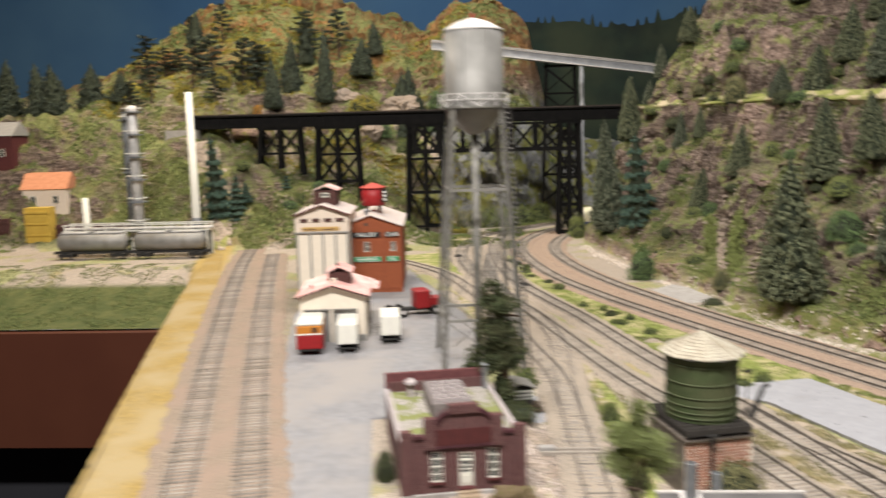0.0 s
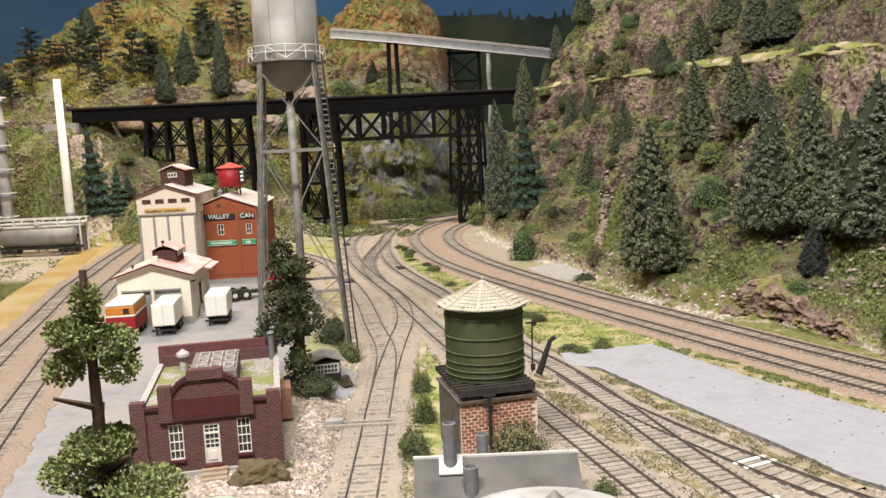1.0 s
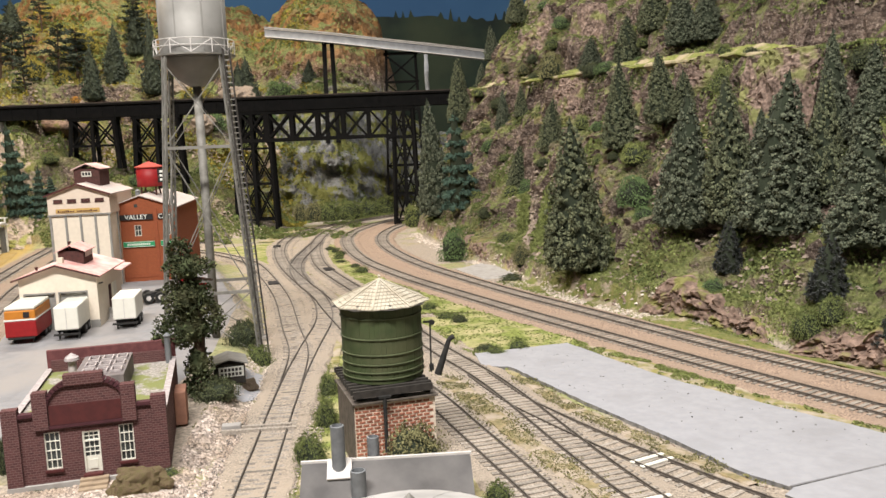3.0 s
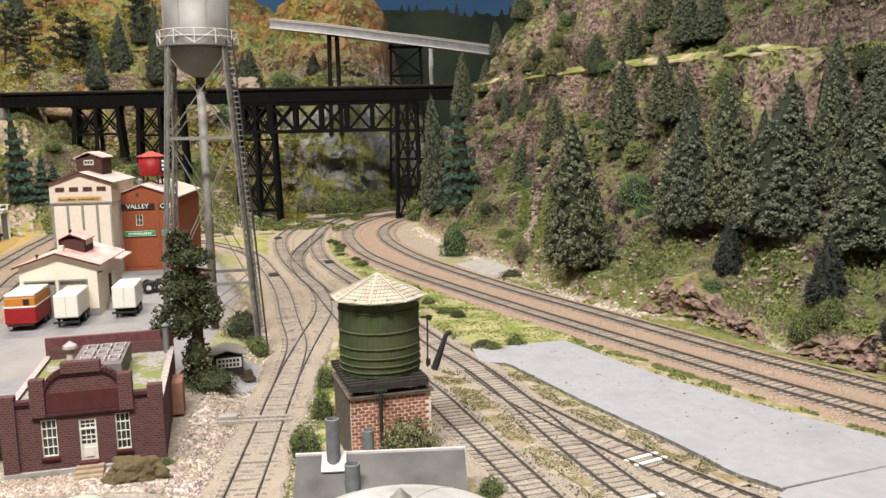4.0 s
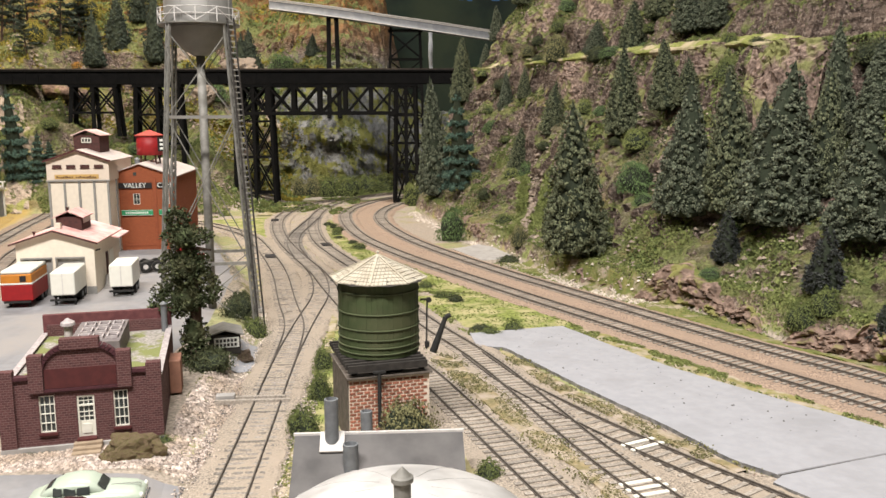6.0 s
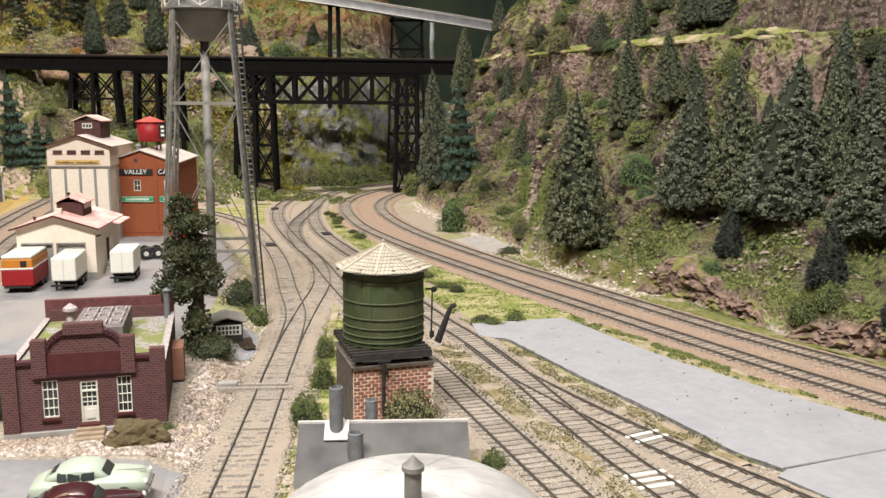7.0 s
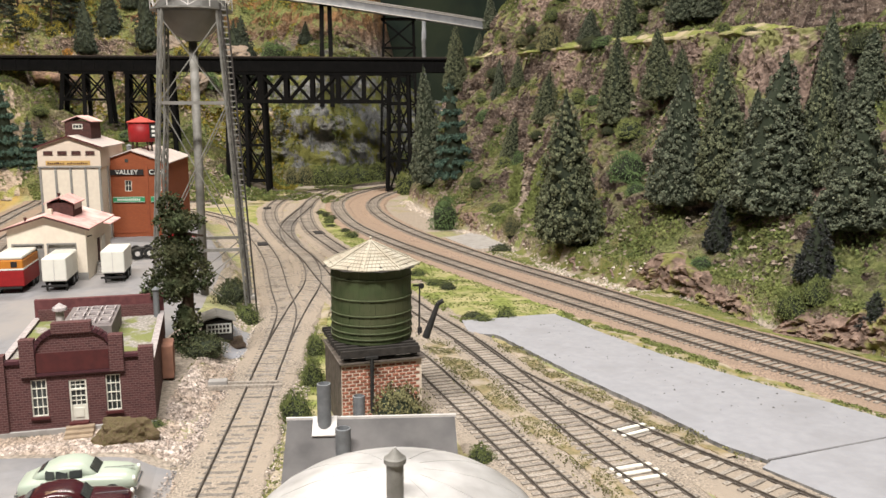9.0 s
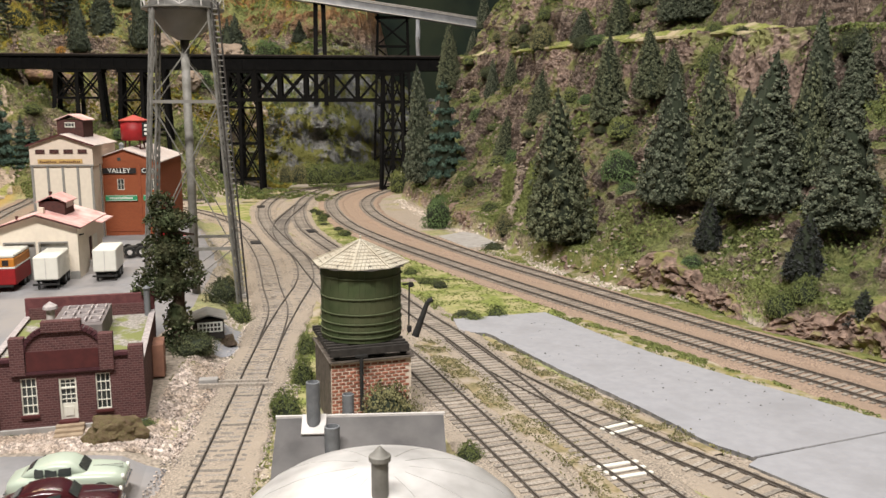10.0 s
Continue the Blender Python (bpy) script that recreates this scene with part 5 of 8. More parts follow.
def cannery():
    W, D = 0.084, 0.16
    d = thing("brick_cannery", "red brick cannery with painted signs and a white roof", "building", pose(-0.0305, 1.335, 0.0165, 0, 0, 4))
    holes = [(0.0330, 0.0410, 0.0600, 0.0735), (0.0690, 0.0760, 0.0600, 0.0735), (0.0258, 0.0300, 0.0935, 0.0975)]
    part("wall", wall_with_holes(0, W, 0, 0.0945, holes[:2], 0, 0.003), M["red_brick"], d, "red brick front wall")
    part("gable", extruded([(0, 0.0945), (W, 0.0945), (W / 2, 0.1095)], 0, 0.003), M["red_brick"], d)
    part("gable_window", box(0.0345, 0.0385, -0.0005, -0.0001, 0.0955, 0.0995), M["dark_glass"], d)
    part("wall", box(0, 0.003, 0.003, D, 0, 0.0945), M["red_brick"], d)
    part("wall", box(W - 0.003, W, 0.003, D, 0, 0.0945), M["red_brick"], d)
    part("wall", box(0.003, W - 0.003, D - 0.003, D, 0, 0.0945), M["red_brick"], d)
    for x0, x1, z0, z1 in holes[:2]:
        grid_window(d, x0, x1, z0, z1, 0.0014, 2, 2)
    for x in (0.0, 0.0578, 0.081):
        part("pilaster", box(x, x + 0.003, -0.0010, -0.0001, 0, 0.0935), M["red_smooth"], d)
    part("band_course", box(0.0001, W - 0.0001, -0.0008, -0.0001, 0.0085, 0.0110), M["red_smooth"], d)
    for x0, x1, text in ((0.0165, 0.0560, "VALLEY"), (0.0620, 0.0805, "CAN")):
        s = part("sign_board", box(x0, x1, -0.0018, -0.0011, 0.0800, 0.0868), M["sign_black"], d, "black painted sign with pale capitals")
        words(text, 0.0080, M["sign_pale"], s, pose((x0 + x1) / 2, -0.0021, 0.0834, 90, 0, 0))
    for x0, x1 in ((0.0185, 0.0560), (0.0630, 0.0800)):
        s = part("sign_board", box(x0, x1, -0.0018, -0.0011, 0.0465, 0.0535), M["sign_green"], d, "green painted produce sign")
        for z in (0.0468, 0.0527):
            part("sign_line", box(x0 + 0.0005, x1 - 0.0005, -0.0021, -0.0019, z, z + 0.0004), M["sign_pale"], s)
        w0 = x0 + 0.005
        for k in range(int((x1 - x0 - 0.008) / 0.0023)):
            part("letter_bar", box(w0 + k * 0.0023, w0 + k * 0.0023 + 0.0014, -0.0021, -0.0019, 0.0487, 0.0512), M["sign_pale"], s)
    part("roof", gable_roof(0, W, 0, D, 0.0946, 0.1096, 0.003, 0.0013), M["white_roof"], d, "chalky white roof")
    part("roof_vent", lathe([(0, 0.104), (0.003, 0.104), (0.003, 0.114), (0.0038, 0.1145), (0, 0.1175)], 12, centre=(0.036, 0.02)), M["pipe_grey"], d)
    return d


def roof_tank():
    d = thing("roof_water_tank", "small red water tank on legs above the cannery roof", "water tank", pose(0.0085, 1.40, 0.1185))
    part("tank_body", lathe([(0, 0.016), (0.0155, 0.016), (0.0165, 0.0165), (0.0165, 0.041), (0, 0.041)], 28), M["bright_red"], d, "glossy red round tank", True)
    part("tank_roof", lathe([(0.0185, 0.0405), (0.0187, 0.0415), (0, 0.0485)], 12), M["roof_red"], d, "faceted red cone roof")
    for x, y in ((-0.009, -0.009), (0.009, -0.009), (-0.009, 0.009), (0.009, 0.009)):
        part("leg", beam((x * 1.15, y * 1.15, -0.011 if abs(x) < 1 else 0), (x, y, 0.0158), 0.0016, 0.0016), M["dark_wood"], d)
    part("brace", beam((-0.010, -0.010, 0.003), (0.010, -0.010, 0.012), 0.0008, 0.0008), M["dark_wood"], d)
    part("brace", beam((0.010, -0.010, 0.003), (-0.010, -0.010, 0.012), 0.0008, 0.0008), M["dark_wood"], d)
    s = part("sign_board", box(0.006, 0.0155, -0.0172, -0.0164, 0.021, 0.039), M["sign_black"], d, "black upright sign with pale marks")
    s.matrix_basis = pose(0, 0, 0, 0, 0, 28)
    for k in range(3):
        part("letter_bar", box(0.0085, 0.0125, -0.0175, -0.0173, 0.0232 + 0.0052 * k, 0.0262 + 0.0052 * k), M["sign_pale"], s)
    return d


warehouse()
elevator()
cannery()
roof_tank()


# ---- vehicles ----
def trailer(label, x, y, yaw, side, lower, roof, length=0.115, stripe=None, wide=0.0265):
    d = thing("semi_trailer", label, "trailer", pose(x, y, ground_z(x, y) + 0.0012, 0, 0, yaw), "trailers at the docks")
    W, H0, H1 = wide, 0.0095, 0.0305
    part("body", box(-W / 2, W / 2, 0, length, H0 + (0.012 if stripe else 0), H1, bevel=0.0012), side, d)
    if stripe:
        part("lower_body", box(-W / 2 - 0.0003, W / 2 + 0.0003, -0.0003, length, H0 - 0.003, H0 + 0.0118, bevel=0.001), lower, d, "glossy red lower body")
        part("stripe", box(-W / 2 - 0.0004, W / 2 + 0.0004, -0.0005, length - 0.001, H0 + 0.0119, H0 + 0.0132), M["sign_pale"], d)
        part("roof", box(-W / 2 + 0.0002, W / 2 - 0.0002, 0.0002, length - 0.0002, H1 + 0.0001, H1 + 0.0032, bevel=0.0012), roof, d, "white rounded roof")
        part("rear_window", box(0.003, 0.008, -0.0006, -0.0001, 0.0238, 0.0288), M["sign_black"], d)
    else:
        part("door_seam", box(-0.0003, 0.0003, -0.0004, -0.0001, H0 + 0.001, H1 - 0.001), M["pale_trim"], d)
    part("chassis", box(-0.009, 0.009, 0.004, length - 0.005, 0.0075, H0 - 0.0001 if not stripe else 0.0079), M["rubber"], d, "black chassis")
    part("bumper", box(-0.011, 0.011, -0.0012, 0.0008, 0.0050, 0.0066), M["rubber"], d)
    for sx in (-1, 1):
        for yy in (length - 0.010, length - 0.022):
            w = part("wheel", rod((sx * (W / 2 - 0.0052), yy, 0.0052), (sx * (W / 2 - 0.0004), yy, 0.0052), 0.0052, seg=18), M["rubber"], d, "black dual tyre")
            part("rim", rod((sx * (W / 2 - 0.0005), yy, 0.0052), (sx * (W / 2 - 0.0001), yy, 0.0052), 0.0024, seg=12), M["pipe_grey"], w)
        part("landing_leg", box(sx * 0.008 - 0.0008, sx * 0.008 + 0.0008, 0.006, 0.008, 0, 0.0078), M["rubber"], d)
    return d


trailer("orange and red highway trailer with white roof at the dock", -0.0095, 1.031, 8, M["orange_paint"], M["bright_red"], M["white_paint"], length=0.054, stripe=True, wide=0.0255)
trailer("plain off-white box trailer backed to the dock", 0.0280, 1.036, 8, M["white_paint"], M["white_paint"], M["white_paint"], length=0.052, wide=0.0205)
trailer("short off-white box trailer parked by the side dock", 0.0680, 1.070, 8, M["white_paint"], M["white_paint"], M["white_paint"], length=0.044, wide=0.0208)


def tractor():
    d = thing("truck_tractor", "red semi truck tractor parked in the loading yard", "truck", pose(0.084, 1.205, ground_z(0.084, 1.205) + 0.0012, 0, 0, -70))
    part("chassis", box(-0.006, 0.006, -0.040, 0.022, 0.0055, 0.0085), M["rubber"], d, "black frame rails")
    part("cab", box(-0.0125, 0.0125, -0.004, 0.014, 0.008, 0.030, bevel=0.002), M["bright_red"], d, "red cab")
    part("hood", box(-0.0085, 0.0085, 0.0141, 0.030, 0.008, 0.020, bevel=0.002), M["bright_red"], d, "red bonnet")
    part("windscreen", box(-0.011, 0.011, 0.0141, 0.0147, 0.0205, 0.0275), M["dark_glass"], d)
    part("grille", box(-0.006, 0.006, 0.0301, 0.0308, 0.0095, 0.0185), M["chrome"], d, "chrome grille")
    part("fifth_wheel", rod((0, -0.028, 0.0086), (0, -0.028, 0.0105), 0.006, seg=16), M["rubber"], d)
    for sx in (-1, 1):
        part("headlight", rod((sx * 0.0085, 0.029, 0.0125), (sx * 0.0085, 0.0315, 0.0125), 0.0018, seg=10), M["chrome"], d)
        for yy in (0.021, -0.020, -0.032):
            w = part("wheel", rod((sx * 0.008, yy, 0.0056), (sx * 0.0128, yy, 0.0056), 0.0056, seg=18), M["rubber"], d)
            part("rim", rod((sx * 0.0127, yy, 0.0056), (sx * 0.0131, yy, 0.0056), 0.0026, seg=12), M["pale_trim"], w)
    return d


tractor()


def loft(sections, n=24):
    """A closed body through cross-sections (y, half width, low z, high z, squareness)."""
    bm = bmesh.new()
    rings = []
    for y, w, z0, z1, sq in sections:
        ring = []
        for k in range(n):
            a = 2 * math.pi * k / n
            c, s = math.cos(a), math.sin(a)
            ring.append(bm.verts.new((w * math.copysign(abs(c) ** sq, c), y, (z0 + z1) / 2 + (z1 - z0) / 2 * math.copysign(abs(s) ** sq, s))))
        rings.append(ring)
    for a, b in zip(rings, rings[1:]):
        for k in range(n):
            bm.faces.new((a[k], a[(k + 1) % n], b[(k + 1) % n], b[k]))
    bm.faces.new(rings[0][::-1])
    bm.faces.new(rings[-1])
    bmesh.ops.recalc_face_normals(bm, faces=bm.faces[:])
    return bm


def sedan(label, x, y, yaw, paint, group="parked cars", tall=1.0):
    d = thing("sedan", label, "car", pose(x, y, ground_z(x, y) + 0.0013, 0, 0, yaw) @ Matrix.Diagonal((0.90, 0.86, 0.90, 1)), group)
    part("body", loft([(-0.0285, 0.006, 0.004, 0.0085, 0.6), (-0.0275, 0.0095, 0.0032, 0.0102, 0.5), (-0.022, 0.0112, 0.0026, 0.0118, 0.45), (-0.012, 0.0115, 0.0024, 0.0126, 0.42), (0.004, 0.0115, 0.0024, 0.0128, 0.42), (0.014, 0.0113, 0.0026, 0.0124, 0.45), (0.023, 0.0105, 0.003, 0.0115, 0.5), (0.0275, 0.0092, 0.0036, 0.0098, 0.55), (0.0288, 0.007, 0.0045, 0.0082, 0.6)]), paint, d, "rounded painted body", True)
    part("cabin", loft([(-0.0215, 0.0060, 0.0100, 0.0122, 0.7), (-0.0175, 0.0082, 0.0105, 0.0149 * tall, 0.62), (-0.0115, 0.0093, 0.0105, 0.0176 * tall, 0.58), (-0.0045, 0.0096, 0.0105, 0.0186 * tall, 0.56), (0.0020, 0.0093, 0.0105, 0.0180 * tall, 0.58), (0.0066, 0.0083, 0.0105, 0.0154 * tall, 0.62), (0.0102, 0.0068, 0.0105, 0.0124, 0.7)]), paint, d, "rounded painted cabin", True)
    part("windscreen", box(-0.0062, 0.0062, -0.0003, 0.0003, 0, 0.0050, bevel=0.0002), M["dark_glass"], d, "dark windscreen").matrix_basis = pose(0, 0.0102, 0.0126, 46, 0, 0)
    part("rear_window", box(-0.0048, 0.0048, -0.0003, 0.0003, 0, 0.0036, bevel=0.0002), M["dark_glass"], d, "small rear window").matrix_basis = pose(0, -0.0188, 0.0140, -57, 0, 0)
    for sx in (-1, 1):
        for y0, y1 in ((-0.0140, -0.0098), (-0.0090, -0.0034), (-0.0026, 0.0034)):
            part("side_window", extruded([(sx * 0.0060, 0.0126), (sx * 0.0102, 0.0126), (sx * 0.0093, 0.0160), (sx * 0.0060, 0.0160)], y0, y1), M["dark_glass"], d, "dark side window")
        part("chrome_strip", beam((sx * 0.01165, -0.022, 0.0072), (sx * 0.0117, 0.020, 0.0074), 0.0003, 0.0005), M["chrome"], d)
        part("headlight", lathe([(0, 0), (0.0016, 0), (0.0013, 0.0012), (0, 0.0018)], 12), M["sign_pale"], d, "round headlight").matrix_basis = pose(sx * 0.0072, 0.0272, 0.0088, -90, 0, 0)
        for yy in (0.0175, -0.0168):
            w = part("wheel", rod((sx * 0.0085, yy, 0.0042), (sx * 0.0118, yy, 0.0042), 0.0042, seg=18), M["rubber"], d, "black tyre")
            part("rim", rod((sx * 0.0117, yy, 0.0042), (sx * 0.0120, yy, 0.0042), 0.0022, seg=12), M["chrome"], w)
    for yy, s in ((0.0290, 1), (-0.0288, -1)):
        part("bumper", box(-0.0095, 0.0095, yy - 0.0007, yy + 0.0007, 0.0036, 0.0054, bevel=0.0005), M["chrome"], d, "chrome bumper")
    part("grille", box(-0.0048, 0.0048, 0.0282, 0.0291, 0.0056, 0.0078, bevel=0.0003), M["chrome"], d)
    part("hood_ornament", box(-0.0003, 0.0003, 0.012, 0.027, 0.0112, 0.0126), M["chrome"], d)
    return d


sedan("pale mint green rounded sedan parked before the depot", 0.1840, 0.6490, -83, M["mint"])
sedan("shiny dark maroon rounded sedan parked beside the mint one", 0.1890, 0.6220, -80, M["maroon"])


# ---- steel water tower ----
def water_tower():
    d = thing("water_tower", "tall grey steel water tower on four lattice legs", "water tower", pose(0.1605, 1.025, 0.0, 0, 0, 8))
    R = 0.0275
    part("tank", lathe([(R, 0.2560), (R, 0.3290), (R + 0.0004, 0.3292), (R + 0.0004, 0.2556)], 48), M["steel"], d, "weathered grey steel cylinder", True)
    part("tank_bottom", lathe([(R, 0.2562), (R * 0.93, 0.2515), (R * 0.62, 0.2405), (0.0055, 0.2330)], 48), M["steel"], d, "riveted conical bottom", True)
    part("tank_roof", lathe([(R + 0.001, 0.3285), (R + 0.001, 0.3298), (R * 0.5, 0.3375), (0, 0.3415)], 48), M["pale_trim"], d, "shallow pale cone roof")
    part("beacon", lathe([(0, 0.341), (0.0016, 0.341), (0.0018, 0.3432), (0.0010, 0.3452), (0, 0.3458)], 12), M["bright_red"], d, "red warning beacon")
    seams = bmesh.new()
    for k in range(8):
        a = 2 * math.pi * k / 8 + 0.35
        beam((R * 1.006 * math.cos(a), R * 1.006 * math.sin(a), 0.2565), (R * 1.006 * math.cos(a), R * 1.006 * math.sin(a), 0.3285), 0.0016, 0.0007, seams)
    part("seam", seams, M["steel"], d, "riveted plate seams")
    part("riser_pipe", rod((0, 0, 0.005), (0, 0, 0.2345), 0.0036, seg=16), M["steel_leg"], d, "thick central riser pipe", True)
    bal = new("balcony")
    bal.parent = d
    part("deck", lathe([(R + 0.0005, 0.2575), (0.0335, 0.2575), (0.0335, 0.2588), (R + 0.0005, 0.2588)], 48), M["steel_leg"], bal)
    for z in (0.2645, 0.2700):
        part("handrail", lathe([(0.0331, z), (0.0334, z + 0.0004), (0.0331, z + 0.0008), (0.0328, z + 0.0004), (0.0331, z)], 48), M["pale_trim"], bal)
    for k in range(12):
        a = 2 * math.pi * k / 12
        part("stanchion", rod((0.0331 * math.cos(a), 0.0331 * math.sin(a), 0.2588), (0.0331 * math.cos(a), 0.0331 * math.sin(a), 0.2706), 0.0005, seg=6), M["pale_trim"], bal)
        b = a + 2 * math.pi / 12
        p, q = (a, b) if k % 2 else (b, a)
        part("rail_brace", rod((0.0331 * math.cos(p), 0.0331 * math.sin(p), 0.2592), (0.0331 * math.cos(q), 0.0331 * math.sin(q), 0.2700), 0.0004, seg=5), M["pale_trim"], bal)
    lo, hi, zt = 0.0385, 0.0225, 0.2570
    corner = ((-1, -1), (1, -1), (1, 1), (-1, 1))

    def at(c, z):
        k = lo + (hi - lo) * z / zt
        return Vector((c[0] * k, c[1] * k, z))

    for c in corner:
        leg = new("leg")
        leg.parent = d
        cross = Vector((c[1], -c[0], 0)).normalized()
        for s in (-1, 1):
            part("leg_channel", beam(at(c, 0.0) + cross * s * 0.0018, at(c, zt) + cross * s * 0.0018, 0.0011, 0.0019), M["steel_leg"], leg)
        lace = bmesh.new()
        n = 40
        for k in range(n):
            a, b = at(c, zt * k / n), at(c, zt * (k + 1) / n)
            beam(a + cross * 0.0018 * (1 if k % 2 else -1), b + cross * 0.0018 * (-1 if k % 2 else 1), 0.0004, 0.0018, lace)
        part("lacing", lace, M["steel_leg"], leg, "zigzag lacing bars")
        part("footing", box(c[0] * lo - 0.005, c[0] * lo + 0.005, c[1] * lo - 0.005, c[1] * lo + 0.005, -0.004, 0.004), M["concrete"], d)
    for z in (0.060, 0.182):
        for a, b in zip(corner, corner[1:] + corner[:1]):
            part("strut", beam(at(a, z), at(b, z), 0.0018, 0.0026), M["steel"] if z > 0.1 else M["steel_leg"], d, "horizontal strut")
    for z0, z1 in ((0.004, 0.060), (0.060, 0.182), (0.182, 0.250)):
        for a, b in zip(corner, corner[1:] + corner[:1]):
            part("tie_rod", rod(at(a, z0), at(b, z1), 0.0005, seg=5), M["steel_leg"], d)
            part("tie_rod", rod(at(b, z0), at(a, z1), 0.0005, seg=5), M["steel_leg"], d)
    lad = new("ladder")
    lad.parent = d
    c = (1, -1)
    off = Vector((0.0022, -0.0026, 0))
    for s in (0.0, 0.0050):
        part("stile", rod(at(c, 0.002) + off + Vector((s, 0, 0)), at(c, 0.262) + off + Vector((s, 0, 0)), 0.0008, seg=6), M["black_wood"], lad)
    for k in range(56):
        p = at(c, 0.004 + 0.0046 * k) + off
        part("rung", box(p.x, p.x + 0.0050, p.y - 0.0004, p.y + 0.0004, p.z - 0.0004, p.z + 0.0004), M["steel"], lad)
    return d


water_tower()


# ---- green wooden tank on a brick house ----
def green_tank():
    S = 0.047
    d = thing("railway_water_tank", "green banded wooden water tank on a brick pump house", "water tank", pose(0.2955, 0.7365, 0.0, 0, 0, 14))
    house = new("pump_house")
    house.parent = d
    part("wall", box(0.0004, S - 0.0004, 0.0004, 0.0506, -0.001, 0.0375), M["mortar"], house, "mortared pump house core")
    part("side_cladding", box(-0.0003, 0.0003, 0.002, 0.0490, -0.001, 0.0372), M["grey_timber"], house, "dark stained side wall")
    part("cap_beam", box(-0.0012, S + 0.0012, -0.0014, 0.0524, 0.0376, 0.0390, bevel=0.0003), M["grey_timber"], house, "dark timber cap")
    for k in range(10):
        y = 0.0015 + 0.0500 * k / 9
        part("joist", box(-0.0012, S - 0.0022, y - 0.0011, y + 0.0011, 0.0433, 0.0464), M["black_wood"], d)
    for x in (0.004, 0.017, 0.030, 0.043):
        part("sleeper_beam", box(x - 0.0015, x + 0.0015, 0.003, 0.0500, 0.0391, 0.0432), M["black_wood"], d)
    part("front_sill", box(-0.0004, S - 0.0022, -0.0024, -0.0007, 0.0418, 0.0458), M["black_wood"], d)
    cx, cy, R = S / 2, 0.0255, 0.0232
    n = 48
    for k in range(n):
        a0, a1 = 2 * math.pi * (k + 0.012) / n, 2 * math.pi * (k + 0.988) / n
        q = [(R - 0.0015, a0), (R - 0.0015, a1), (R + 0.0001 * (k % 2), a1), (R + 0.0001 * (k % 2), a0)]
        prof = bmesh.new()
        lo = [prof.verts.new((cx + r * math.cos(a), cy + r * math.sin(a), 0.0466)) for r, a in q]
        hi = [prof.verts.new((cx + r * math.cos(a), cy + r * math.sin(a), 0.0905)) for r, a in q]
        for i in range(4):
            prof.faces.new((lo[i], lo[(i + 1) % 4], hi[(i + 1) % 4], hi[i]))
        bmesh.ops.recalc_face_normals(prof, faces=prof.faces[:])
        part("stave", prof, M["tank_green"], d)
    part("tank_floor", lathe([(0, 0.0468), (R - 0.001, 0.0468), (R - 0.001, 0.0475), (0, 0.0475)], 32, centre=(cx, cy)), M["tank_green"], d)
    for z in (0.0490, 0.0525, 0.0570, 0.0625, 0.0715, 0.0830):
        part("hoop", lathe([(R + 0.0002, z), (R + 0.0007, z + 0.0002), (R + 0.0007, z + 0.0007), (R + 0.0002, z + 0.0009)], 48, centre=(cx, cy)), M["tank_band"], d, "iron hoop")
    roof = new("roof")
    roof.parent = d
    m8 = 8
    RR, z0, z1 = 0.0285, 0.0895, 0.1022
    for k in range(m8):
        a0, a1 = 2 * math.pi * (k + 0.5) / m8, 2 * math.pi * (k + 1.5) / m8
        bm = bmesh.new()
        courses = 9
        for c in range(courses):
            u0, u1 = c / courses, (c + 1.12) / courses
            u1 = min(u1, 1.0)
            cells = max(1, int(round(9 * (1 - u0))))
            for j in range(cells):
                f0, f1 = (j + 0.05) / cells, (j + 0.95) / cells
                def at(u, f, lift):
                    r = RR * (1 - u)
                    p = Vector((r * math.cos(a0), r * math.sin(a0), 0)).lerp(Vector((r * math.cos(a1), r * math.sin(a1), 0)), f)
                    return (cx + p.x, cy + p.y, z0 + (z1 - z0) * u + lift)
                vs = [bm.verts.new(at(u0, f0, 0.0006)), bm.verts.new(at(u0, f1, 0.0006)), bm.verts.new(at(u1, f1, 0.0001)), bm.verts.new(at(u1, f0, 0.0001)), bm.verts.new(at(u0, f0, 0.0)), bm.verts.new(at(u0, f1, 0.0))]
                bm.faces.new(vs[:4])
                bm.faces.new((vs[4], vs[5], vs[1], vs[0]))
        part("shingle_panel", bm, M["shingle"], roof, "weathered tan shingles")
        part("hip_strip", beam((cx + RR * math.cos(a0), cy + RR * math.sin(a0), z0 + 0.0007), (cx, cy, z1 + 0.0008), 0.0012, 0.0005), M["shingle"], roof)
    part("roof_deck", lathe([(RR - 0.0003, z0 - 0.0004), (0, z1 - 0.0004)], 8, centre=(cx, cy)), M["black_wood"], roof).rotation_euler = (0, 0, 0)
    part("finial", lathe([(0, z1), (0.0007, z1), (0.0005, z1 + 0.0015), (0.0009, z1 + 0.0022), (0, z1 + 0.0032)], 10, centre=(cx, cy)), M["shingle"], roof)
    part("down_pipe", rod((0.0165, -0.0042, 0.010), (0.0165, -0.0042, 0.0415), 0.0011, seg=10), M["rubber"], d, "black drain pipe")
    part("pipe_bracket", box(0.0130, 0.0200, -0.0052, -0.0031, 0.0412, 0.0424), M["rubber"], d)
    sp = new("spout")
    sp.parent = d
    part("spout_tube", rod((S + 0.0055, 0.012, 0.046), (S + 0.0125, 0.010, 0.0665), 0.0022, 0.0013, seg=12), M["rubber"], sp, "dark filling spout swung up")
    part("spout_elbow", rod((S + 0.0125, 0.010, 0.0665), (S + 0.0155, 0.0095, 0.0680), 0.0014, 0.0014, seg=10), M["rubber"], sp)
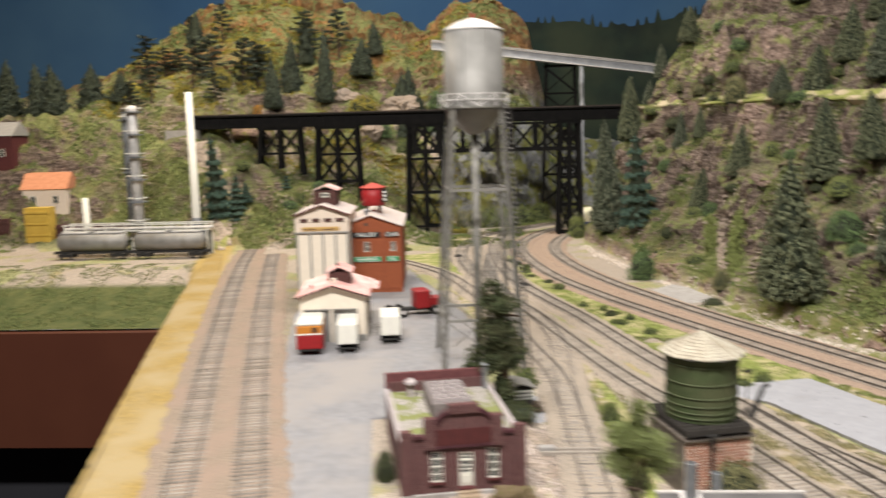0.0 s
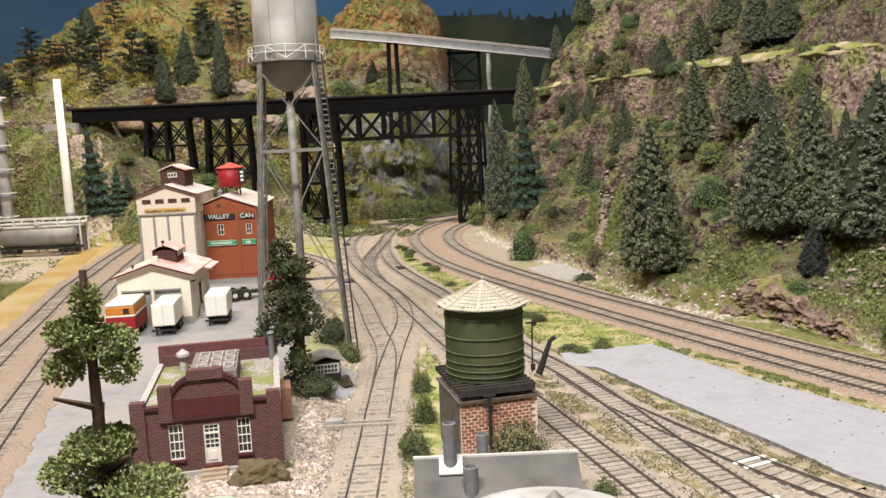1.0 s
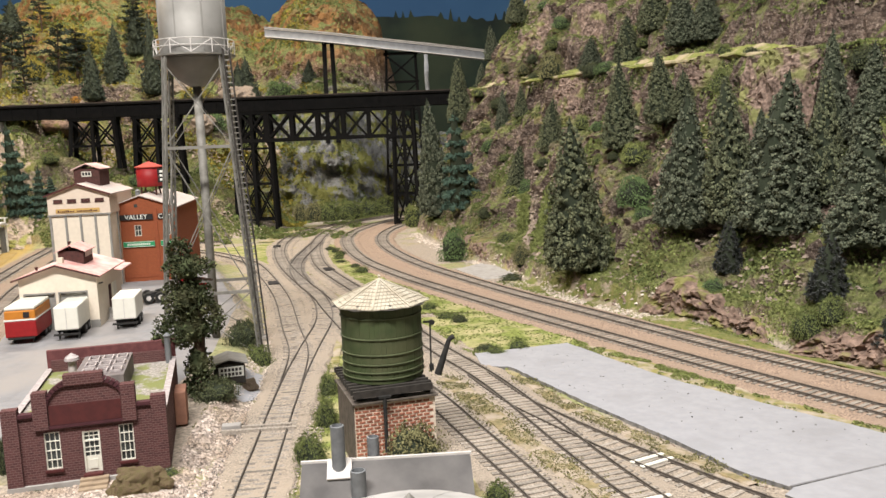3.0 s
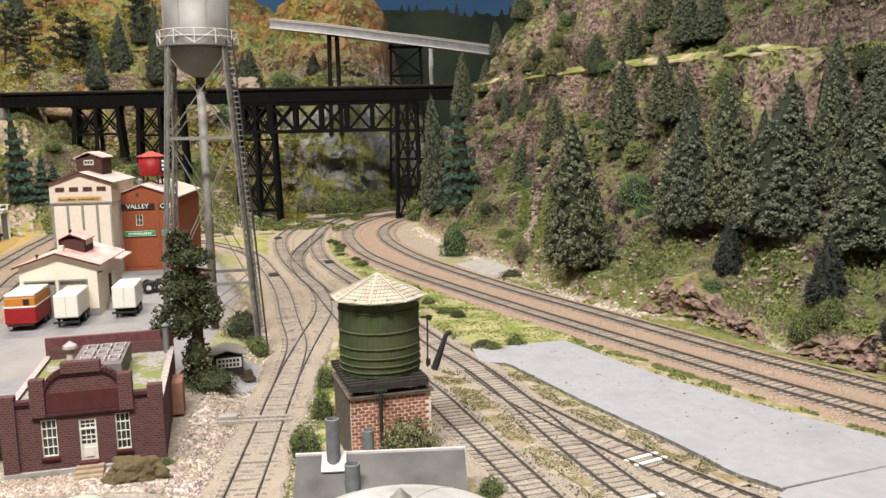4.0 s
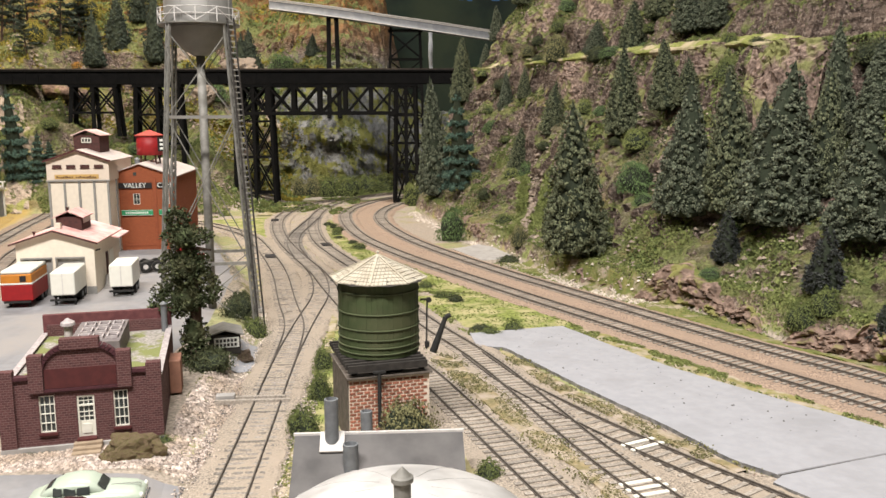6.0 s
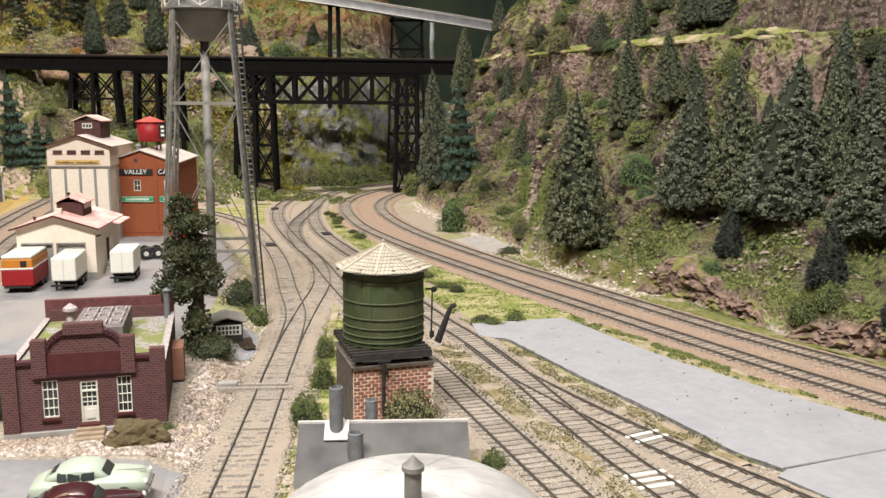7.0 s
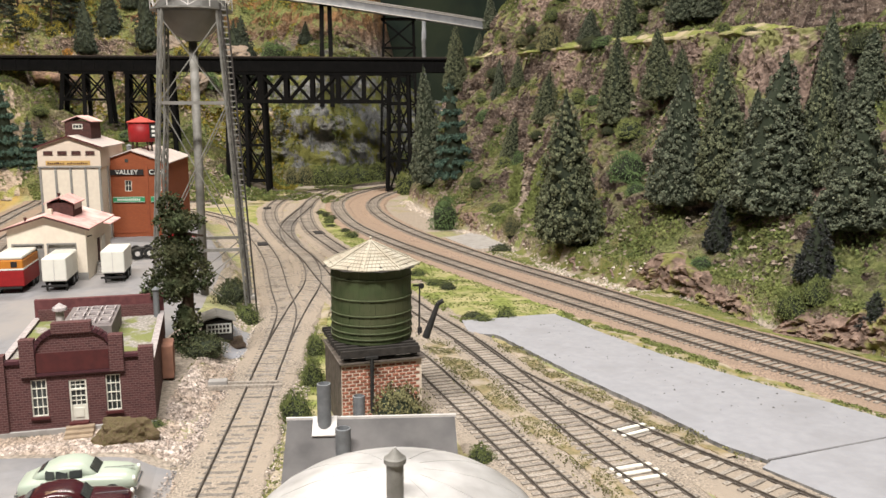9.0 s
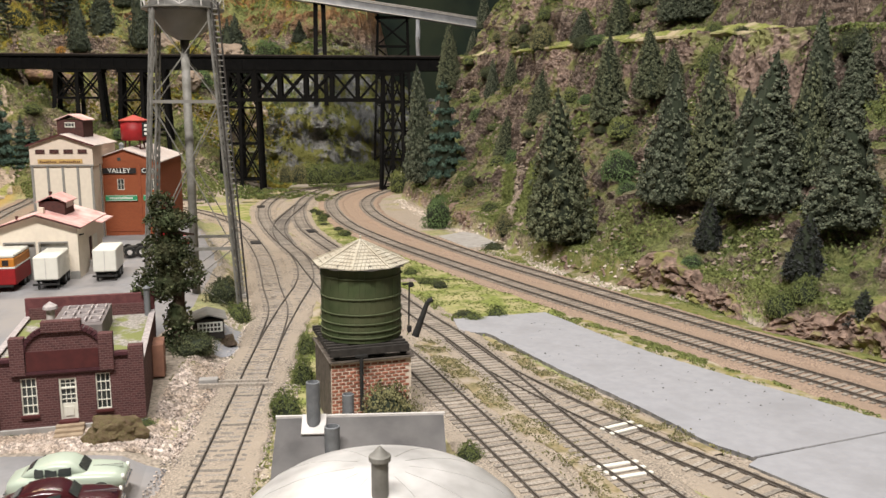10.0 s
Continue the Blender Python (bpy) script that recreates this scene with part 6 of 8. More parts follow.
    part("spout_chain", rod((S + 0.0015, 0.012, 0.048), (S + 0.0020, 0.012, 0.0775), 0.0005, seg=6), M["rubber"], sp)
    part("counterweight", box(S + 0.0008, S + 0.0030, 0.011, 0.013, 0.0490, 0.0525), M["rubber"], sp)
    part("pulley_arm", beam((S - 0.002, 0.012, 0.0775), (S + 0.0040, 0.012, 0.0775), 0.0010, 0.0010), M["rubber"], sp)
    part("pulley", rod((S + 0.0030, 0.0112, 0.0770), (S + 0.0030, 0.0128, 0.0770), 0.0016, seg=12), M["rubber"], sp)
    # bricks of the front and of the plain side
    bw, bh, g = 0.0034, 0.00130, 0.00072
    bme = mesh_from(box(0, bw, 0.0002, 0.0008, 0, bh), "brick", M["base_brick"])
    half = mesh_from(box(0, bw / 2 - g / 2, 0.0002, 0.0008, 0, bh), "brick", M["base_brick"])
    row, z = 0, 0.0004
    while z + bh < 0.0375:
        x = 0.0006
        if row % 2:
            b = new("brick", half)
            b.parent = house
            b.location = (x, 0, z)
            x += bw / 2 + g / 2
        while x + bw < S - 0.0002:
            b = new("brick", bme)
            b.parent = house
            b.location = (x, random.uniform(-0.0001, 0.00005), z)
            x += bw + g
        z += bh + g
        row += 1
    return d


green_tank()


# ---- near roofs ----
def pump_shed():
    d = thing("grey_roof_shed", "long low shed with a dark grey felt roof and stove pipes", "shed", pose(0.270, 0.600, 0.0))
    W = 0.0855
    rf = bmesh.new()
    q = [(0, 0.066, 0.0012), (W, 0.066, 0.0012), (W, 0.0985, 0.0212), (0, 0.0985, 0.0212)]
    vs = [rf.verts.new(v) for v in q] + [rf.verts.new((a, b, c - 0.0015)) for a, b, c in q]
    for f in ((0, 1, 2, 3), (7, 6, 5, 4), (0, 4, 5, 1), (1, 5, 6, 2), (2, 6, 7, 3), (3, 7, 4, 0)):
        rf.faces.new([vs[i] for i in f])
    part("roof_sheet", rf, M["roof_grey"], d, "smooth dark grey felt roof")
    part("ridge_cap", box(-0.0006, W + 0.0006, 0.0983, 0.1000, 0.0208, 0.0222), M["pale_trim"], d, "chalk white ridge edge")
    part("wall", extruded([(0.069, -0.001), (0.0971, -0.001), (0.0971, 0.0185), (0.069, 0.0012)], 0.001, W - 0.001), M["concrete"], d).matrix_basis = Matrix(((0, 1, 0, 0), (1, 0, 0, 0), (0, 0, 1, 0), (0, 0, 0, 1)))
    part("wall", box(0.001, W - 0.001, 0.0972, 0.0995, 0, 0.0200), M["concrete"], d)
    for x, y, z0, z1, r in ((0.0190, 0.0945, 0.016, 0.0415, 0.0035), (0.0362, 0.1035, -0.002, 0.0315, 0.0031), (0.0290, 0.0810, 0.006, 0.0230, 0.0038)):
        ob = part("stove_pipe", lathe([(0, z0), (r, z0), (r, z1), (r * 0.8, z1 + 0.0002), (r * 0.75, z1 - 0.002), (0, z1 - 0.002)], 20, centre=(x, y)), M["pipe_grey"], d, "grey round stove pipe", False)
    part("flashing", box(-0.0062, 0.0062, -0.0065, 0.0060, 0.0, 0.0014, bevel=0.0004), M["pale_trim"], d, "white flashing round the pipe").matrix_basis = pose(0.0192, 0.0940, 0.0189, 31.6, 0, 0)
    return d


pump_shed()


def dome_tank():
    d = thing("storage_tank", "round silver storage tank with a vented dome roof", "storage tank", pose(0.3235, 0.552, 0.0045))
    R = 0.0465
    part("shell", lathe([(R, -0.0055), (R, 0.0385)], 64), M["silver"], d, "silver tank shell", True)
    part("dome", lathe([(R + 0.001, 0.0380), (R + 0.001, 0.0390), (R * 0.93, 0.0428), (R * 0.8, 0.0468), (R * 0.6, 0.0508), (R * 0.4, 0.0533), (R * 0.2, 0.0547), (0, 0.0552)], 64), M["silver"], d, "streaked silver dome", True)
    part("vent_pipe", lathe([(0.0027, 0.0490), (0.0027, 0.0650), (0.0035, 0.0651), (0.0035, 0.0666), (0.0028, 0.0670), (0.0, 0.0700)], 20, centre=(-0.0005, -0.018)), M["steel_leg"], d, "grey vent with a pointed cap")
    for k in range(12):
        a = 2 * math.pi * k / 12
        sm = bmesh.new()
        run = ((0.93, 0.0428), (0.8, 0.0468), (0.6, 0.0508), (0.4, 0.0533), (0.2, 0.0547))
        for (r0, z0), (r1, z1) in zip(run, run[1:]):
            beam((R * r0 * math.cos(a), R * r0 * math.sin(a), z0), (R * r1 * math.cos(a), R * r1 * math.sin(a), z1), 0.0005, 0.0003, sm)
        part("seam", sm, M["silver"], d)
    return d


dome_tank()


def small_shed():
    d = thing("signal_shed", "small black shed with a pale lettered board", "shed", pose(0.186, 0.893, ground_z(0.19, 0.9), 0, 0, 14))
    part("wall", box(0, 0.022, 0, 0.022, -0.002, 0.013), M["black_wood"], d)
    part("roof", gable_roof(0, 0.022, 0, 0.022, 0.0131, 0.0165, 0.0025, 0.001), M["grey_rib"], d)
    s = part("sign_board", box(0.003, 0.021, -0.0008, -0.0001, 0.0035, 0.0110), M["sign_pale"], d)
    for z in (0.0045, 0.0078):
        for k in range(6):
            part("letter_bar", box(0.0045 + 0.0026 * k, 0.0063 + 0.0026 * k, -0.0011, -0.0009, z, z + 0.0022), M["sign_black"], s)
    return d


small_shed()


# ---- black bridge ----
def trestle_bent(parent, xs, y0, y1, z_top, feet, name="trestle_bent"):
    """A tower of posts with crossed braces; feet gives each post's ground height."""
    b = new(name)
    b.parent = parent
    n = len(xs)
    zlow = max(feet)
    for y, s in ((y0, -1), (y1, 1)):
        for k, x in enumerate(xs):
            lean = 0.006 * (1 if k == n - 1 else -1 if k == 0 else 0)
            part("post", beam((x + lean, y + s * 0.004, feet[k] - 0.02), (x, y, z_top), 0.0070, 0.0070), M["bridge_black"], b)
        levels = max(1, int(round((z_top - zlow) / 0.065)))
        for j in range(levels):
            za, zb = zlow + (z_top - zlow) * j / levels, zlow + (z_top - zlow) * (j + 1) / levels
            part("girt", beam((xs[0] - 0.004, y, za + 0.004), (xs[-1] + 0.004, y, za + 0.004), 0.0045, 0.0045), M["bridge_black"], b)
            for k in range(n - 1):
                part("brace", beam((xs[k], y - 0.001, za + 0.004), (xs[k + 1], y - 0.001, zb), 0.0048, 0.0028), M["bridge_black"], b)
                part("brace", beam((xs[k + 1], y + 0.001, za + 0.004), (xs[k], y + 0.001, zb), 0.0048, 0.0028), M["bridge_black"], b)
    part("cap", box(xs[0] - 0.006, xs[-1] + 0.006, y0 - 0.004, y1 + 0.004, z_top, z_top + 0.006), M["bridge_black"], b)
    return b


def black_bridge():
    d = thing("railway_bridge", "long black steel railway bridge on trestle towers", "bridge", Matrix.Identity(4))
    Y0, Y1 = 2.085, 2.125
    part("girder", box(-0.492, 0.472, Y0, Y0 + 0.005, 0.252, 0.277), M["bridge_black"], d, "black plate girder")
    part("girder", box(-0.492, 0.472, Y1 - 0.005, Y1, 0.252, 0.277), M["bridge_black"], d, "black plate girder")
    part("deck", box(-0.50, 0.475, Y0 - 0.006, Y1 + 0.006, 0.2771, 0.2805), M["bridge_black"], d, "timber bridge deck")
    part("flange", box(-0.492, 0.472, Y0 - 0.003, Y0 - 0.0001, 0.2521, 0.2540), M["bridge_black"], d)
    part("walkway_edge", box(-0.50, 0.475, Y0 - 0.0062, Y0 - 0.0040, 0.2806, 0.2830), M["bridge_rust"], d, "rusty guard timber")
    for s in (-0.00825, 0.00825):
        part("rail", box(-0.52, 0.49, 2.105 + s - 0.0005, 2.105 + s + 0.0005, 0.2806, 0.2828), M["rail"], d)
    for x in np.arange(-0.48, 0.47, 0.026):
        part("stiffener", box(x, x + 0.0016, Y0 - 0.0022, Y0 - 0.0001, 0.2541, 0.2768), M["bridge_black"], d)
    trestle_bent(d, (-0.337, -0.295, -0.250), Y0 + 0.003, Y1 - 0.012, 0.246, (0.190, 0.180, 0.165))
    trestle_bent(d, (-0.208, -0.165, -0.120), Y0 + 0.003, Y1 - 0.012, 0.246, (0.125, 0.115, 0.105))
    trestle_bent(d, (-0.004, 0.032, 0.068), Y0 + 0.003, Y1 - 0.003, 0.246, (0.02, 0.015, 0.01))
    trestle_bent(d, (0.332, 0.352, 0.372), Y0 + 0.003, Y1 - 0.003, 0.246, (0.0, 0.0, 0.0))
    tr = new("deck_truss")
    tr.parent = d
    n = 6
    x0, x1, z0, z1 = 0.008, 0.332, 0.188, 0.250
    for y in (Y0 + 0.002, Y1 - 0.002):
        part("chord", beam((x0, y, z0 + 0.003), (x1, y, z0 + 0.003), 0.009, 0.008), M["bridge_black"], tr)
        part("chord", beam((x0, y, z1 - 0.002), (x1, y, z1 - 0.002), 0.005, 0.005), M["bridge_black"], tr)
        for k in range(n + 1):
            x = x0 + (x1 - x0) * k / n
            part("truss_post", beam((x, y, z0), (x, y, z1), 0.0090, 0.0060), M["bridge_black"], tr)
            if k < n:
                xb = x0 + (x1 - x0) * (k + 1) / n
                part("truss_diagonal", beam((x, y - 0.001, z0), (xb, y - 0.001, z1), 0.0066, 0.004), M["bridge_black"], tr)
                part("truss_diagonal", beam((xb, y + 0.001, z0), (x, y + 0.001, z1), 0.0066, 0.004), M["bridge_black"], tr)
    part("abutment", box(-0.545, -0.478, 2.065, 2.15, 0.10, 0.251), M["concrete"], d, "stone abutment")
    return d


black_bridge()


def upper_bridge():
    d = thing("high_bridge", "pale grey plate girder bridge high above the gorge", "bridge", Matrix.Identity(4))
    pts = []
    for k in range(25):
        t = k / 24
        x = 0.034 + 0.606 * t
        z = np.interp(x, (0.034, 0.189, 0.325, 0.427, 0.53, 0.65), (0.452, 0.431, 0.411, 0.399, 0.387, 0.374))
        pts.append((x, 2.40 - 0.05 * math.sin(math.pi * t) + 0.05 * (t - 0.4), float(z)))
    for name, mat, dy0, dy1, dz0, dz1 in (("girder", "bridge_grey", -0.016, -0.012, -0.014, 0.007), ("girder", "bridge_grey", 0.012, 0.016, -0.014, 0.007), ("deck", "concrete", -0.020, 0.020, 0.0071, 0.0100), ("flange", "pale_trim", -0.0185, -0.0161, -0.0140, -0.0120), ("flange", "pale_trim", -0.0185, -0.0161, 0.0040, 0.0068)):
        bm = bmesh.new()
        rings = [[bm.verts.new((x, y + b, z + c)) for b, c in ((dy0, dz0), (dy1, dz0), (dy1, dz1), (dy0, dz1))] for x, y, z in pts]
        for a, b in zip(rings, rings[1:]):
            for i in range(4):
                bm.faces.new((a[i], a[(i + 1) % 4], b[(i + 1) % 4], b[i]))
        bm.faces.new(rings[0][::-1])
        bm.faces.new(rings[-1])
        bmesh.ops.recalc_face_normals(bm, faces=bm.faces[:])
        part(name, bm, M[mat], d)
    b = new("steel_tower")
    b.parent = d
    for y in (2.37, 2.40):
        for x in (0.322, 0.392):
            part("post", beam((x + (0.012 if x > 0.35 else -0.012), y, 0.02), (x, y, 0.40), 0.006, 0.006), M["bridge_black"], b)
        for j in range(5):
            za, zb = 0.05 + 0.068 * j, 0.05 + 0.068 * (j + 1)
            part("girt", beam((0.315, y, zb), (0.399, y, zb), 0.004, 0.004), M["bridge_black"], b)
            part("brace", beam((0.315, y, za), (0.399, y, zb), 0.0025, 0.0025), M["bridge_black"], b)
            part("brace", beam((0.399, y, za), (0.315, y, zb), 0.0025, 0.0025), M["bridge_black"], b)
    c = new("column")
    c.parent = d
    for x in (0.174, 0.192):
        part("post", beam((x + (x - 0.183) * 0.4, 2.365, 0.18), (x, 2.365, 0.421), 0.011, 0.010), M["bridge_black"], c)
    part("cap", box(0.170, 0.198, 2.35, 2.385, 0.418, 0.4235), M["bridge_black"], c)
    return d


upper_bridge()


# ---- refinery and far town ----
def vessel(name, label, x, y, r, z1, mat, cat="column", bands=0):
    z0 = ground_z(x, y)
    d = thing(name, label, cat, pose(x, y, z0))
    h = z1 - z0
    part("shell", lathe([(0, -0.003), (r, -0.003), (r, h - r * 0.5), (r * 0.8, h - r * 0.15), (0, h)] if bands else [(0, -0.003), (r * 1.15, -0.003), (r * 1.05, h * 0.25), (r * 0.85, h), (r * 0.7, h), (r * 0.7, h - 0.004), (0, h - 0.004)], 24), mat, d, "", True)
    for k in range(bands):
        z = h * (0.2 + 0.75 * k / max(1, bands - 1))
        part("platform", lathe([(r, z), (r * 1.9, z), (r * 1.9, z + 0.002), (r, z + 0.002)], 20), M["pipe_grey"], d)
        part("handrail", lathe([(r * 1.85, z + 0.008), (r * 1.9, z + 0.0088), (r * 1.85, z + 0.0096), (r * 1.8, z + 0.0088), (r * 1.85, z + 0.008)], 20), M["white_paint"], d)
    if not bands:
        part("stack_base", lathe([(r * 1.35, 0), (r * 1.35, h * 0.2), (r * 1.06, h * 0.22)], 20), M["pipe_grey"], d, "grey steel base")
    return d


vessel("refinery_column", "tall silver refinery column with ring platforms", -0.518, 1.83, 0.010, 0.300, M["silver"], bands=6)
vessel("refinery_column", "slender grey refinery column beside the silver one", -0.545, 1.86, 0.007, 0.285, M["pipe_grey"], bands=3)
vessel("smokestack", "white painted steel smokestack with a grey base", -0.403, 1.83, 0.0075, 0.322, M["white_paint"], cat="smokestack")
vessel("smokestack", "short white steel smokestack", -0.625, 1.83, 0.007, 0.122, M["white_paint"], cat="smokestack")


def pipe_rack():
    d = thing("pipe_rack", "white steel pipe rack platform behind the tank cars", "pipe rack", pose(-0.50, 1.79, ground_z(-0.5, 1.79)))
    for x in np.arange(-0.15, 0.14, 0.04):
        for y in (0.0, 0.03):
            part("post", beam((x, y, -0.01), (x, y, 0.062), 0.0025, 0.0025), M["white_paint"], d)
        part("cross_beam", beam((x, 0, 0.050), (x, 0.03, 0.050), 0.002, 0.002), M["white_paint"], d)
    for z in (0.050, 0.062):
        for y in (0.0, 0.03):
            part("rail_bar", beam((-0.155, y, z), (0.135, y, z), 0.002, 0.002), M["white_paint"], d)
    for k, y in enumerate((0.007, 0.014, 0.021)):
        part("pipe", rod((-0.155, y, 0.0535), (0.135, y, 0.0535), 0.0022, seg=8), M["silver"], d)
    box_ = part("switch_house", box(0.09, 0.128, 0.004, 0.03, 0.0, 0.046), M["pipe_grey"], d)
    for k in range(7):
        part("stair_tread", box(0.09 + 0.006 * k, 0.096 + 0.006 * k, -0.010, -0.001, 0.046 - 0.006 * k, 0.0475 - 0.006 * k), M["white_paint"], d)
    return d


pipe_rack()


def tank_car(x, label, top):
    y = 1.757
    z = ground_z(x, y)
    d = thing("tank_car", label, "tank car", pose(x, y, z + 0.0030), "refinery tank cars")
    L, r, zc = 0.138, 0.0165, 0.030
    prof = [(-L / 2, 0.004), (-L / 2 + 0.003, 0.011), (-L / 2 + 0.008, r), (L / 2 - 0.008, r), (L / 2 - 0.003, 0.011), (L / 2, 0.004)]
    bm = lathe([(rr, u) for u, rr in prof], 28)
    bmesh.ops.transform(bm, matrix=Matrix.Translation((0, 0, zc)) @ Matrix.Rotation(radians(90), 4, "Y"), verts=bm.verts[:])
    part("tank", bm, M["steel"], d, "dull silver tank barrel", True)
    part("dome", lathe([(0.0065, zc + r - 0.002), (0.0065, zc + r + 0.004), (0, zc + r + 0.006)], 16), M["steel"], d)
    part("walkway", box(-L / 2 + 0.01, L / 2 - 0.01, -0.006, 0.006, zc + r + 0.0002, zc + r + 0.0022) if top else box(-L / 2, L / 2, -0.017, -0.014, 0.0145, 0.0155), M["silver"], d, "silver running board")
    part("underframe", box(-L / 2 - 0.006, L / 2 + 0.006, -0.006, 0.006, 0.0085, 0.0130), M["rubber"], d)
    for bx in (-L / 2 + 0.018, L / 2 - 0.018):
        t = new("truck")
        t.parent = d
        part("truck_frame", box(bx - 0.014, bx + 0.014, -0.0105, 0.0105, 0.0045, 0.0085), M["rubber"], t)
        for wx in (bx - 0.0095, bx + 0.0095):
            for s in (-0.00825, 0.00825):
                part("wheel", rod((wx, s - 0.0012, 0.0052), (wx, s + 0.0012, 0.0052), 0.0052, seg=16), M["rail"], t)
    return d


tank_car(-0.430, "silver-grey tank car with a pale running board", True)
tank_car(-0.580, "second silver-grey tank car coupled on the refinery track", True)
railway([(-1.2, 1.762), (-0.6, 1.757), (-0.36, 1.757), (-0.27, 1.775), (-0.1, 1.86), (0.0, 1.875)], "refinery siding under the tank cars", level=0.0018)


def town_house(x, y, w, dd, h, roof_h, wall, roof, label, turn=0):
    z = ground_z(x, y)
    d = thing("town_house", label, "house", pose(x, y, z - 0.01, 0, 0, turn), "houses above the refinery")
    part("wall", extruded([(-w / 2, 0), (w / 2, 0), (w / 2, h), (-w / 2, h)], 0, dd), wall, d)
    sides = bmesh.new()
    r = extruded([(-0.0 - dd / 2 - 0.004, h), (dd / 2 + 0.004, h), (0, h + roof_h)], -w / 2 - 0.003, w / 2 + 0.003)
    bmesh.ops.transform(r, matrix=Matrix.Translation((0, dd / 2, 0)) @ Matrix.Rotation(radians(90), 4, "Z"), verts=r.verts[:])
    part("roof", r, roof, d)
    for k in range(2):
        xw = -w / 4 + k * w / 2
        grid_window(d, xw - 0.006, xw + 0.006, h * 0.45, h * 0.45 + 0.016, -0.0008, 2, 2)
    return d


town_house(-0.775, 1.955, 0.095, 0.06, 0.055, 0.035, M["cream"], M["terracotta"], "cream town house with a terracotta roof", 3)
town_house(-0.90, 1.985, 0.095, 0.07, 0.080, 0.03, M["oxblood"], M["grey_rib"], "dark red town house with a grey roof", 0)


def retaining(x0, x1, y, z0, z1, mat, label):
    d = thing("retaining_wall", label, "wall", Matrix.Identity(4), "walls below the town")
    part("wall_face", box(x0, x1, y, y + 0.03, z0, z1), mat, d)
    for k in range(5):
        z = z0 + (z1 - z0) * (k + 0.5) / 5
        part("wale", box(x0, x1, y - 0.003, y - 0.0001, z, z + 0.004), mat, d)
    return d


retaining(-1.05, -0.835, 1.915, -0.02, 0.075, M["dark_wood"], "dark timber cribbing wall")
retaining(-0.795, -0.743, 1.905, -0.02, 0.098, M["ochre_wall"], "yellow ochre bridge pier wall")
retaining(-0.735, -0.56, 1.915, -0.02, 0.06, M["dark_wood"], "dark timber cribbing wall")


def culvert():
    d = thing("penstock_pipe", "rusty pink pipe lying under the bridge end", "pipe", Matrix.Identity(4))
    part("pipe", rod((-0.435, 2.165, 0.243), (-0.335, 2.16, 0.228), 0.016, seg=20), M["stone_brown"], d, "", True)
    part("collar", rod((-0.437, 2.165, 0.2433), (-0.431, 2.165, 0.2424), 0.0185, seg=20), M["pale_trim"], d, "pale collar")
    return d


culvert()


# ---- streamlined train waiting behind the bridge tower ----
def train_car(parent_label, line, at, length, nose):
    a, b = line[at], line[min(at + int(length / 0.002), len(line) - 1)]
    ang = math.degrees(math.atan2(-(b.x - a.x), b.y - a.y))
    d = thing("train_car", parent_label, "train", pose(a.x, a.y, 0.0042, 0, 0, ang), "streamlined train cars")
    L = length - 0.004
    w, h = 0.0165, 0.042
    if nose:
        sec = [(0.0, 0.004, 0.006, 0.014, 0.7), (0.006, 0.010, 0.004, 0.020, 0.6), (0.018, 0.0145, 0.003, 0.029, 0.55), (0.034, w, 0.003, 0.037, 0.5), (0.05, w, 0.003, h, 0.45), (L, w, 0.003, h, 0.45)]
    else:
        sec = [(0.0, w, 0.003, h, 0.45), (L, w, 0.003, h, 0.45)]
    part("body", loft(sec), M["train_cream"], d, "cream streamlined body", True)
    for s in (-1, 1):
        part("window_band", box(s * (w + 0.0001) - 0.0004, s * (w + 0.0001) + 0.0004, 0.05 if nose else 0.004, L - 0.004, 0.0195, 0.0275), M["train_blue"], d, "dark blue window band")
    part("skirt", box(-w - 0.0003, w + 0.0003, 0.012 if nose else 0.002, L - 0.002, 0.0015, 0.0085), M["train_blue"], d, "blue skirt")
    for y in (0.03, L - 0.025):
        for s in (-0.00825, 0.00825):
            part("wheel", rod((s - 0.0012, y, 0.0040), (s + 0.0012, y, 0.0040), 0.0045, seg=14), M["rubber"], d)
    return d


main_line = spline(TRACKS["near_main"])
start = min(range(len(main_line)), key=lambda k: (main_line[k] - Vector((0.345, 2.232, 0))).length)
train_car("cream and blue streamlined train nose car on the main line", main_line, start, 0.11, True)


# ---- foliage ----
def leaf_cloud(points, size, rnd, up=0.35, narrow=0.6):
    """Small folded leaf cards at the points, each turned its own way."""
    verts, faces = [], []
    for p, out in points:
        s = size * rnd.uniform(0.6, 1.35)
        d = Vector((out[0] + rnd.uniform(-0.7, 0.7), out[1] + rnd.uniform(-0.7, 0.7), out[2] + rnd.uniform(-0.6, 0.6) + up)).normalized()
        side = d.cross(Vector((rnd.uniform(-1, 1), rnd.uniform(-1, 1), rnd.uniform(-1, 1)))).normalized()
        lift = d.cross(side) * s * 0.35
        q = Vector(p)
        n = len(verts)
        verts += [tuple(q - d * s * 0.4), tuple(q + side * s * narrow + lift), tuple(q + d * s * 0.7), tuple(q - side * s * narrow + lift)]
        faces += [(n, n + 1, n + 2), (n, n + 2, n + 3)]
    return verts, faces


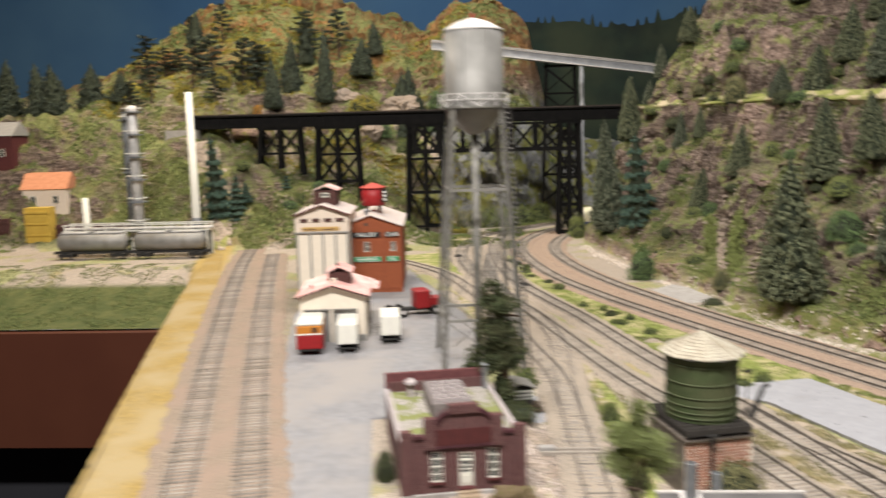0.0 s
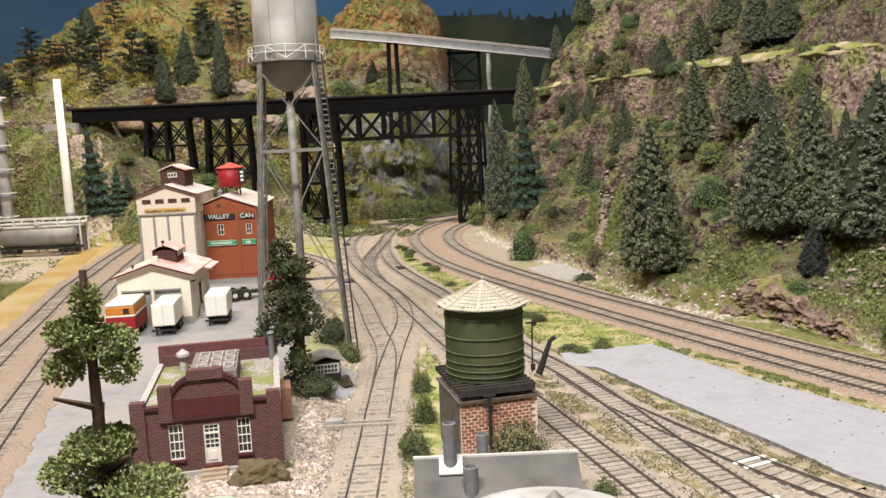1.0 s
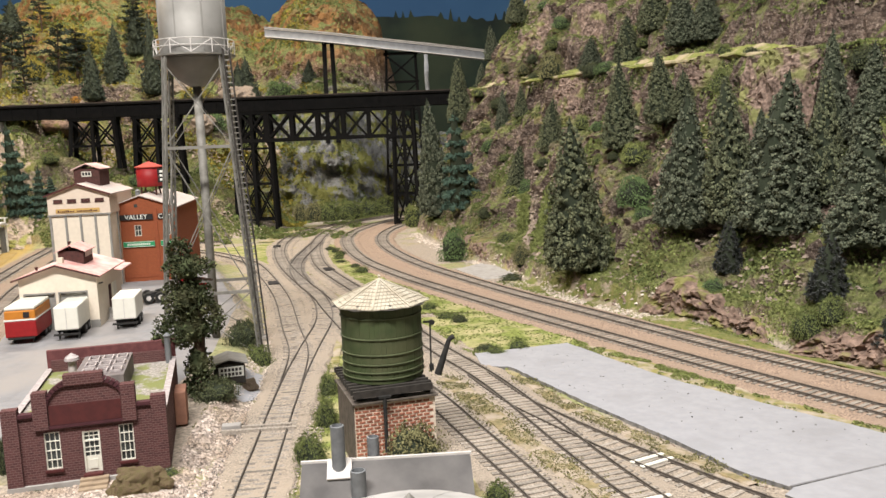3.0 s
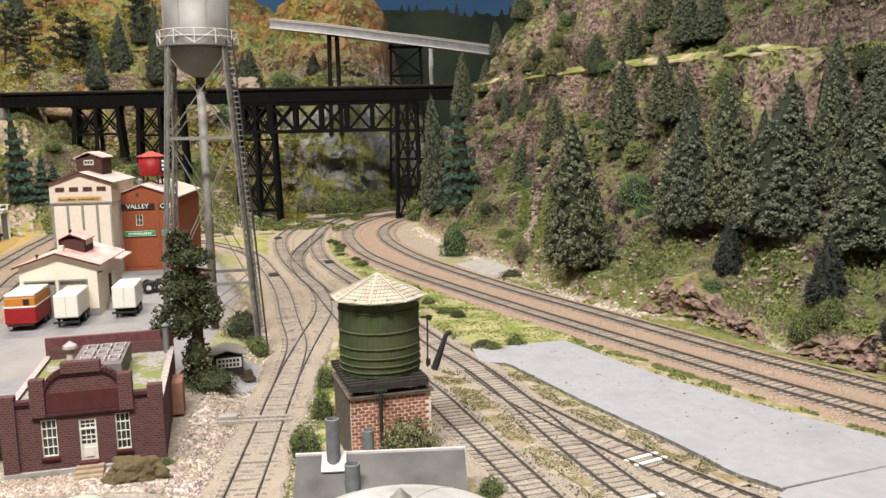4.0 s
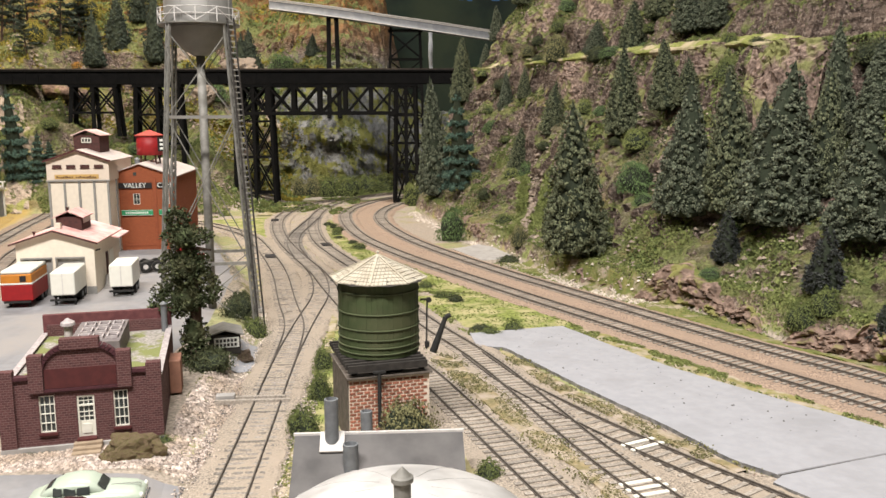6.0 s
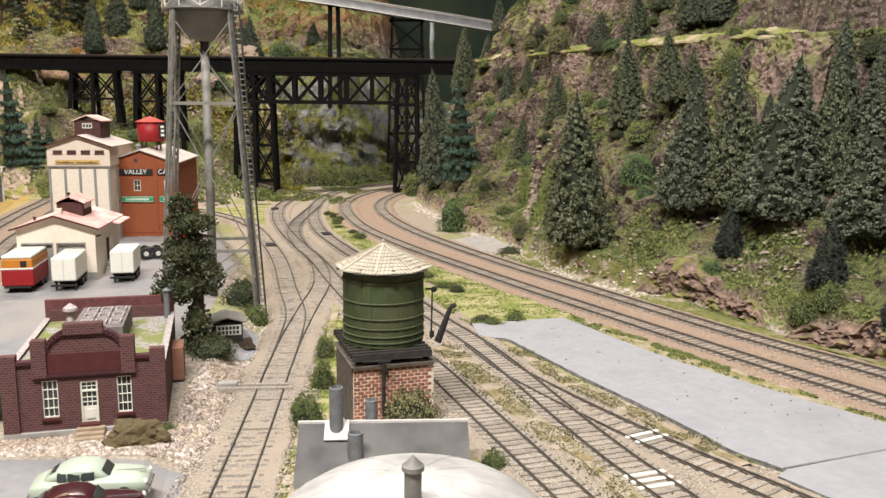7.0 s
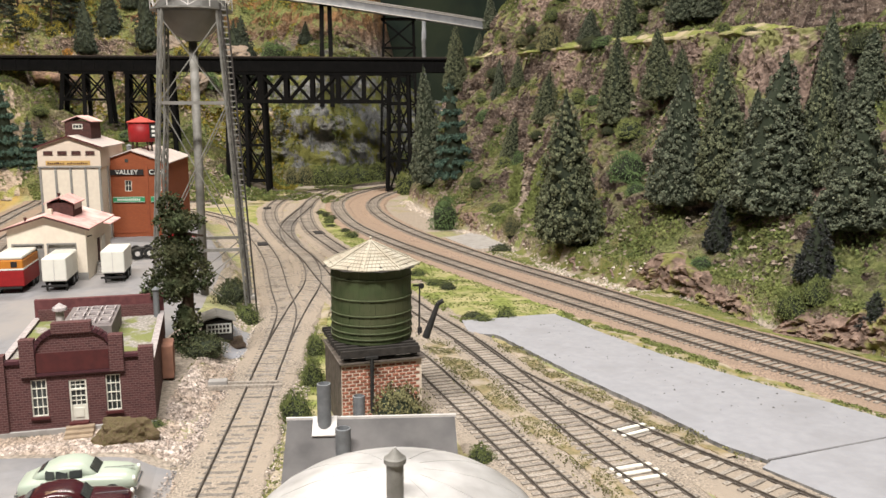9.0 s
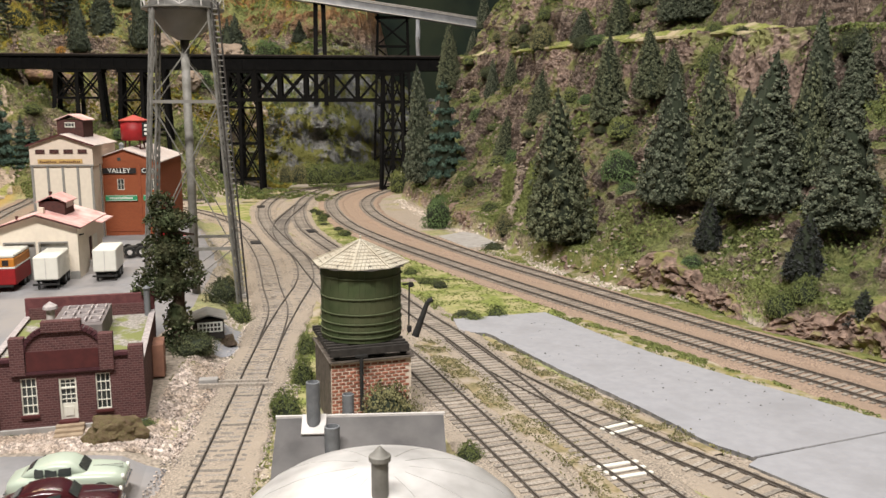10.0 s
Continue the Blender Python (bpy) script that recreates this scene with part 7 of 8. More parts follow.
def tuft_cloud(points, size, rnd, narrow=0.8, loose=0.45):
    """Small leaf cards lying on the rounded tufts, each facing outwards with some scatter."""
    verts, faces = [], []
    for p, out in points:
        s = size * rnd.uniform(0.6, 1.35)
        nrm = Vector((out[0] + rnd.gauss(0, loose), out[1] + rnd.gauss(0, loose), out[2] + rnd.gauss(0, loose))).normalized()
        d = nrm.cross(Vector((rnd.uniform(-1, 1), rnd.uniform(-1, 1), rnd.uniform(-1, 1)))).normalized()
        side = nrm.cross(d)
        dip = nrm * s * 0.25
        q = Vector(p)
        n = len(verts)
        verts += [tuple(q - d * s * 0.6), tuple(q + side * s * narrow * 0.6 - dip), tuple(q + d * s * 0.6), tuple(q - side * s * narrow * 0.6 - dip)]
        faces += [(n, n + 1, n + 2), (n, n + 2, n + 3)]
    return verts, faces


def conifer_template(seed, mat, clumps=640, per=19, ragged=0.3, leaf=0.0165, layers=0, narrow=0.75, full=0.8):
    """A unit conifer: one high, crown radius about 0.25 at the foot, built of many small tufts."""
    rnd = random.Random(seed)
    pts = []
    for k in range(clumps):
        u = 1 - math.sqrt(1 - (k + rnd.random()) / clumps)
        a = k * 2.39996 + rnd.uniform(-0.5, 0.5)
        droop = 0.0
        if layers:
            q = u * layers
            droop = rnd.random() ** 0.7
            u = (math.floor(q) + 0.35 * (q - math.floor(q))) / layers
        lump = 1 + ragged * noise.noise((2.4 * math.cos(a), 2.4 * math.sin(a), u * 6 + seed * 7))
        r = 0.235 * (1 - u) ** full * min(1.0, 0.80 + 1.6 * u) * lump * rnd.uniform(0.84, 1.04) + 0.004
        if layers:
            r *= 0.45 + 0.60 * droop
        z = 0.07 + 0.90 * u - 0.045 * droop * (1 - u)
        size = (0.016 + 0.013 * (1 - u)) * rnd.uniform(0.7, 1.3)
        ca, sa = math.cos(a), math.sin(a)
        for j in range(per):
            v = Vector((rnd.gauss(0, 1) + 0.55 * ca, rnd.gauss(0, 1) + 0.55 * sa, rnd.gauss(0, 1) + 0.35)).normalized()
            d = size * rnd.uniform(0.8, 1.05)
            pts.append(((r * ca + v.x * d, r * sa + v.y * d, z + v.z * d * 0.75), (v.x + 0.15 * ca, v.y + 0.15 * sa, v.z)))
    v, f = tuft_cloud(pts, leaf, rnd, narrow) if narrow > 0.3 else leaf_cloud(pts, leaf, rnd, 0.2, narrow)
    crown = raw_mesh("crown", v, f, mat)
    # solid core whose dark colour stands for shade between the tufts
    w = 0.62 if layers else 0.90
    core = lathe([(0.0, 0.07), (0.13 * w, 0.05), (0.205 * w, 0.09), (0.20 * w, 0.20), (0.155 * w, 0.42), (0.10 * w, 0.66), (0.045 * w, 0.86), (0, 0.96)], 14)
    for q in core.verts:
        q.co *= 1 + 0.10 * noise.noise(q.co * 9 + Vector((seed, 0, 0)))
    inner = mesh_from(core, "inner_crown", M["inner_shade"])
    trunk = mesh_from(rod((0, 0, -0.08), (0, 0, 0.55), 0.022, 0.008, seg=7), "trunk", M["bark"])
    return trunk, inner, crown


CONIFERS = [
    conifer_template(1, M["conifer"]),
    conifer_template(2, M["conifer_grey"], ragged=0.4),
    conifer_template(3, M["conifer_blue"], clumps=520, per=18, layers=8, leaf=0.018),
    conifer_template(4, M["conifer_dark"], clumps=330, per=16, ragged=0.5, leaf=0.022),
    conifer_template(5, M["twig"], clumps=200, per=22, ragged=0.35, leaf=0.034, narrow=0.10),
    conifer_template(6, M["conifer"], ragged=0.45, full=0.68),
]


def open_pine_template(seed):
    """A tall pine with bare trunk and loose clumps on short limbs."""
    rnd = random.Random(seed)
    trunk = rod((0, 0, -0.08), (0.01, 0, 0.97), 0.020, 0.004, seg=7)
    pts = []
    for k in range(17):
        u = 0.30 + 0.68 * k / 17
        a = k * 2.4 + rnd.uniform(-0.4, 0.4)
        L = (0.19 * (1 - u) + 0.06) * rnd.uniform(0.7, 1.2)
        tip = (L * math.cos(a), L * math.sin(a), u + 0.02)
        rod((0, 0, u), tip, 0.006, 0.002, seg=5, bm=trunk)
        for j in range(60):
            t = rnd.uniform(0.35, 1.15)
            pts.append(((tip[0] * t + rnd.gauss(0, 0.025), tip[1] * t + rnd.gauss(0, 0.025), u + 0.02 * t + rnd.gauss(0, 0.014)), (math.cos(a), math.sin(a), 0.2)))
    v, f = leaf_cloud(pts, 0.026, rnd)
    return mesh_from(trunk, "trunk", M["bark"]), raw_mesh("crown", v, f, M["conifer_dark"])


PINES = [open_pine_template(11), open_pine_template(12)]


def plant(meshes, names, kind, label, category, x, y, h, r, group, unit_r, lean=4, sink=0.004):
    root = thing(kind, label, category, Matrix.Identity(4), group)
    rnd = random.Random(int(x * 7919 + y * 104729))
    k = r / unit_r
    m = Matrix.LocRotScale((x, y, ground_z(x, y) - sink), Euler((radians(rnd.uniform(-lean, lean)), radians(rnd.uniform(-lean, lean)), rnd.uniform(0, 6.28))), (k, k, h))
    root.matrix_basis = m
    for me, n in zip(meshes, names):
        ob = new(n, me)
        ob.parent = root
    return root


def conifer(x, y, h, r, which=None, group="hillside conifers"):
    k = which if which is not None else (0, 1, 5, 0, 1)[int(abs(x * 1000 + y * 3000)) % 5]
    label = ("dense olive green bottle-brush conifer on the slope", "dense grey-green conifer with pale tips on the slope", "blue-green layered spruce on the slope", "dark sparse conifer on the far hillside", "small leafless grey conifer of tangled twigs", "full olive green conifer with uneven sides")[k]
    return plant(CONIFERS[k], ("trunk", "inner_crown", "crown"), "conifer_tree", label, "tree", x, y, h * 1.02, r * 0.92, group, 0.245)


SLOPE_A = ((0.523, 1.777, 0.076, 0.017), (0.553, 1.759, 0.060, 0.015), (0.566, 1.567, 0.088, 0.023), (0.526, 1.644, 0.086, 0.025), (0.528, 1.213, 0.176, 0.042), (0.623, 1.375, 0.120, 0.029), (0.655, 1.301, 0.092, 0.025), (0.671, 1.272, 0.060, 0.019), (0.661, 1.104, 0.157, 0.032), (0.706, 1.14, 0.073, 0.018), (0.677, 1.048, 0.158, 0.045), (0.722, 1.045, 0.128, 0.024), (0.754, 1.089, 0.112, 0.021), (0.716, 0.965, 0.124, 0.036), (0.774, 1.06, 0.100, 0.025))
SLOPE_B = ((0.700, 1.611, 0.112, 0.034), (0.719, 1.543, 0.098, 0.028), (0.737, 1.463, 0.098, 0.027), (0.760, 1.437, 0.085, 0.026), (0.638, 1.602, 0.057, 0.022), (0.585, 1.996, 0.078, 0.026), (0.540, 2.03, 0.075, 0.020), (0.515, 2.05, 0.06, 0.016), (0.404, 1.83, 0.225, 0.038), (0.460, 1.95, 0.138, 0.029), (0.86, 1.42, 0.10, 0.03), (0.90, 1.28, 0.11, 0.03), (0.80, 1.62, 0.09, 0.028), (0.74, 1.80, 0.08, 0.026), (0.93, 1.12, 0.11, 0.03))
for row in SLOPE_A + SLOPE_B:
    conifer(*row)
conifer(0.623, 1.142, 0.148, 0.034, 1)
conifer(0.440, 1.727, 0.178, 0.042, 2)
for row in ((0.640, 1.064, 0.056, 0.016), (0.671, 0.940, 0.060, 0.019), (0.681, 0.868, 0.032, 0.013)):
    conifer(*row, 4, "bare twig conifers")
for row in ((-0.391, 1.940, 0.185, 0.037), (-0.353, 1.938, 0.105, 0.028), (-0.340, 1.962, 0.046, 0.020), (-0.272, 2.032, 0.067, 0.023)):
    conifer(*row, 2, "conifers below the bridge")
FAR = ((-0.332, 2.39, 0.150, 0.036), (-0.358, 2.298, 0.135, 0.030), (-0.240, 2.376, 0.200, 0.030), (-0.320, 2.526, 0.13, 0.027), (-0.058, 2.469, 0.135, 0.036), (-0.036, 2.483, 0.11, 0.032), (-0.010, 2.43, 0.09, 0.034), (-0.045, 2.40, 0.08, 0.030), (-0.88, 2.239, 0.132, 0.046), (-0.80, 2.26, 0.118, 0.044), (-0.95, 2.30, 0.153, 0.043), (-0.714, 2.234, 0.078, 0.033), (-0.167, 2.511, 0.108, 0.039), (-1.05, 2.32, 0.15, 0.045), (-1.12, 2.25, 0.14, 0.045), (0.121, 2.50, 0.06, 0.022), (-0.62, 2.52, 0.10, 0.03), (-0.14, 2.62, 0.10, 0.03))
for row in FAR:
    conifer(*row, 3, "far hillside trees")
FAR_PINES = ((-0.548, 2.265, 0.138, 0.029), (-0.518, 2.348, 0.13, 0.033), (-0.54, 2.316, 0.104, 0.026), (-0.44, 2.318, 0.152, 0.035), (-0.417, 2.379, 0.135, 0.038), (-0.624, 2.412, 0.087, 0.028), (-0.629, 2.212, 0.105, 0.029), (-0.664, 2.181, 0.079, 0.025), (-0.658, 2.391, 0.086, 0.028), (-0.332, 2.578, 0.092, 0.032), (-0.666, 2.622, 0.079, 0.026), (-0.538, 2.504, 0.104, 0.024), (-0.713, 2.398, 0.105, 0.036), (-0.472, 2.217, 0.09, 0.022), (-0.316, 2.536, 0.124, 0.032), (-0.239, 2.588, 0.141, 0.033))
for k, (x, y, h, r) in enumerate(FAR_PINES):
    plant(PINES[k % 2], ("trunk", "crown"), "pine_tree", "thin dark pine with a bare trunk on the far hill", "tree", x, y, h, r * 1.3, "far hillside trees", 0.22)


def bush_template(seed, mat, count=2600, leaf=0.062):
    rnd = random.Random(seed)
    pts = []
    for k in range(count):
        a, u = rnd.uniform(0, 2 * math.pi), rnd.random()
        r = math.sqrt(1 - (u - 0.25) ** 2 / 0.6) if abs(u - 0.25) < 0.77 else 0.2
        lump = 1 + 0.35 * noise.noise((2 * math.cos(a), 2 * math.sin(a), 3 * u + seed))
        r *= lump * rnd.uniform(0.55, 1.0)
        pts.append(((r * math.cos(a), r * math.sin(a), u * lump), (math.cos(a), math.sin(a), 0.5)))
    v, f = tuft_cloud(pts, leaf * 1.1, rnd, 0.7, 0.6)
    # solid core coloured dark for the shade behind the leaves
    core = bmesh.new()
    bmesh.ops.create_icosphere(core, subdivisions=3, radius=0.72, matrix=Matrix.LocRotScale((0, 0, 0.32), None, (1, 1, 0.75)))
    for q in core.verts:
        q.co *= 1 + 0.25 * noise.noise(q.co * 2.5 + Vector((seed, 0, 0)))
    return raw_mesh("leaves", v, f, mat), mesh_from(core, "inner_leaves", M["inner_shade"])


BUSHES = {k: bush_template(n, M[k]) for n, k in enumerate(("leaf", "leaf_dark", "leaf_bright", "leaf_yellow", "moss", "leaf_olive", "leaf_orange"))}


def bush(x, y, h, r, kind, label, group="bushes"):
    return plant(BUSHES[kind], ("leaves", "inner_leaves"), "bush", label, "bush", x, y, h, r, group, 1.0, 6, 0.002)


for x, y, h, r, k in ((0.408, 1.520, 0.046, 0.022, "leaf_bright"), (0.610, 1.262, 0.034, 0.026, "leaf_bright"), (0.536, 1.608, 0.025, 0.016, "leaf_bright"), (0.594, 1.699, 0.042, 0.022, "leaf_olive"), (0.574, 1.859, 0.018, 0.015, "leaf_olive"), (0.550, 1.911, 0.017, 0.013, "leaf_olive"), (0.626, 1.322, 0.024, 0.020, "moss"), (0.466, 1.323, 0.010, 0.016, "leaf_dark"), (0.363, 2.030, 0.046, 0.022, "moss"), (0.701, 1.24, 0.024, 0.014, "leaf"), (0.483, 1.345, 0.026, 0.013, "leaf_olive"), (0.660, 0.915, 0.020, 0.013, "leaf"), (0.646, 0.922, 0.02, 0.015, "leaf")):
    bush(x, y, h, r, k, "round green foam bush on the rocky slope", "slope bushes")
for x, y, r in ((0.135, 2.255, 0.024), (0.17, 2.262, 0.032), (0.215, 2.272, 0.036), (0.26, 2.33, 0.034), (0.30, 2.375, 0.035), (0.105, 2.252, 0.018)):
    bush(x, y, 0.044, r, "leaf_olive" if x < 0.16 else "leaf", "dark green brush at the gorge wall", "gorge bushes")
for x, y, h, r in ((0.2690, 0.752, 0.017, 0.0105), (0.2735, 0.815, 0.018, 0.0085), (0.2700, 0.882, 0.016, 0.0085), (0.262, 0.765, 0.009, 0.006)):
    bush(x, y, h, r, "leaf", "clump of green foam weeds beside the tank house", "yard weeds")
bush(0.328, 0.735, 0.026, 0.0185, "leaf_olive", "dry olive bush against the brick pump house", "yard weeds")
bush(0.368, 0.688, 0.010, 0.008, "leaf", "low green weed by the shed roof", "yard weeds")
bush(0.193, 0.862, 0.014, 0.017, "leaf_dark", "dark leafy undergrowth by the vine tree", "yard weeds")
bush(0.205, 0.975, 0.016, 0.012, "leaf", "leafy undergrowth at the tower foot", "yard weeds")
bush(0.187, 1.0, 0.022, 0.015, "leaf_dark", "leafy undergrowth at the tower foot", "yard weeds")
bush(0.192, 0.717, 0.004, 0.007, "leaf_bright", "low green weeds at the boulder foot", "yard weeds")
bush(0.180, 0.712, 0.003, 0.008, "leaf", "low green weeds at the boulder foot", "yard weeds")
bush(0.139, 0.7275, 0.0035, 0.0075, "leaf_dark", "low hedge against the depot plinth", "yard weeds")
bush(0.128, 0.7255, 0.0035, 0.0075, "leaf_dark", "low hedge against the depot plinth", "yard weeds")
bush(0.101, 0.752, 0.022, 0.008, "leaf_dark", "dark shrub against the depot side", "yard weeds")
bush(0.194, 0.733, 0.005, 0.006, "leaf", "low green shrub by the depot corner", "yard weeds")
rnd_b = random.Random(31)
for k in range(26):
    t = rnd_b.random()
    y = 0.96 + 0.75 * t
    xm = np.interp(y, (0.96, 1.13, 1.28, 1.45, 1.62, 1.75), (0.42, 0.375, 0.315, 0.264, 0.229, 0.211)) + rnd_b.uniform(-0.02, 0.02) * (1 - 0.6 * t)
    bush(float(xm), y, rnd_b.uniform(0.005, 0.011), rnd_b.uniform(0.006, 0.012), rnd_b.choice(("leaf", "leaf", "leaf_dark")), "small green weed tuft between the tracks", "track weeds")
for x, y, h, r, k in ((-0.484, 2.288, 0.046, 0.028, "leaf_yellow"), (-0.431, 2.326, 0.042, 0.027, "leaf_yellow"), (-0.394, 2.29, 0.023, 0.017, "leaf_orange"), (-0.36, 2.02, 0.02, 0.022, "leaf"), (-0.30, 2.0, 0.018, 0.02, "leaf"), (-0.25, 1.97, 0.016, 0.02, "leaf_bright"), (-0.16, 1.98, 0.02, 0.022, "leaf"), (-0.12, 2.02, 0.02, 0.018, "leaf"), (0.03, 2.40, 0.02, 0.026, "leaf_bright"), (0.07, 2.42, 0.02, 0.024, "leaf_bright"), (0.10, 2.44, 0.02, 0.022, "moss"), (0.14, 2.45, 0.018, 0.02, "leaf_yellow"), (-0.58, 2.3, 0.04, 0.03, "leaf_yellow"), (-0.15, 2.4, 0.05, 0.045, "leaf_yellow"), (-0.10, 2.36, 0.04, 0.03, "leaf_bright"), (-0.03, 2.35, 0.04, 0.035, "leaf"), (-0.20, 2.04, 0.02, 0.02, "leaf_bright"), (-0.23, 2.0, 0.02, 0.02, "leaf"), (-0.10, 2.05, 0.02, 0.02, "leaf_bright"), (-0.42, 2.44, 0.05, 0.04, "leaf_yellow"), (0.05, 2.45, 0.05, 0.04, "leaf_bright"), (-0.27, 2.3, 0.03, 0.03, "leaf_yellow")):
    bush(x, y, h, r, k, "autumn coloured foam bush on the far hill", "far hill bushes")


def vine_tree():
    x, y = 0.1815, 0.868
    d = thing("vine_tree", "dead trunk overgrown with dark green vines", "tree", pose(x, y, ground_z(x, y) - 0.002))
    rnd = random.Random(8)
    trunk = rod((0, 0, 0), (0.002, 0, 0.05), 0.0045, 0.0038, seg=9)
    rod((0.002, 0, 0.05), (-0.004, 0.002, 0.105), 0.0038, 0.0015, seg=9, bm=trunk)
    rod((0.002, 0, 0.045), (-0.018, 0.0, 0.038), 0.0016, 0.0008, seg=6, bm=trunk)
    rod((0.0, 0, 0.085), (0.014, 0.0, 0.083), 0.0014, 0.0007, seg=6, bm=trunk)
    part("trunk", trunk, M["bark"], d)
    core = bmesh.new()
    for cx, cz, rx, rz in ((-0.003, 0.092, 0.011, 0.010), (-0.004, 0.072, 0.012, 0.012), (-0.004, 0.050, 0.013, 0.013), (0.0, 0.025, 0.008, 0.016)):
        bmesh.ops.create_icosphere(core, subdivisions=3, radius=1, matrix=Matrix.LocRotScale((cx, 0, cz), None, (rx * 0.8, rx * 0.8, rz * 0.8)))
    part("inner_leaves", core, M["leaf_dark"], d)
    pts = []
    for cx, cz, rx, rz, n in ((-0.008, 0.104, 0.009, 0.009, 500), (-0.002, 0.093, 0.017, 0.007, 700), (-0.004, 0.072, 0.017, 0.014, 1300), (-0.010, 0.050, 0.019, 0.013, 1400), (0.006, 0.056, 0.014, 0.012, 800), (0.000, 0.022, 0.010, 0.014, 600), (-0.025, 0.040, 0.007, 0.006, 300), (0.004, 0.008, 0.018, 0.006, 600)):
        for k in range(n):
            v = Vector((rnd.gauss(0, 1), rnd.gauss(0, 1), rnd.gauss(0, 1))).normalized() * rnd.uniform(0.55, 1.08)
            pts.append(((cx + v.x * rx, v.y * rx, cz + v.z * rz), tuple(v)))
    vv, ff = leaf_cloud(pts, 0.0019, rnd, 0.1)
    ob = new("vine_leaves", raw_mesh("vine_leaves", vv, ff, M["leaf_dark"]))
    ob.parent = d
    return d


vine_tree()


def near_tree():
    x, y = 0.2150, 0.4520
    d = thing("leafy_tree", "small leafy tree with two loose foam clumps", "tree", pose(x, y, ground_z(x, y)))
    rnd = random.Random(21)
    trunk = rod((0, 0, -0.003), (0.0005, 0, 0.10), 0.0024, 0.0019, seg=9)
    rod((0.0005, 0, 0.10), (0.0, 0.0, 0.164), 0.0019, 0.0008, seg=8, bm=trunk)
    rod((0.0, 0, 0.118), (0.007, 0.002, 0.124), 0.0010, 0.0005, seg=6, bm=trunk)
    for k in range(9):
        a = k * 2.4
        rod((0, 0, 0.085 + 0.007 * k), (0.010 * math.cos(a), 0.010 * math.sin(a), 0.09 + 0.007 * k), 0.0009, 0.0004, seg=5, bm=trunk)
    part("trunk", trunk, M["bark"], d)
    pts = []
    for cx, cy, cz, rx, rz, n in ((0.0, 0, 0.157, 0.0035, 0.005, 300), (-0.003, 0, 0.151, 0.0065, 0.0035, 600), (0.002, 0.002, 0.148, 0.0075, 0.0035, 600), (-0.006, 0, 0.143, 0.0045, 0.004, 300), (0.006, 0, 0.143, 0.0045, 0.004, 260), (0.000, 0, 0.126, 0.008, 0.004, 900), (-0.006, 0.003, 0.119, 0.009, 0.005, 900), (0.009, -0.002, 0.116, 0.010, 0.005, 900), (0.0, 0, 0.107, 0.013, 0.007, 1400), (-0.004, 0, 0.094, 0.012, 0.008, 1000)):
        for k in range(n * 2):
            v = Vector((rnd.gauss(0, 1), rnd.gauss(0, 1), rnd.gauss(0, 1))).normalized() * rnd.uniform(0.45, 1.0)
            pts.append(((cx + v.x * rx, cy + v.y * rx, cz + v.z * rz), tuple(v)))
    vv, ff = leaf_cloud(pts, 0.00085, rnd, 0.2)
    ob = new("crown", raw_mesh("crown", vv, ff, M["leaf_soft"]))
    ob.parent = d
    return d


near_tree()


# ---- rocks and ground cover ----
def rock_mesh(seed, mat, size=1.0):
    bm = bmesh.new()
    bmesh.ops.create_icosphere(bm, subdivisions=4, radius=size)
    for v in bm.verts:
        n = v.co.normalized()
        v.co *= 1 + 0.35 * noise.noise(n * 1.6 + Vector((seed, 0, 0))) + 0.18 * noise.noise(n * 4.5 + Vector((0, seed, 0))) + 0.07 * noise.noise(n * 13 + Vector((0, 0, seed)))
        v.co.z *= 0.6
    return mesh_from(bm, "rock", mat)


def boulder(x, y, sx, sy, sz, seed, mat="stone_brown", label="brown mossy boulder", turn=None):
    ob = tagged(new("boulder", rock_mesh(seed, M[mat])), label, "rock", "boulders")
    ob.matrix_basis = Matrix.LocRotScale((x, y, ground_z(x, y) + sz * 0.15), Euler((0, 0, seed if turn is None else turn)), (sx, sy, sz))
    return ob


boulder(0.1845, 0.7130, 0.0142, 0.0070, 0.0180, 2.0, "mossy_rock", label="brown mossy boulder beside the depot steps", turn=0.25)


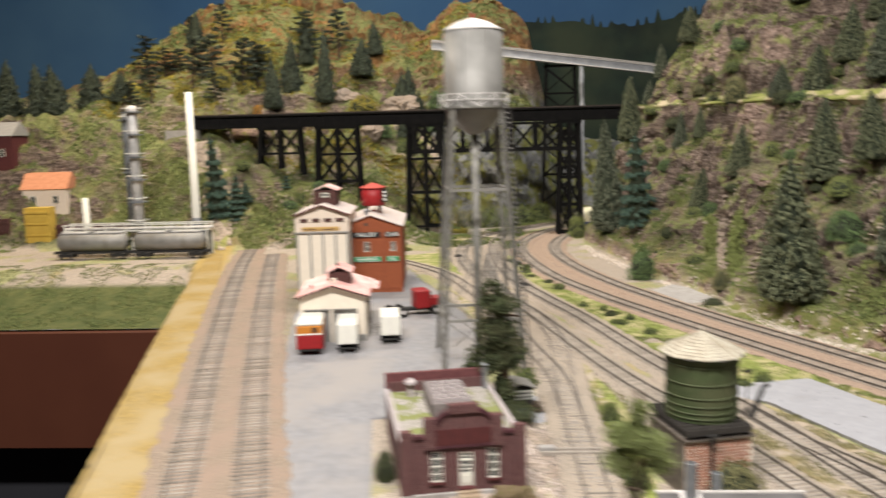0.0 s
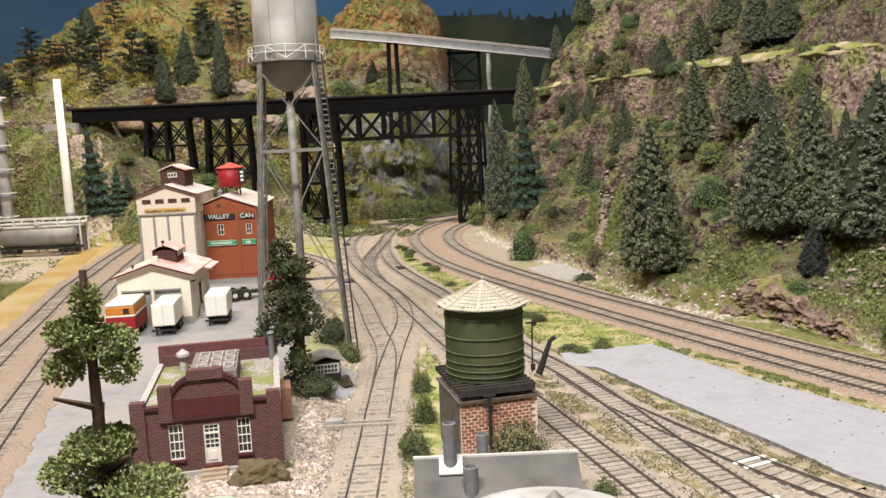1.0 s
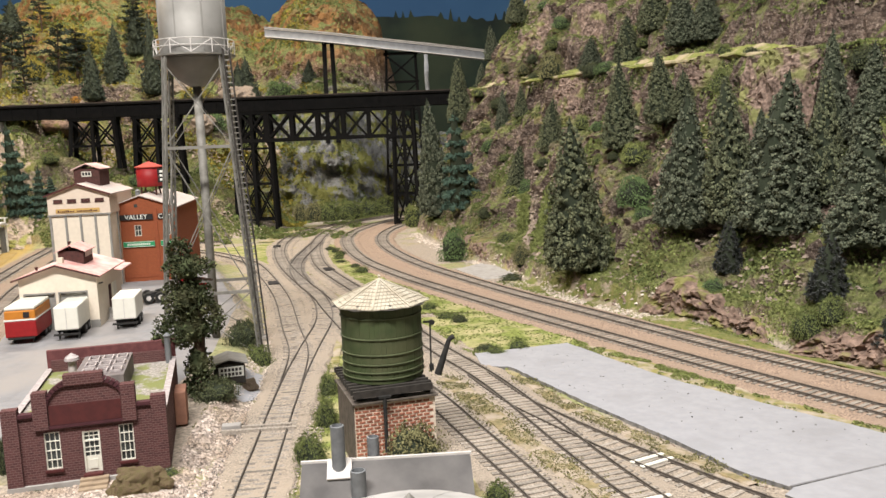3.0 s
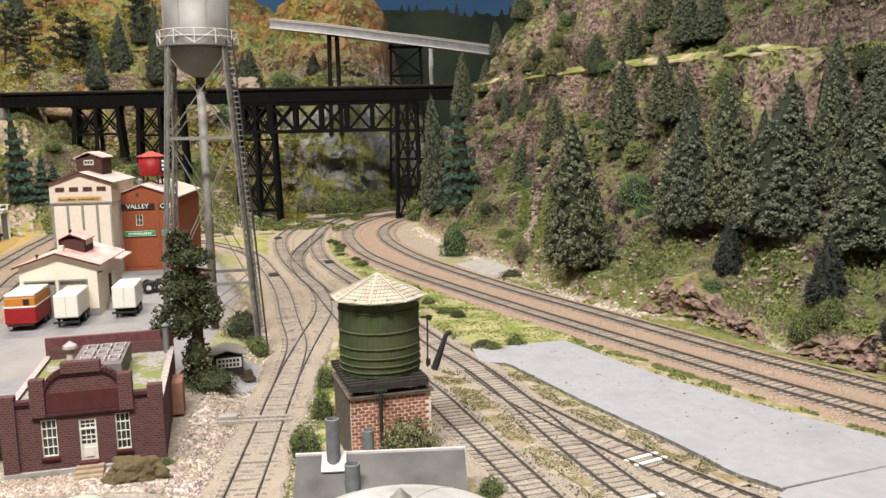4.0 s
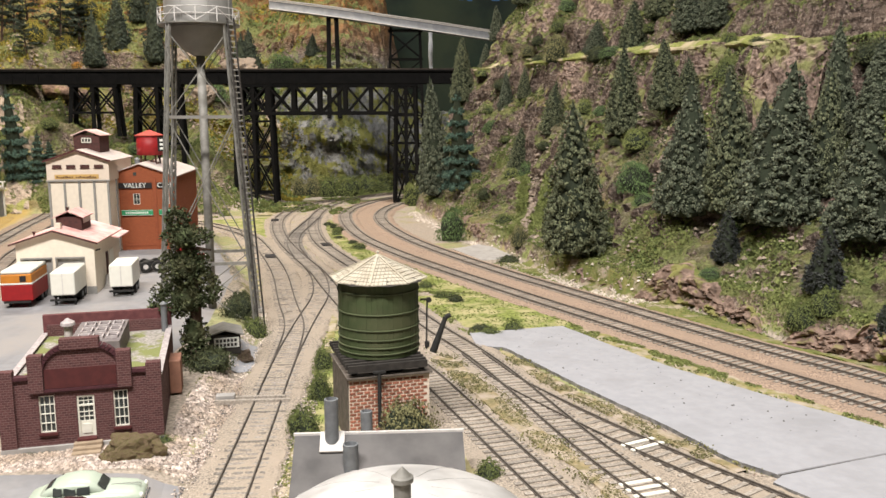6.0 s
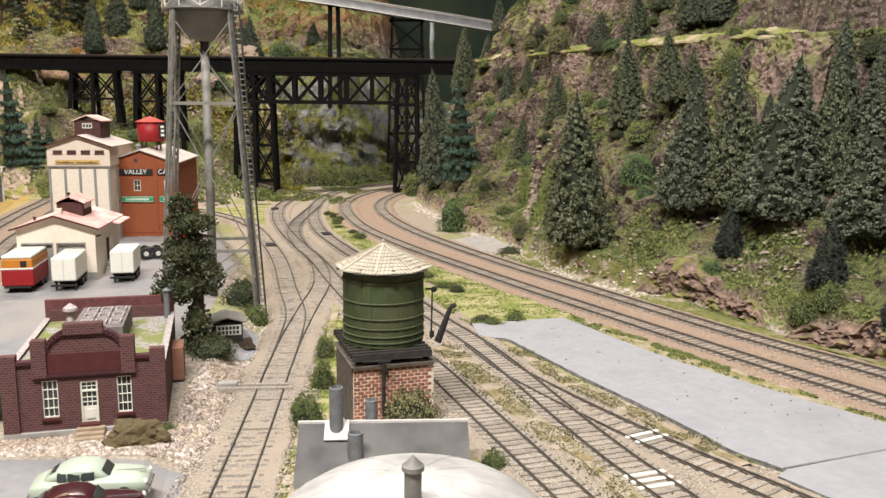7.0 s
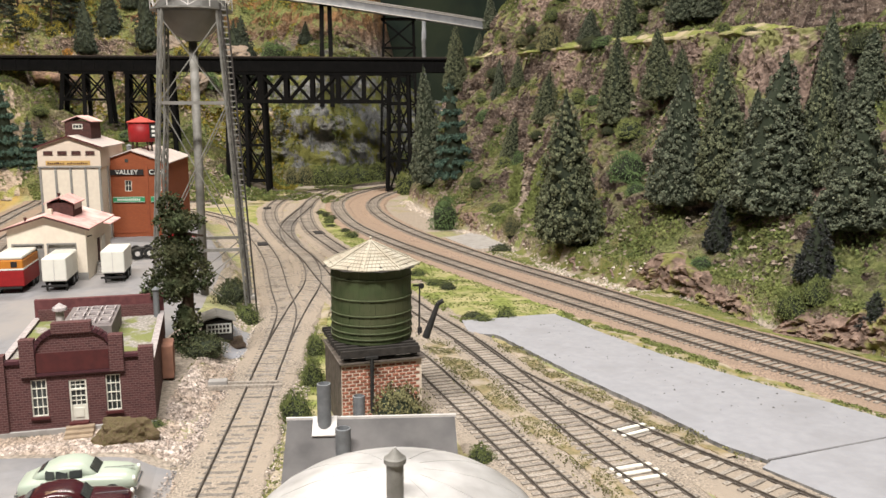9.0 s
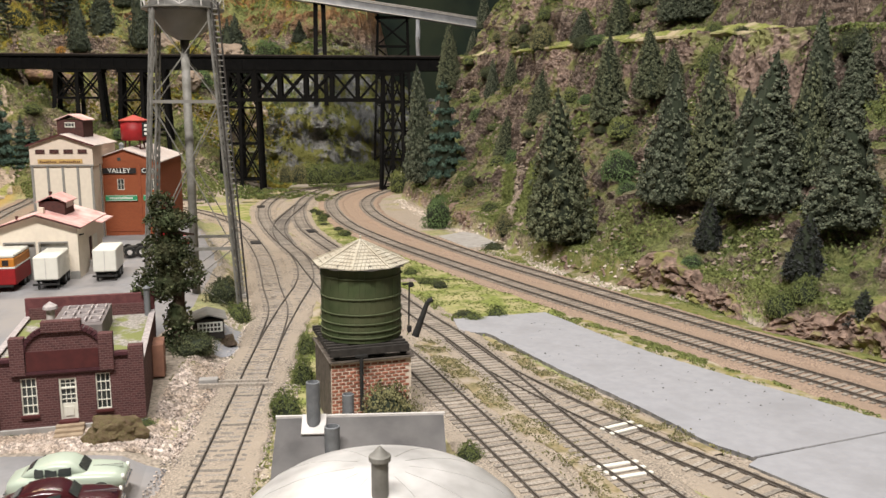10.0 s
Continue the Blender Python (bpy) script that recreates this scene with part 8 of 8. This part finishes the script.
def rock_bank(name, y0, y1, back, height, seed, label):
    """A cut rock face along the foot of the slope, folded and broken, set into the hill."""
    ny, nz = int((y1 - y0) / 0.0016), 24
    verts, faces = [], []
    for j in range(ny + 1):
        y = y0 + (y1 - y0) * j / ny
        ends = min(1.0, 6 * j / ny, 6 * (ny - j) / ny)
        xf = float(np.interp(y, FOOT_Y, FOOT_X)) + back
        hh = height * ends * (0.72 + 0.75 * noise.noise((y * 22, seed, 0)) + 0.25 * noise.noise((y * 75, seed, 4)))
        for i in range(nz + 1):
            u = i / nz
            w = min(1.0, u / 0.78)
            ridge = 1.1 * abs(noise.noise((y * 60 + u * 2, u * 3.0, seed))) + 0.75 * abs(noise.noise((y * 150 - u * 3, u * 7, seed + 3))) + 0.45 * abs(noise.noise((y * 380, u * 18, seed + 5)))
            lip = 0.007 * smooth(0.45, 0.95, w) * (0.8 + noise.noise((y * 40, seed, 7)))
            dx = 0.014 * w * w + 0.013 * ridge * ends - lip * ends + 0.05 * max(0.0, u - 0.78) / 0.22
            verts.append((xf + dx * 0.9, y + dx * 0.45, -0.003 + hh * w + 0.003 * noise.noise((y * 90, u * 9, seed)) * w + 0.006 * max(0.0, u - 0.78) / 0.22))
    for j in range(ny):
        for i in range(nz):
            a = j * (nz + 1) + i
            faces.append((a, a + nz + 1, a + nz + 2, a + 1))
    me = raw_mesh(name, verts, faces, M["stone_brown"])
    me.materials.append(M["verge"])
    me.polygons.foreach_set("material_index", [1 if k % nz >= nz * 0.80 else 0 for k in range(len(faces))])
    return tagged(new("boulder_bank", me), label, "rock", "rock faces")


rock_bank("rock_face", 0.945, 1.10, -0.010, 0.035, 1.5, "brown eroded rock face above the main line")
rock_bank("rock_face", 0.78, 0.925, -0.014, 0.044, 6.1, "large brown rock outcrop above the main line")
rock_bank("rock_face", 1.08, 1.20, -0.007, 0.026, 9.4, "dark broken rock ledge above the main line")
rock_bank("rock_face", 1.43, 1.66, -0.004, 0.042, 3.2, "dark undercut rock bank beside the curve")
def crag(x, y, wide, tall, seed, label, mat="stone_brown"):
    """A bare broken patch of layered rock standing out of the slope."""
    nu, nv = 44, 38
    v, u = np.meshgrid(np.linspace(-1, 1, nv + 1), np.linspace(-1, 1, nu + 1), indexing="ij")
    px, py = x + 0.42 * wide * u + 0.50 * tall * v, y - 0.90 * wide * u + 0.23 * tall * v
    pz = terrain(px, py)
    verts, faces = [], []
    for qx, qy, qz, a, b in zip(px.ravel(), py.ravel(), pz.ravel(), u.ravel(), v.ravel()):
        edge = max(0.0, 1 - (a * a + b * b) * (1.1 + 0.8 * noise.noise((a * 2.5, b * 2.5, seed)))) ** 0.5
        layer = (qz * 150 + 2.0 * noise.noise((a * 2.2, seed, b)) + 0.5 * noise.noise((a * 9, seed, b * 9))) % 1.0
        out = edge * (0.003 + 0.006 * layer + 0.011 * abs(noise.noise((a * 5, b * 5, seed))) + 0.008 * abs(noise.noise((a * 14, b * 14, seed + 2)))) - 0.005 * (edge < 0.2)
        verts.append((qx - 0.85 * out, qy - 0.40 * out, qz + 0.25 * out))
    for j in range(nv):
        for i in range(nu):
            k = j * (nu + 1) + i
            faces.append((k, k + 1, k + nu + 2, k + nu + 1))
    return tagged(new("rock_outcrop", raw_mesh("rock_outcrop", verts, faces, M[mat])), label, "rock", "hillside outcrops")


for k, (x, y, w, t) in enumerate(((0.740, 1.175, 0.05, 0.05), (0.700, 1.290, 0.03, 0.04), (0.608, 1.640, 0.05, 0.025), (0.560, 1.80, 0.04, 0.028), (0.605, 1.882, 0.05, 0.05), (0.667, 1.780, 0.05, 0.05), (0.705, 1.03, 0.016, 0.05), (0.645, 1.45, 0.04, 0.022), (0.52, 1.93, 0.03, 0.04), (0.585, 1.50, 0.03, 0.03), (0.60, 1.41, 0.025, 0.03))):
    crag(x, y, w, t, 3.1 + k * 2.7, "layered pinkish brown rock outcrop on the slope", "crag_rock")
for k, (x, y, w, t) in enumerate(((-0.448, 2.030, 0.05, 0.05), (-0.40, 1.975, 0.05, 0.05), (-0.385, 1.905, 0.06, 0.05), (-0.31, 2.20, 0.05, 0.04), (-0.05, 2.36, 0.05, 0.05), (0.02, 2.36, 0.04, 0.04))):
    crag(x, y, w, t, 50.1 + k * 1.9, "pale tan rock face on the hill by the bridge", "pale_crag")
boulder(0.206, 0.905, 0.010, 0.007, 0.009, 12.0, "stone_brown", "tan rock beside the signal shed")
for k, (x, y, s) in enumerate(((-0.05, 2.44, 0.05), (-0.12, 2.33, 0.03), (-0.20, 2.45, 0.04))):
    boulder(x, y, s, s, s * 1.2, 20.0 + k, "stone", "pale grey rock face on the far hill")


def scatter(name, label, count, place, size, mat, seed, kind="stone", steep=9.0, lift=0.0):
    """Uncountable small pieces over the ground, joined in one object."""
    rnd = random.Random(seed)
    xy = []
    while len(xy) < count:
        p = place(rnd)
        if p:
            xy.append(p)
    px, py = np.array([p[0] for p in xy]), np.array([p[1] for p in xy])
    zs = terrain(px, py) + lift
    rise = np.hypot(terrain(px + 0.003, py) + lift - zs, terrain(px, py + 0.003) + lift - zs) / 0.003
    gentle = rise < steep
    xy, zs = [p for p, g in zip(xy, gentle) if g], zs[gentle]
    verts, faces = [], []
    if kind == "stone":
        for (x, y), z in zip(xy, zs):
            s = size * rnd.uniform(0.5, 1.5)
            n = len(verts)
            a = rnd.uniform(0, 6.28)
            for k in range(4):
                b = a + k * math.pi / 2
                verts.append((x + s * rnd.uniform(0.6, 1.1) * math.cos(b), y + s * rnd.uniform(0.6, 1.1) * math.sin(b), z - s * 0.1 + s * rnd.uniform(0, 0.35)))
            verts.append((x + s * rnd.uniform(-0.3, 0.3), y + s * rnd.uniform(-0.3, 0.3), z + s * rnd.uniform(0.5, 0.9)))
            faces += [(n, n + 1, n + 4), (n + 1, n + 2, n + 4), (n + 2, n + 3, n + 4), (n + 3, n, n + 4)]
    else:
        pts = [((x, y, z + size * 0.25), (rnd.uniform(-1, 1), rnd.uniform(-1, 1), 0.6)) for (x, y), z in zip(xy, zs)]
        verts, faces = leaf_cloud(pts, size, rnd, 0.5)
    return tagged(new(name, raw_mesh(name, verts, faces, mat)), label, kind="stuff")


def in_rect(x0, x1, y0, y1, test=None):
    def f(r):
        x, y = r.uniform(x0, x1), r.uniform(y0, y1)
        return (x, y) if test is None or test(x, y) else None
    return f


def clumped(f, freq, cut, seed):
    def g(r):
        p = f(r)
        return p if p and noise.noise((p[0] * freq, p[1] * freq, seed)) > cut else None
    return g


def depot_yard(x, y):
    u, v = (x - 0.1065) * 0.98 + (y - 0.728) * 0.2, -(x - 0.1065) * 0.2 + (y - 0.728) * 0.98
    return not (-0.002 < u < 0.092 and -0.002 < v < 0.125)


def hill_line(points, spread):
    """Random places along a line of ground points."""
    def f(r):
        k = r.randrange(len(points) - 1)
        t = r.random()
        a, b = points[k], points[k + 1]
        return (a[0] + (b[0] - a[0]) * t + r.gauss(0, spread), a[1] + (b[1] - a[1]) * t + r.gauss(0, spread))
    return f


scatter("gravel", "pale loose gravel round the depot", 3600, in_rect(0.192, 0.222, 0.70, 0.86, lambda x, y: depot_yard(x, y) and x < 0.219), 0.0013, M["stone_mixed"], 1)
scatter("gravel", "mixed loose gravel before the depot front", 4600, in_rect(0.10, 0.20, 0.698, 0.735, lambda x, y: depot_yard(x, y) and y < 0.716 + 0.2 * (x - 0.1065)), 0.0012, M["stone_mixed"], 2)


def bank_foot(r):
    y = r.uniform(1.07, 1.27) if r.random() < 0.6 else r.uniform(1.27, 1.9)
    x = float(np.interp(y, FOOT_Y, FOOT_X)) - 0.010 + r.gauss(0, 0.007)
    return (x, y) if noise.noise((x * 14, y * 14, 3)) > -0.1 else None


scatter("rubble", "pale broken stones along the foot of the slope", 2200, bank_foot, 0.0024, M["stone_pale"], 3)
scatter("rubble", "broken tan stones on the hillside", 4200, clumped(in_rect(0.36, 0.9, 0.85, 2.05, lambda x, y: x > np.interp(y, FOOT_Y, FOOT_X) + 0.015), 16, 0.05, 7), 0.0030, M["stone"], 4)


def on_slope(x, y):
    return x > np.interp(y, FOOT_Y, FOOT_X) + 0.012


scatter("undergrowth", "mossy yellow-green ground cover on the slope", 75000, clumped(in_rect(0.36, 1.02, 0.8, 2.05, on_slope), 10, 0.02, 1), 0.0023, M["moss"], 5, "leaf", 2.0)
scatter("undergrowth", "dark green ground cover on the slope", 65000, clumped(in_rect(0.36, 1.02, 0.8, 2.05, on_slope), 12, 0.04, 4), 0.0024, M["leaf"], 6, "leaf", 3.0)
scatter("undergrowth", "yellow autumn ground cover on the far hill", 16000, clumped(in_rect(-0.85, 0.12, 2.14, 2.75), 9, 0.0, 2), 0.0058, M["leaf_yellow"], 7, "leaf")
scatter("undergrowth", "green ground cover on the far hill", 22000, clumped(in_rect(-0.85, 0.25, 1.86, 2.75), 10, 0.0, 9), 0.0055, M["leaf"], 8, "leaf")
scatter("undergrowth", "bright moss on the hill under the bridge", 26000, clumped(in_rect(-0.62, 0.0, 1.84, 2.12), 13, -0.05, 21), 0.0034, M["moss"], 51, "leaf")
scatter("rubble", "pale broken rock on the hill under the bridge", 2600, clumped(in_rect(-0.62, 0.0, 1.84, 2.35), 15, 0.12, 23), 0.0040, M["stone"], 52)
scatter("undergrowth", "green moss on the gorge wall", 9000, clumped(in_rect(0.0, 0.5, 2.26, 2.6), 14, 0.0, 11), 0.0045, M["leaf"], 9, "leaf", 2.5)


def ledge_point(y):
    reach = float(np.interp(y, (0.8, 1.3, 1.6, 2.0, 2.3), (0.2, 0.19, 0.19, 0.10, 0.1)))
    return float(np.interp(y, FOOT_Y, FOOT_X)) + 0.196 / 0.85 / 0.2 * reach


def ledge(r):
    y = r.uniform(1.0, 2.05)
    return (ledge_point(y) + r.uniform(-0.002, 0.024), y)


def grass_ledge():
    """The grassy lip of the old cart road across the slope, overhanging the rocks below."""
    verts, faces = [], []
    ys = np.arange(1.16, 2.07, 0.004)
    prof = ((0.034, 0.010), (0.024, 0.003), (0.012, 0.0015), (0.002, 0.001), (-0.004, -0.002), (-0.0045, -0.006), (0.0, -0.012), (0.006, -0.018))
    for y in ys:
        x = ledge_point(float(y))
        z = 0.274 * float(np.interp(y, (0.8, 1.3, 1.6), (0.95, 0.965, 1.0)))
        wob = 0.007 * noise.noise((y * 30, 0, 2)) + 0.004 * noise.noise((y * 90, 0, 5))
        sunk = 0.014 * (1 - min(1.0, (y - 1.16) / 0.08))
        thick = 0.5 + 0.6 * abs(noise.noise((y * 16, 3, 0)))
        for a, b in prof:
            n = noise.noise((a * 200, y * 120, b * 200))
            verts.append((x + (a + wob) * 0.92, y + (a + wob) * 0.38, z + 0.0015 - sunk + b * (thick if b < 0 else 1) + 0.0014 * n))
    k = len(prof)
    for j in range(len(ys) - 1):
        for i in range(k - 1):
            a = j * k + i
            faces.append((a, a + 1, a + k + 1, a + k))
    me = raw_mesh("grass_ledge", verts, faces, M["ledge_moss"])
    return tagged(new("grass_ledge", me), "bright mossy lip of a narrow road across the slope", kind="structure")


grass_ledge()
scatter("undergrowth", "bright moss along the upper ledge", 12000, ledge, 0.0016, M["moss"], 10, "leaf")
scatter("weeds", "short bright grass tufts between the tracks", 9000, clumped(in_rect(0.20, 0.50, 0.92, 1.78, lambda x, y: np.interp(y, (0.92, 1.13, 1.28, 1.45, 1.62, 1.78), (0.395, 0.318, 0.277, 0.24, 0.212, 0.205)) < x < np.interp(y, (0.92, 0.99, 1.08, 1.13, 1.27, 1.44, 1.6, 1.78), (0.49, 0.48, 0.455, 0.424, 0.36, 0.294, 0.248, 0.22))), 30, -0.25, 3), 0.0022, M["moss"], 11, "leaf")
scatter("weeds", "dry grass along the yard tracks", 7000, clumped(in_rect(0.255, 0.60, 0.60, 1.0, lambda x, y: not (0.265 < x < 0.36 and y < 0.80)), 22, 0.0, 5), 0.0010, M["moss"], 12, "leaf")
scatter("weeds", "rough green grass under the rock bank", 9000, hill_line(((0.70, 0.83), (0.640, 0.945), (0.59, 1.045), (0.545, 1.14), (0.50, 1.23), (0.44, 1.38)), 0.009), 0.0019, M["moss"], 41, "leaf")
scatter("gravel", "dark and pale grit in the yard ballast", 12000, clumped(in_rect(0.20, 0.62, 0.58, 1.5, lambda x, y: not (0.265 < x < 0.36 and y < 0.80) and not (0.40 < x and y < 0.97 and x > 0.61 - 0.55 * (y - 0.62) - 0.06) and x < 0.75 - 0.3 * y), 40, -0.1, 6), 0.0007, M["stone_brown"], 42)
scatter("weeds", "dry moss and weeds beside the yard lead", 5000, clumped(in_rect(0.19, 0.29, 0.60, 1.02, lambda x, y: (x < 0.224 or x > 0.259) and depot_yard(x, y) and not (x > 0.27 and y < 0.80) and not (x < 0.222 and y < 0.80)), 45, -0.05, 8), 0.0010, M["leaf_olive"], 43, "leaf")
scatter("gravel", "pale stones between the signal shed and the yard lead", 3000, in_rect(0.198, 0.226, 0.865, 1.06), 0.0012, M["stone_pale"], 62)
scatter("gravel", "loose grey and pink ballast along the yard lead", 6500, in_rect(0.212, 0.272, 0.58, 0.86), 0.0006, M["stone_mixed"], 67, lift=0.0014)
scatter("gravel", "dark cinders along the yard lead", 2600, in_rect(0.212, 0.272, 0.58, 0.95), 0.0006, M["roof_grey"], 68, lift=0.0014)
scatter("undergrowth", "rough green cover on the upper slope", 34000, clumped(in_rect(0.52, 1.02, 1.0, 2.05, lambda x, y: x > np.interp(y, FOOT_Y, FOOT_X) + 0.17), 11, -0.02, 31), 0.0026, M["moss"], 69, "leaf", 6.0)
scatter("undergrowth", "dark scrub cover on the upper slope", 26000, clumped(in_rect(0.46, 1.02, 1.0, 2.05, lambda x, y: x > np.interp(y, FOOT_Y, FOOT_X) + 0.13), 13, 0.06, 33), 0.0026, M["leaf_dark"], 70, "leaf", 6.0)
scatter("weeds", "patchy green grass between the paving and the main line", 5200, clumped(hill_line(((0.478, 0.99), (0.512, 0.92), (0.538, 0.867), (0.572, 0.81), (0.606, 0.757), (0.64, 0.705)), 0.006), 60, -0.05, 2), 0.0013, M["moss"], 63, "leaf", lift=0.0008)
scatter("weeds", "dry tufts in the strip between the yard tracks", 5200, clumped(hill_line(((0.436, 0.62), (0.419, 0.69), (0.393, 0.762), (0.377, 0.822), (0.366, 0.86), (0.357, 0.90)), 0.0055), 70, -0.1, 4), 0.0010, M["leaf_olive"], 64, "leaf", lift=0.0026)
scatter("weeds", "dry tufts below the paving edge", 3600, clumped(hill_line(((0.497, 0.682), (0.477, 0.722), (0.458, 0.763), (0.440, 0.803), (0.425, 0.842), (0.409, 0.892)), 0.004), 70, -0.1, 6), 0.0010, M["leaf_olive"], 65, "leaf", lift=0.0022)
scatter("weeds", "mossy tufts beside the yard lead", 3000, clumped(hill_line(((0.268, 0.62), (0.267, 0.74), (0.268, 0.86), (0.268, 0.98)), 0.0045), 60, -0.1, 7), 0.0011, M["moss"], 66, "leaf", lift=0.0010)
scatter("slab_grit", "dark specks and crumbs on the grey paving", 110, in_rect(0.41, 0.60, 0.68, 0.97, lambda x, y: 0.448 + 0.52 * (0.83 - y) < x < 0.53 + 0.62 * (0.83 - y)), 0.0008, M["roof_grey"], 61, lift=0.0022)
scatter("stuff_gravel", "fine loose ballast grit over the yard", 9000, in_rect(0.21, 0.62, 0.58, 1.1, lambda x, y: not (0.265 < x < 0.36 and y < 0.80) and not (0.40 < x and y < 0.97 and x > 0.61 - 0.55 * (y - 0.62) - 0.06)), 0.0008, M["stone"], 13)
scatter("embankment_grass", "rough green grass on the far embankment", 9000, clumped(in_rect(-1.0, -0.34, 1.45, 1.68, lambda x, y: x < edge_x(y) - 0.012), 25, -0.1, 6), 0.0022, M["leaf"], 14, "leaf")


scatter("stream_moss", "bright yellow-green moss beside the hillside stream", 4200, hill_line(((0.535, 1.609), (0.512, 1.514), (0.479, 1.391)), 0.0045), 0.0034, M["moss"], 15, "leaf")
scatter("stream_moss", "bright yellow-green moss beside the hillside stream", 3200, hill_line(((0.548, 1.507), (0.532, 1.459), (0.504, 1.359)), 0.004), 0.0034, M["moss"], 16, "leaf")
scatter("stream_stones", "wet grey stones in the hillside stream", 500, hill_line(((0.537, 1.545), (0.521, 1.492), (0.491, 1.373)), 0.0028), 0.0032, M["stone"], 17)


def waterfall():
    d = thing("waterfall", "thin pale waterfall in the dark gorge", "waterfall", Matrix.Identity(4))
    bm = bmesh.new()
    rings = []
    for k in range(30):
        z = 0.12 + 0.30 * k / 29
        y = 2.5 + 0.02 * k / 29
        w = 0.0055 + 0.002 * noise.noise((z * 40, 0, 0))
        x = 0.425 + 0.003 * noise.noise((z * 25, 2, 0))
        rings.append([bm.verts.new((x + w * a, y - b, z)) for a, b in ((-1, 0), (-0.5, 0.003), (0.5, 0.003), (1, 0))])
    for a, b in zip(rings, rings[1:]):
        for i in range(3):
            bm.faces.new((a[i], a[i + 1], b[i + 1], b[i]))
    part("falling_water", bm, M["bridge_grey"], d, "", True)
    return d


waterfall()


# small brush on the right-hand slope
rnd_s = random.Random(77)
placed = 0
while placed < 70:
    y = rnd_s.uniform(0.86, 1.95)
    x = float(np.interp(y, FOOT_Y, FOOT_X)) + rnd_s.uniform(0.02, 0.34)
    h = rnd_s.uniform(0.008, 0.022)
    bush(x, y, h, h * rnd_s.uniform(0.7, 1.3), rnd_s.choice(("leaf", "leaf_dark", "leaf_dark", "moss", "leaf_bright")), "small scrub bush on the rocky slope", "slope scrub")
    placed += 1
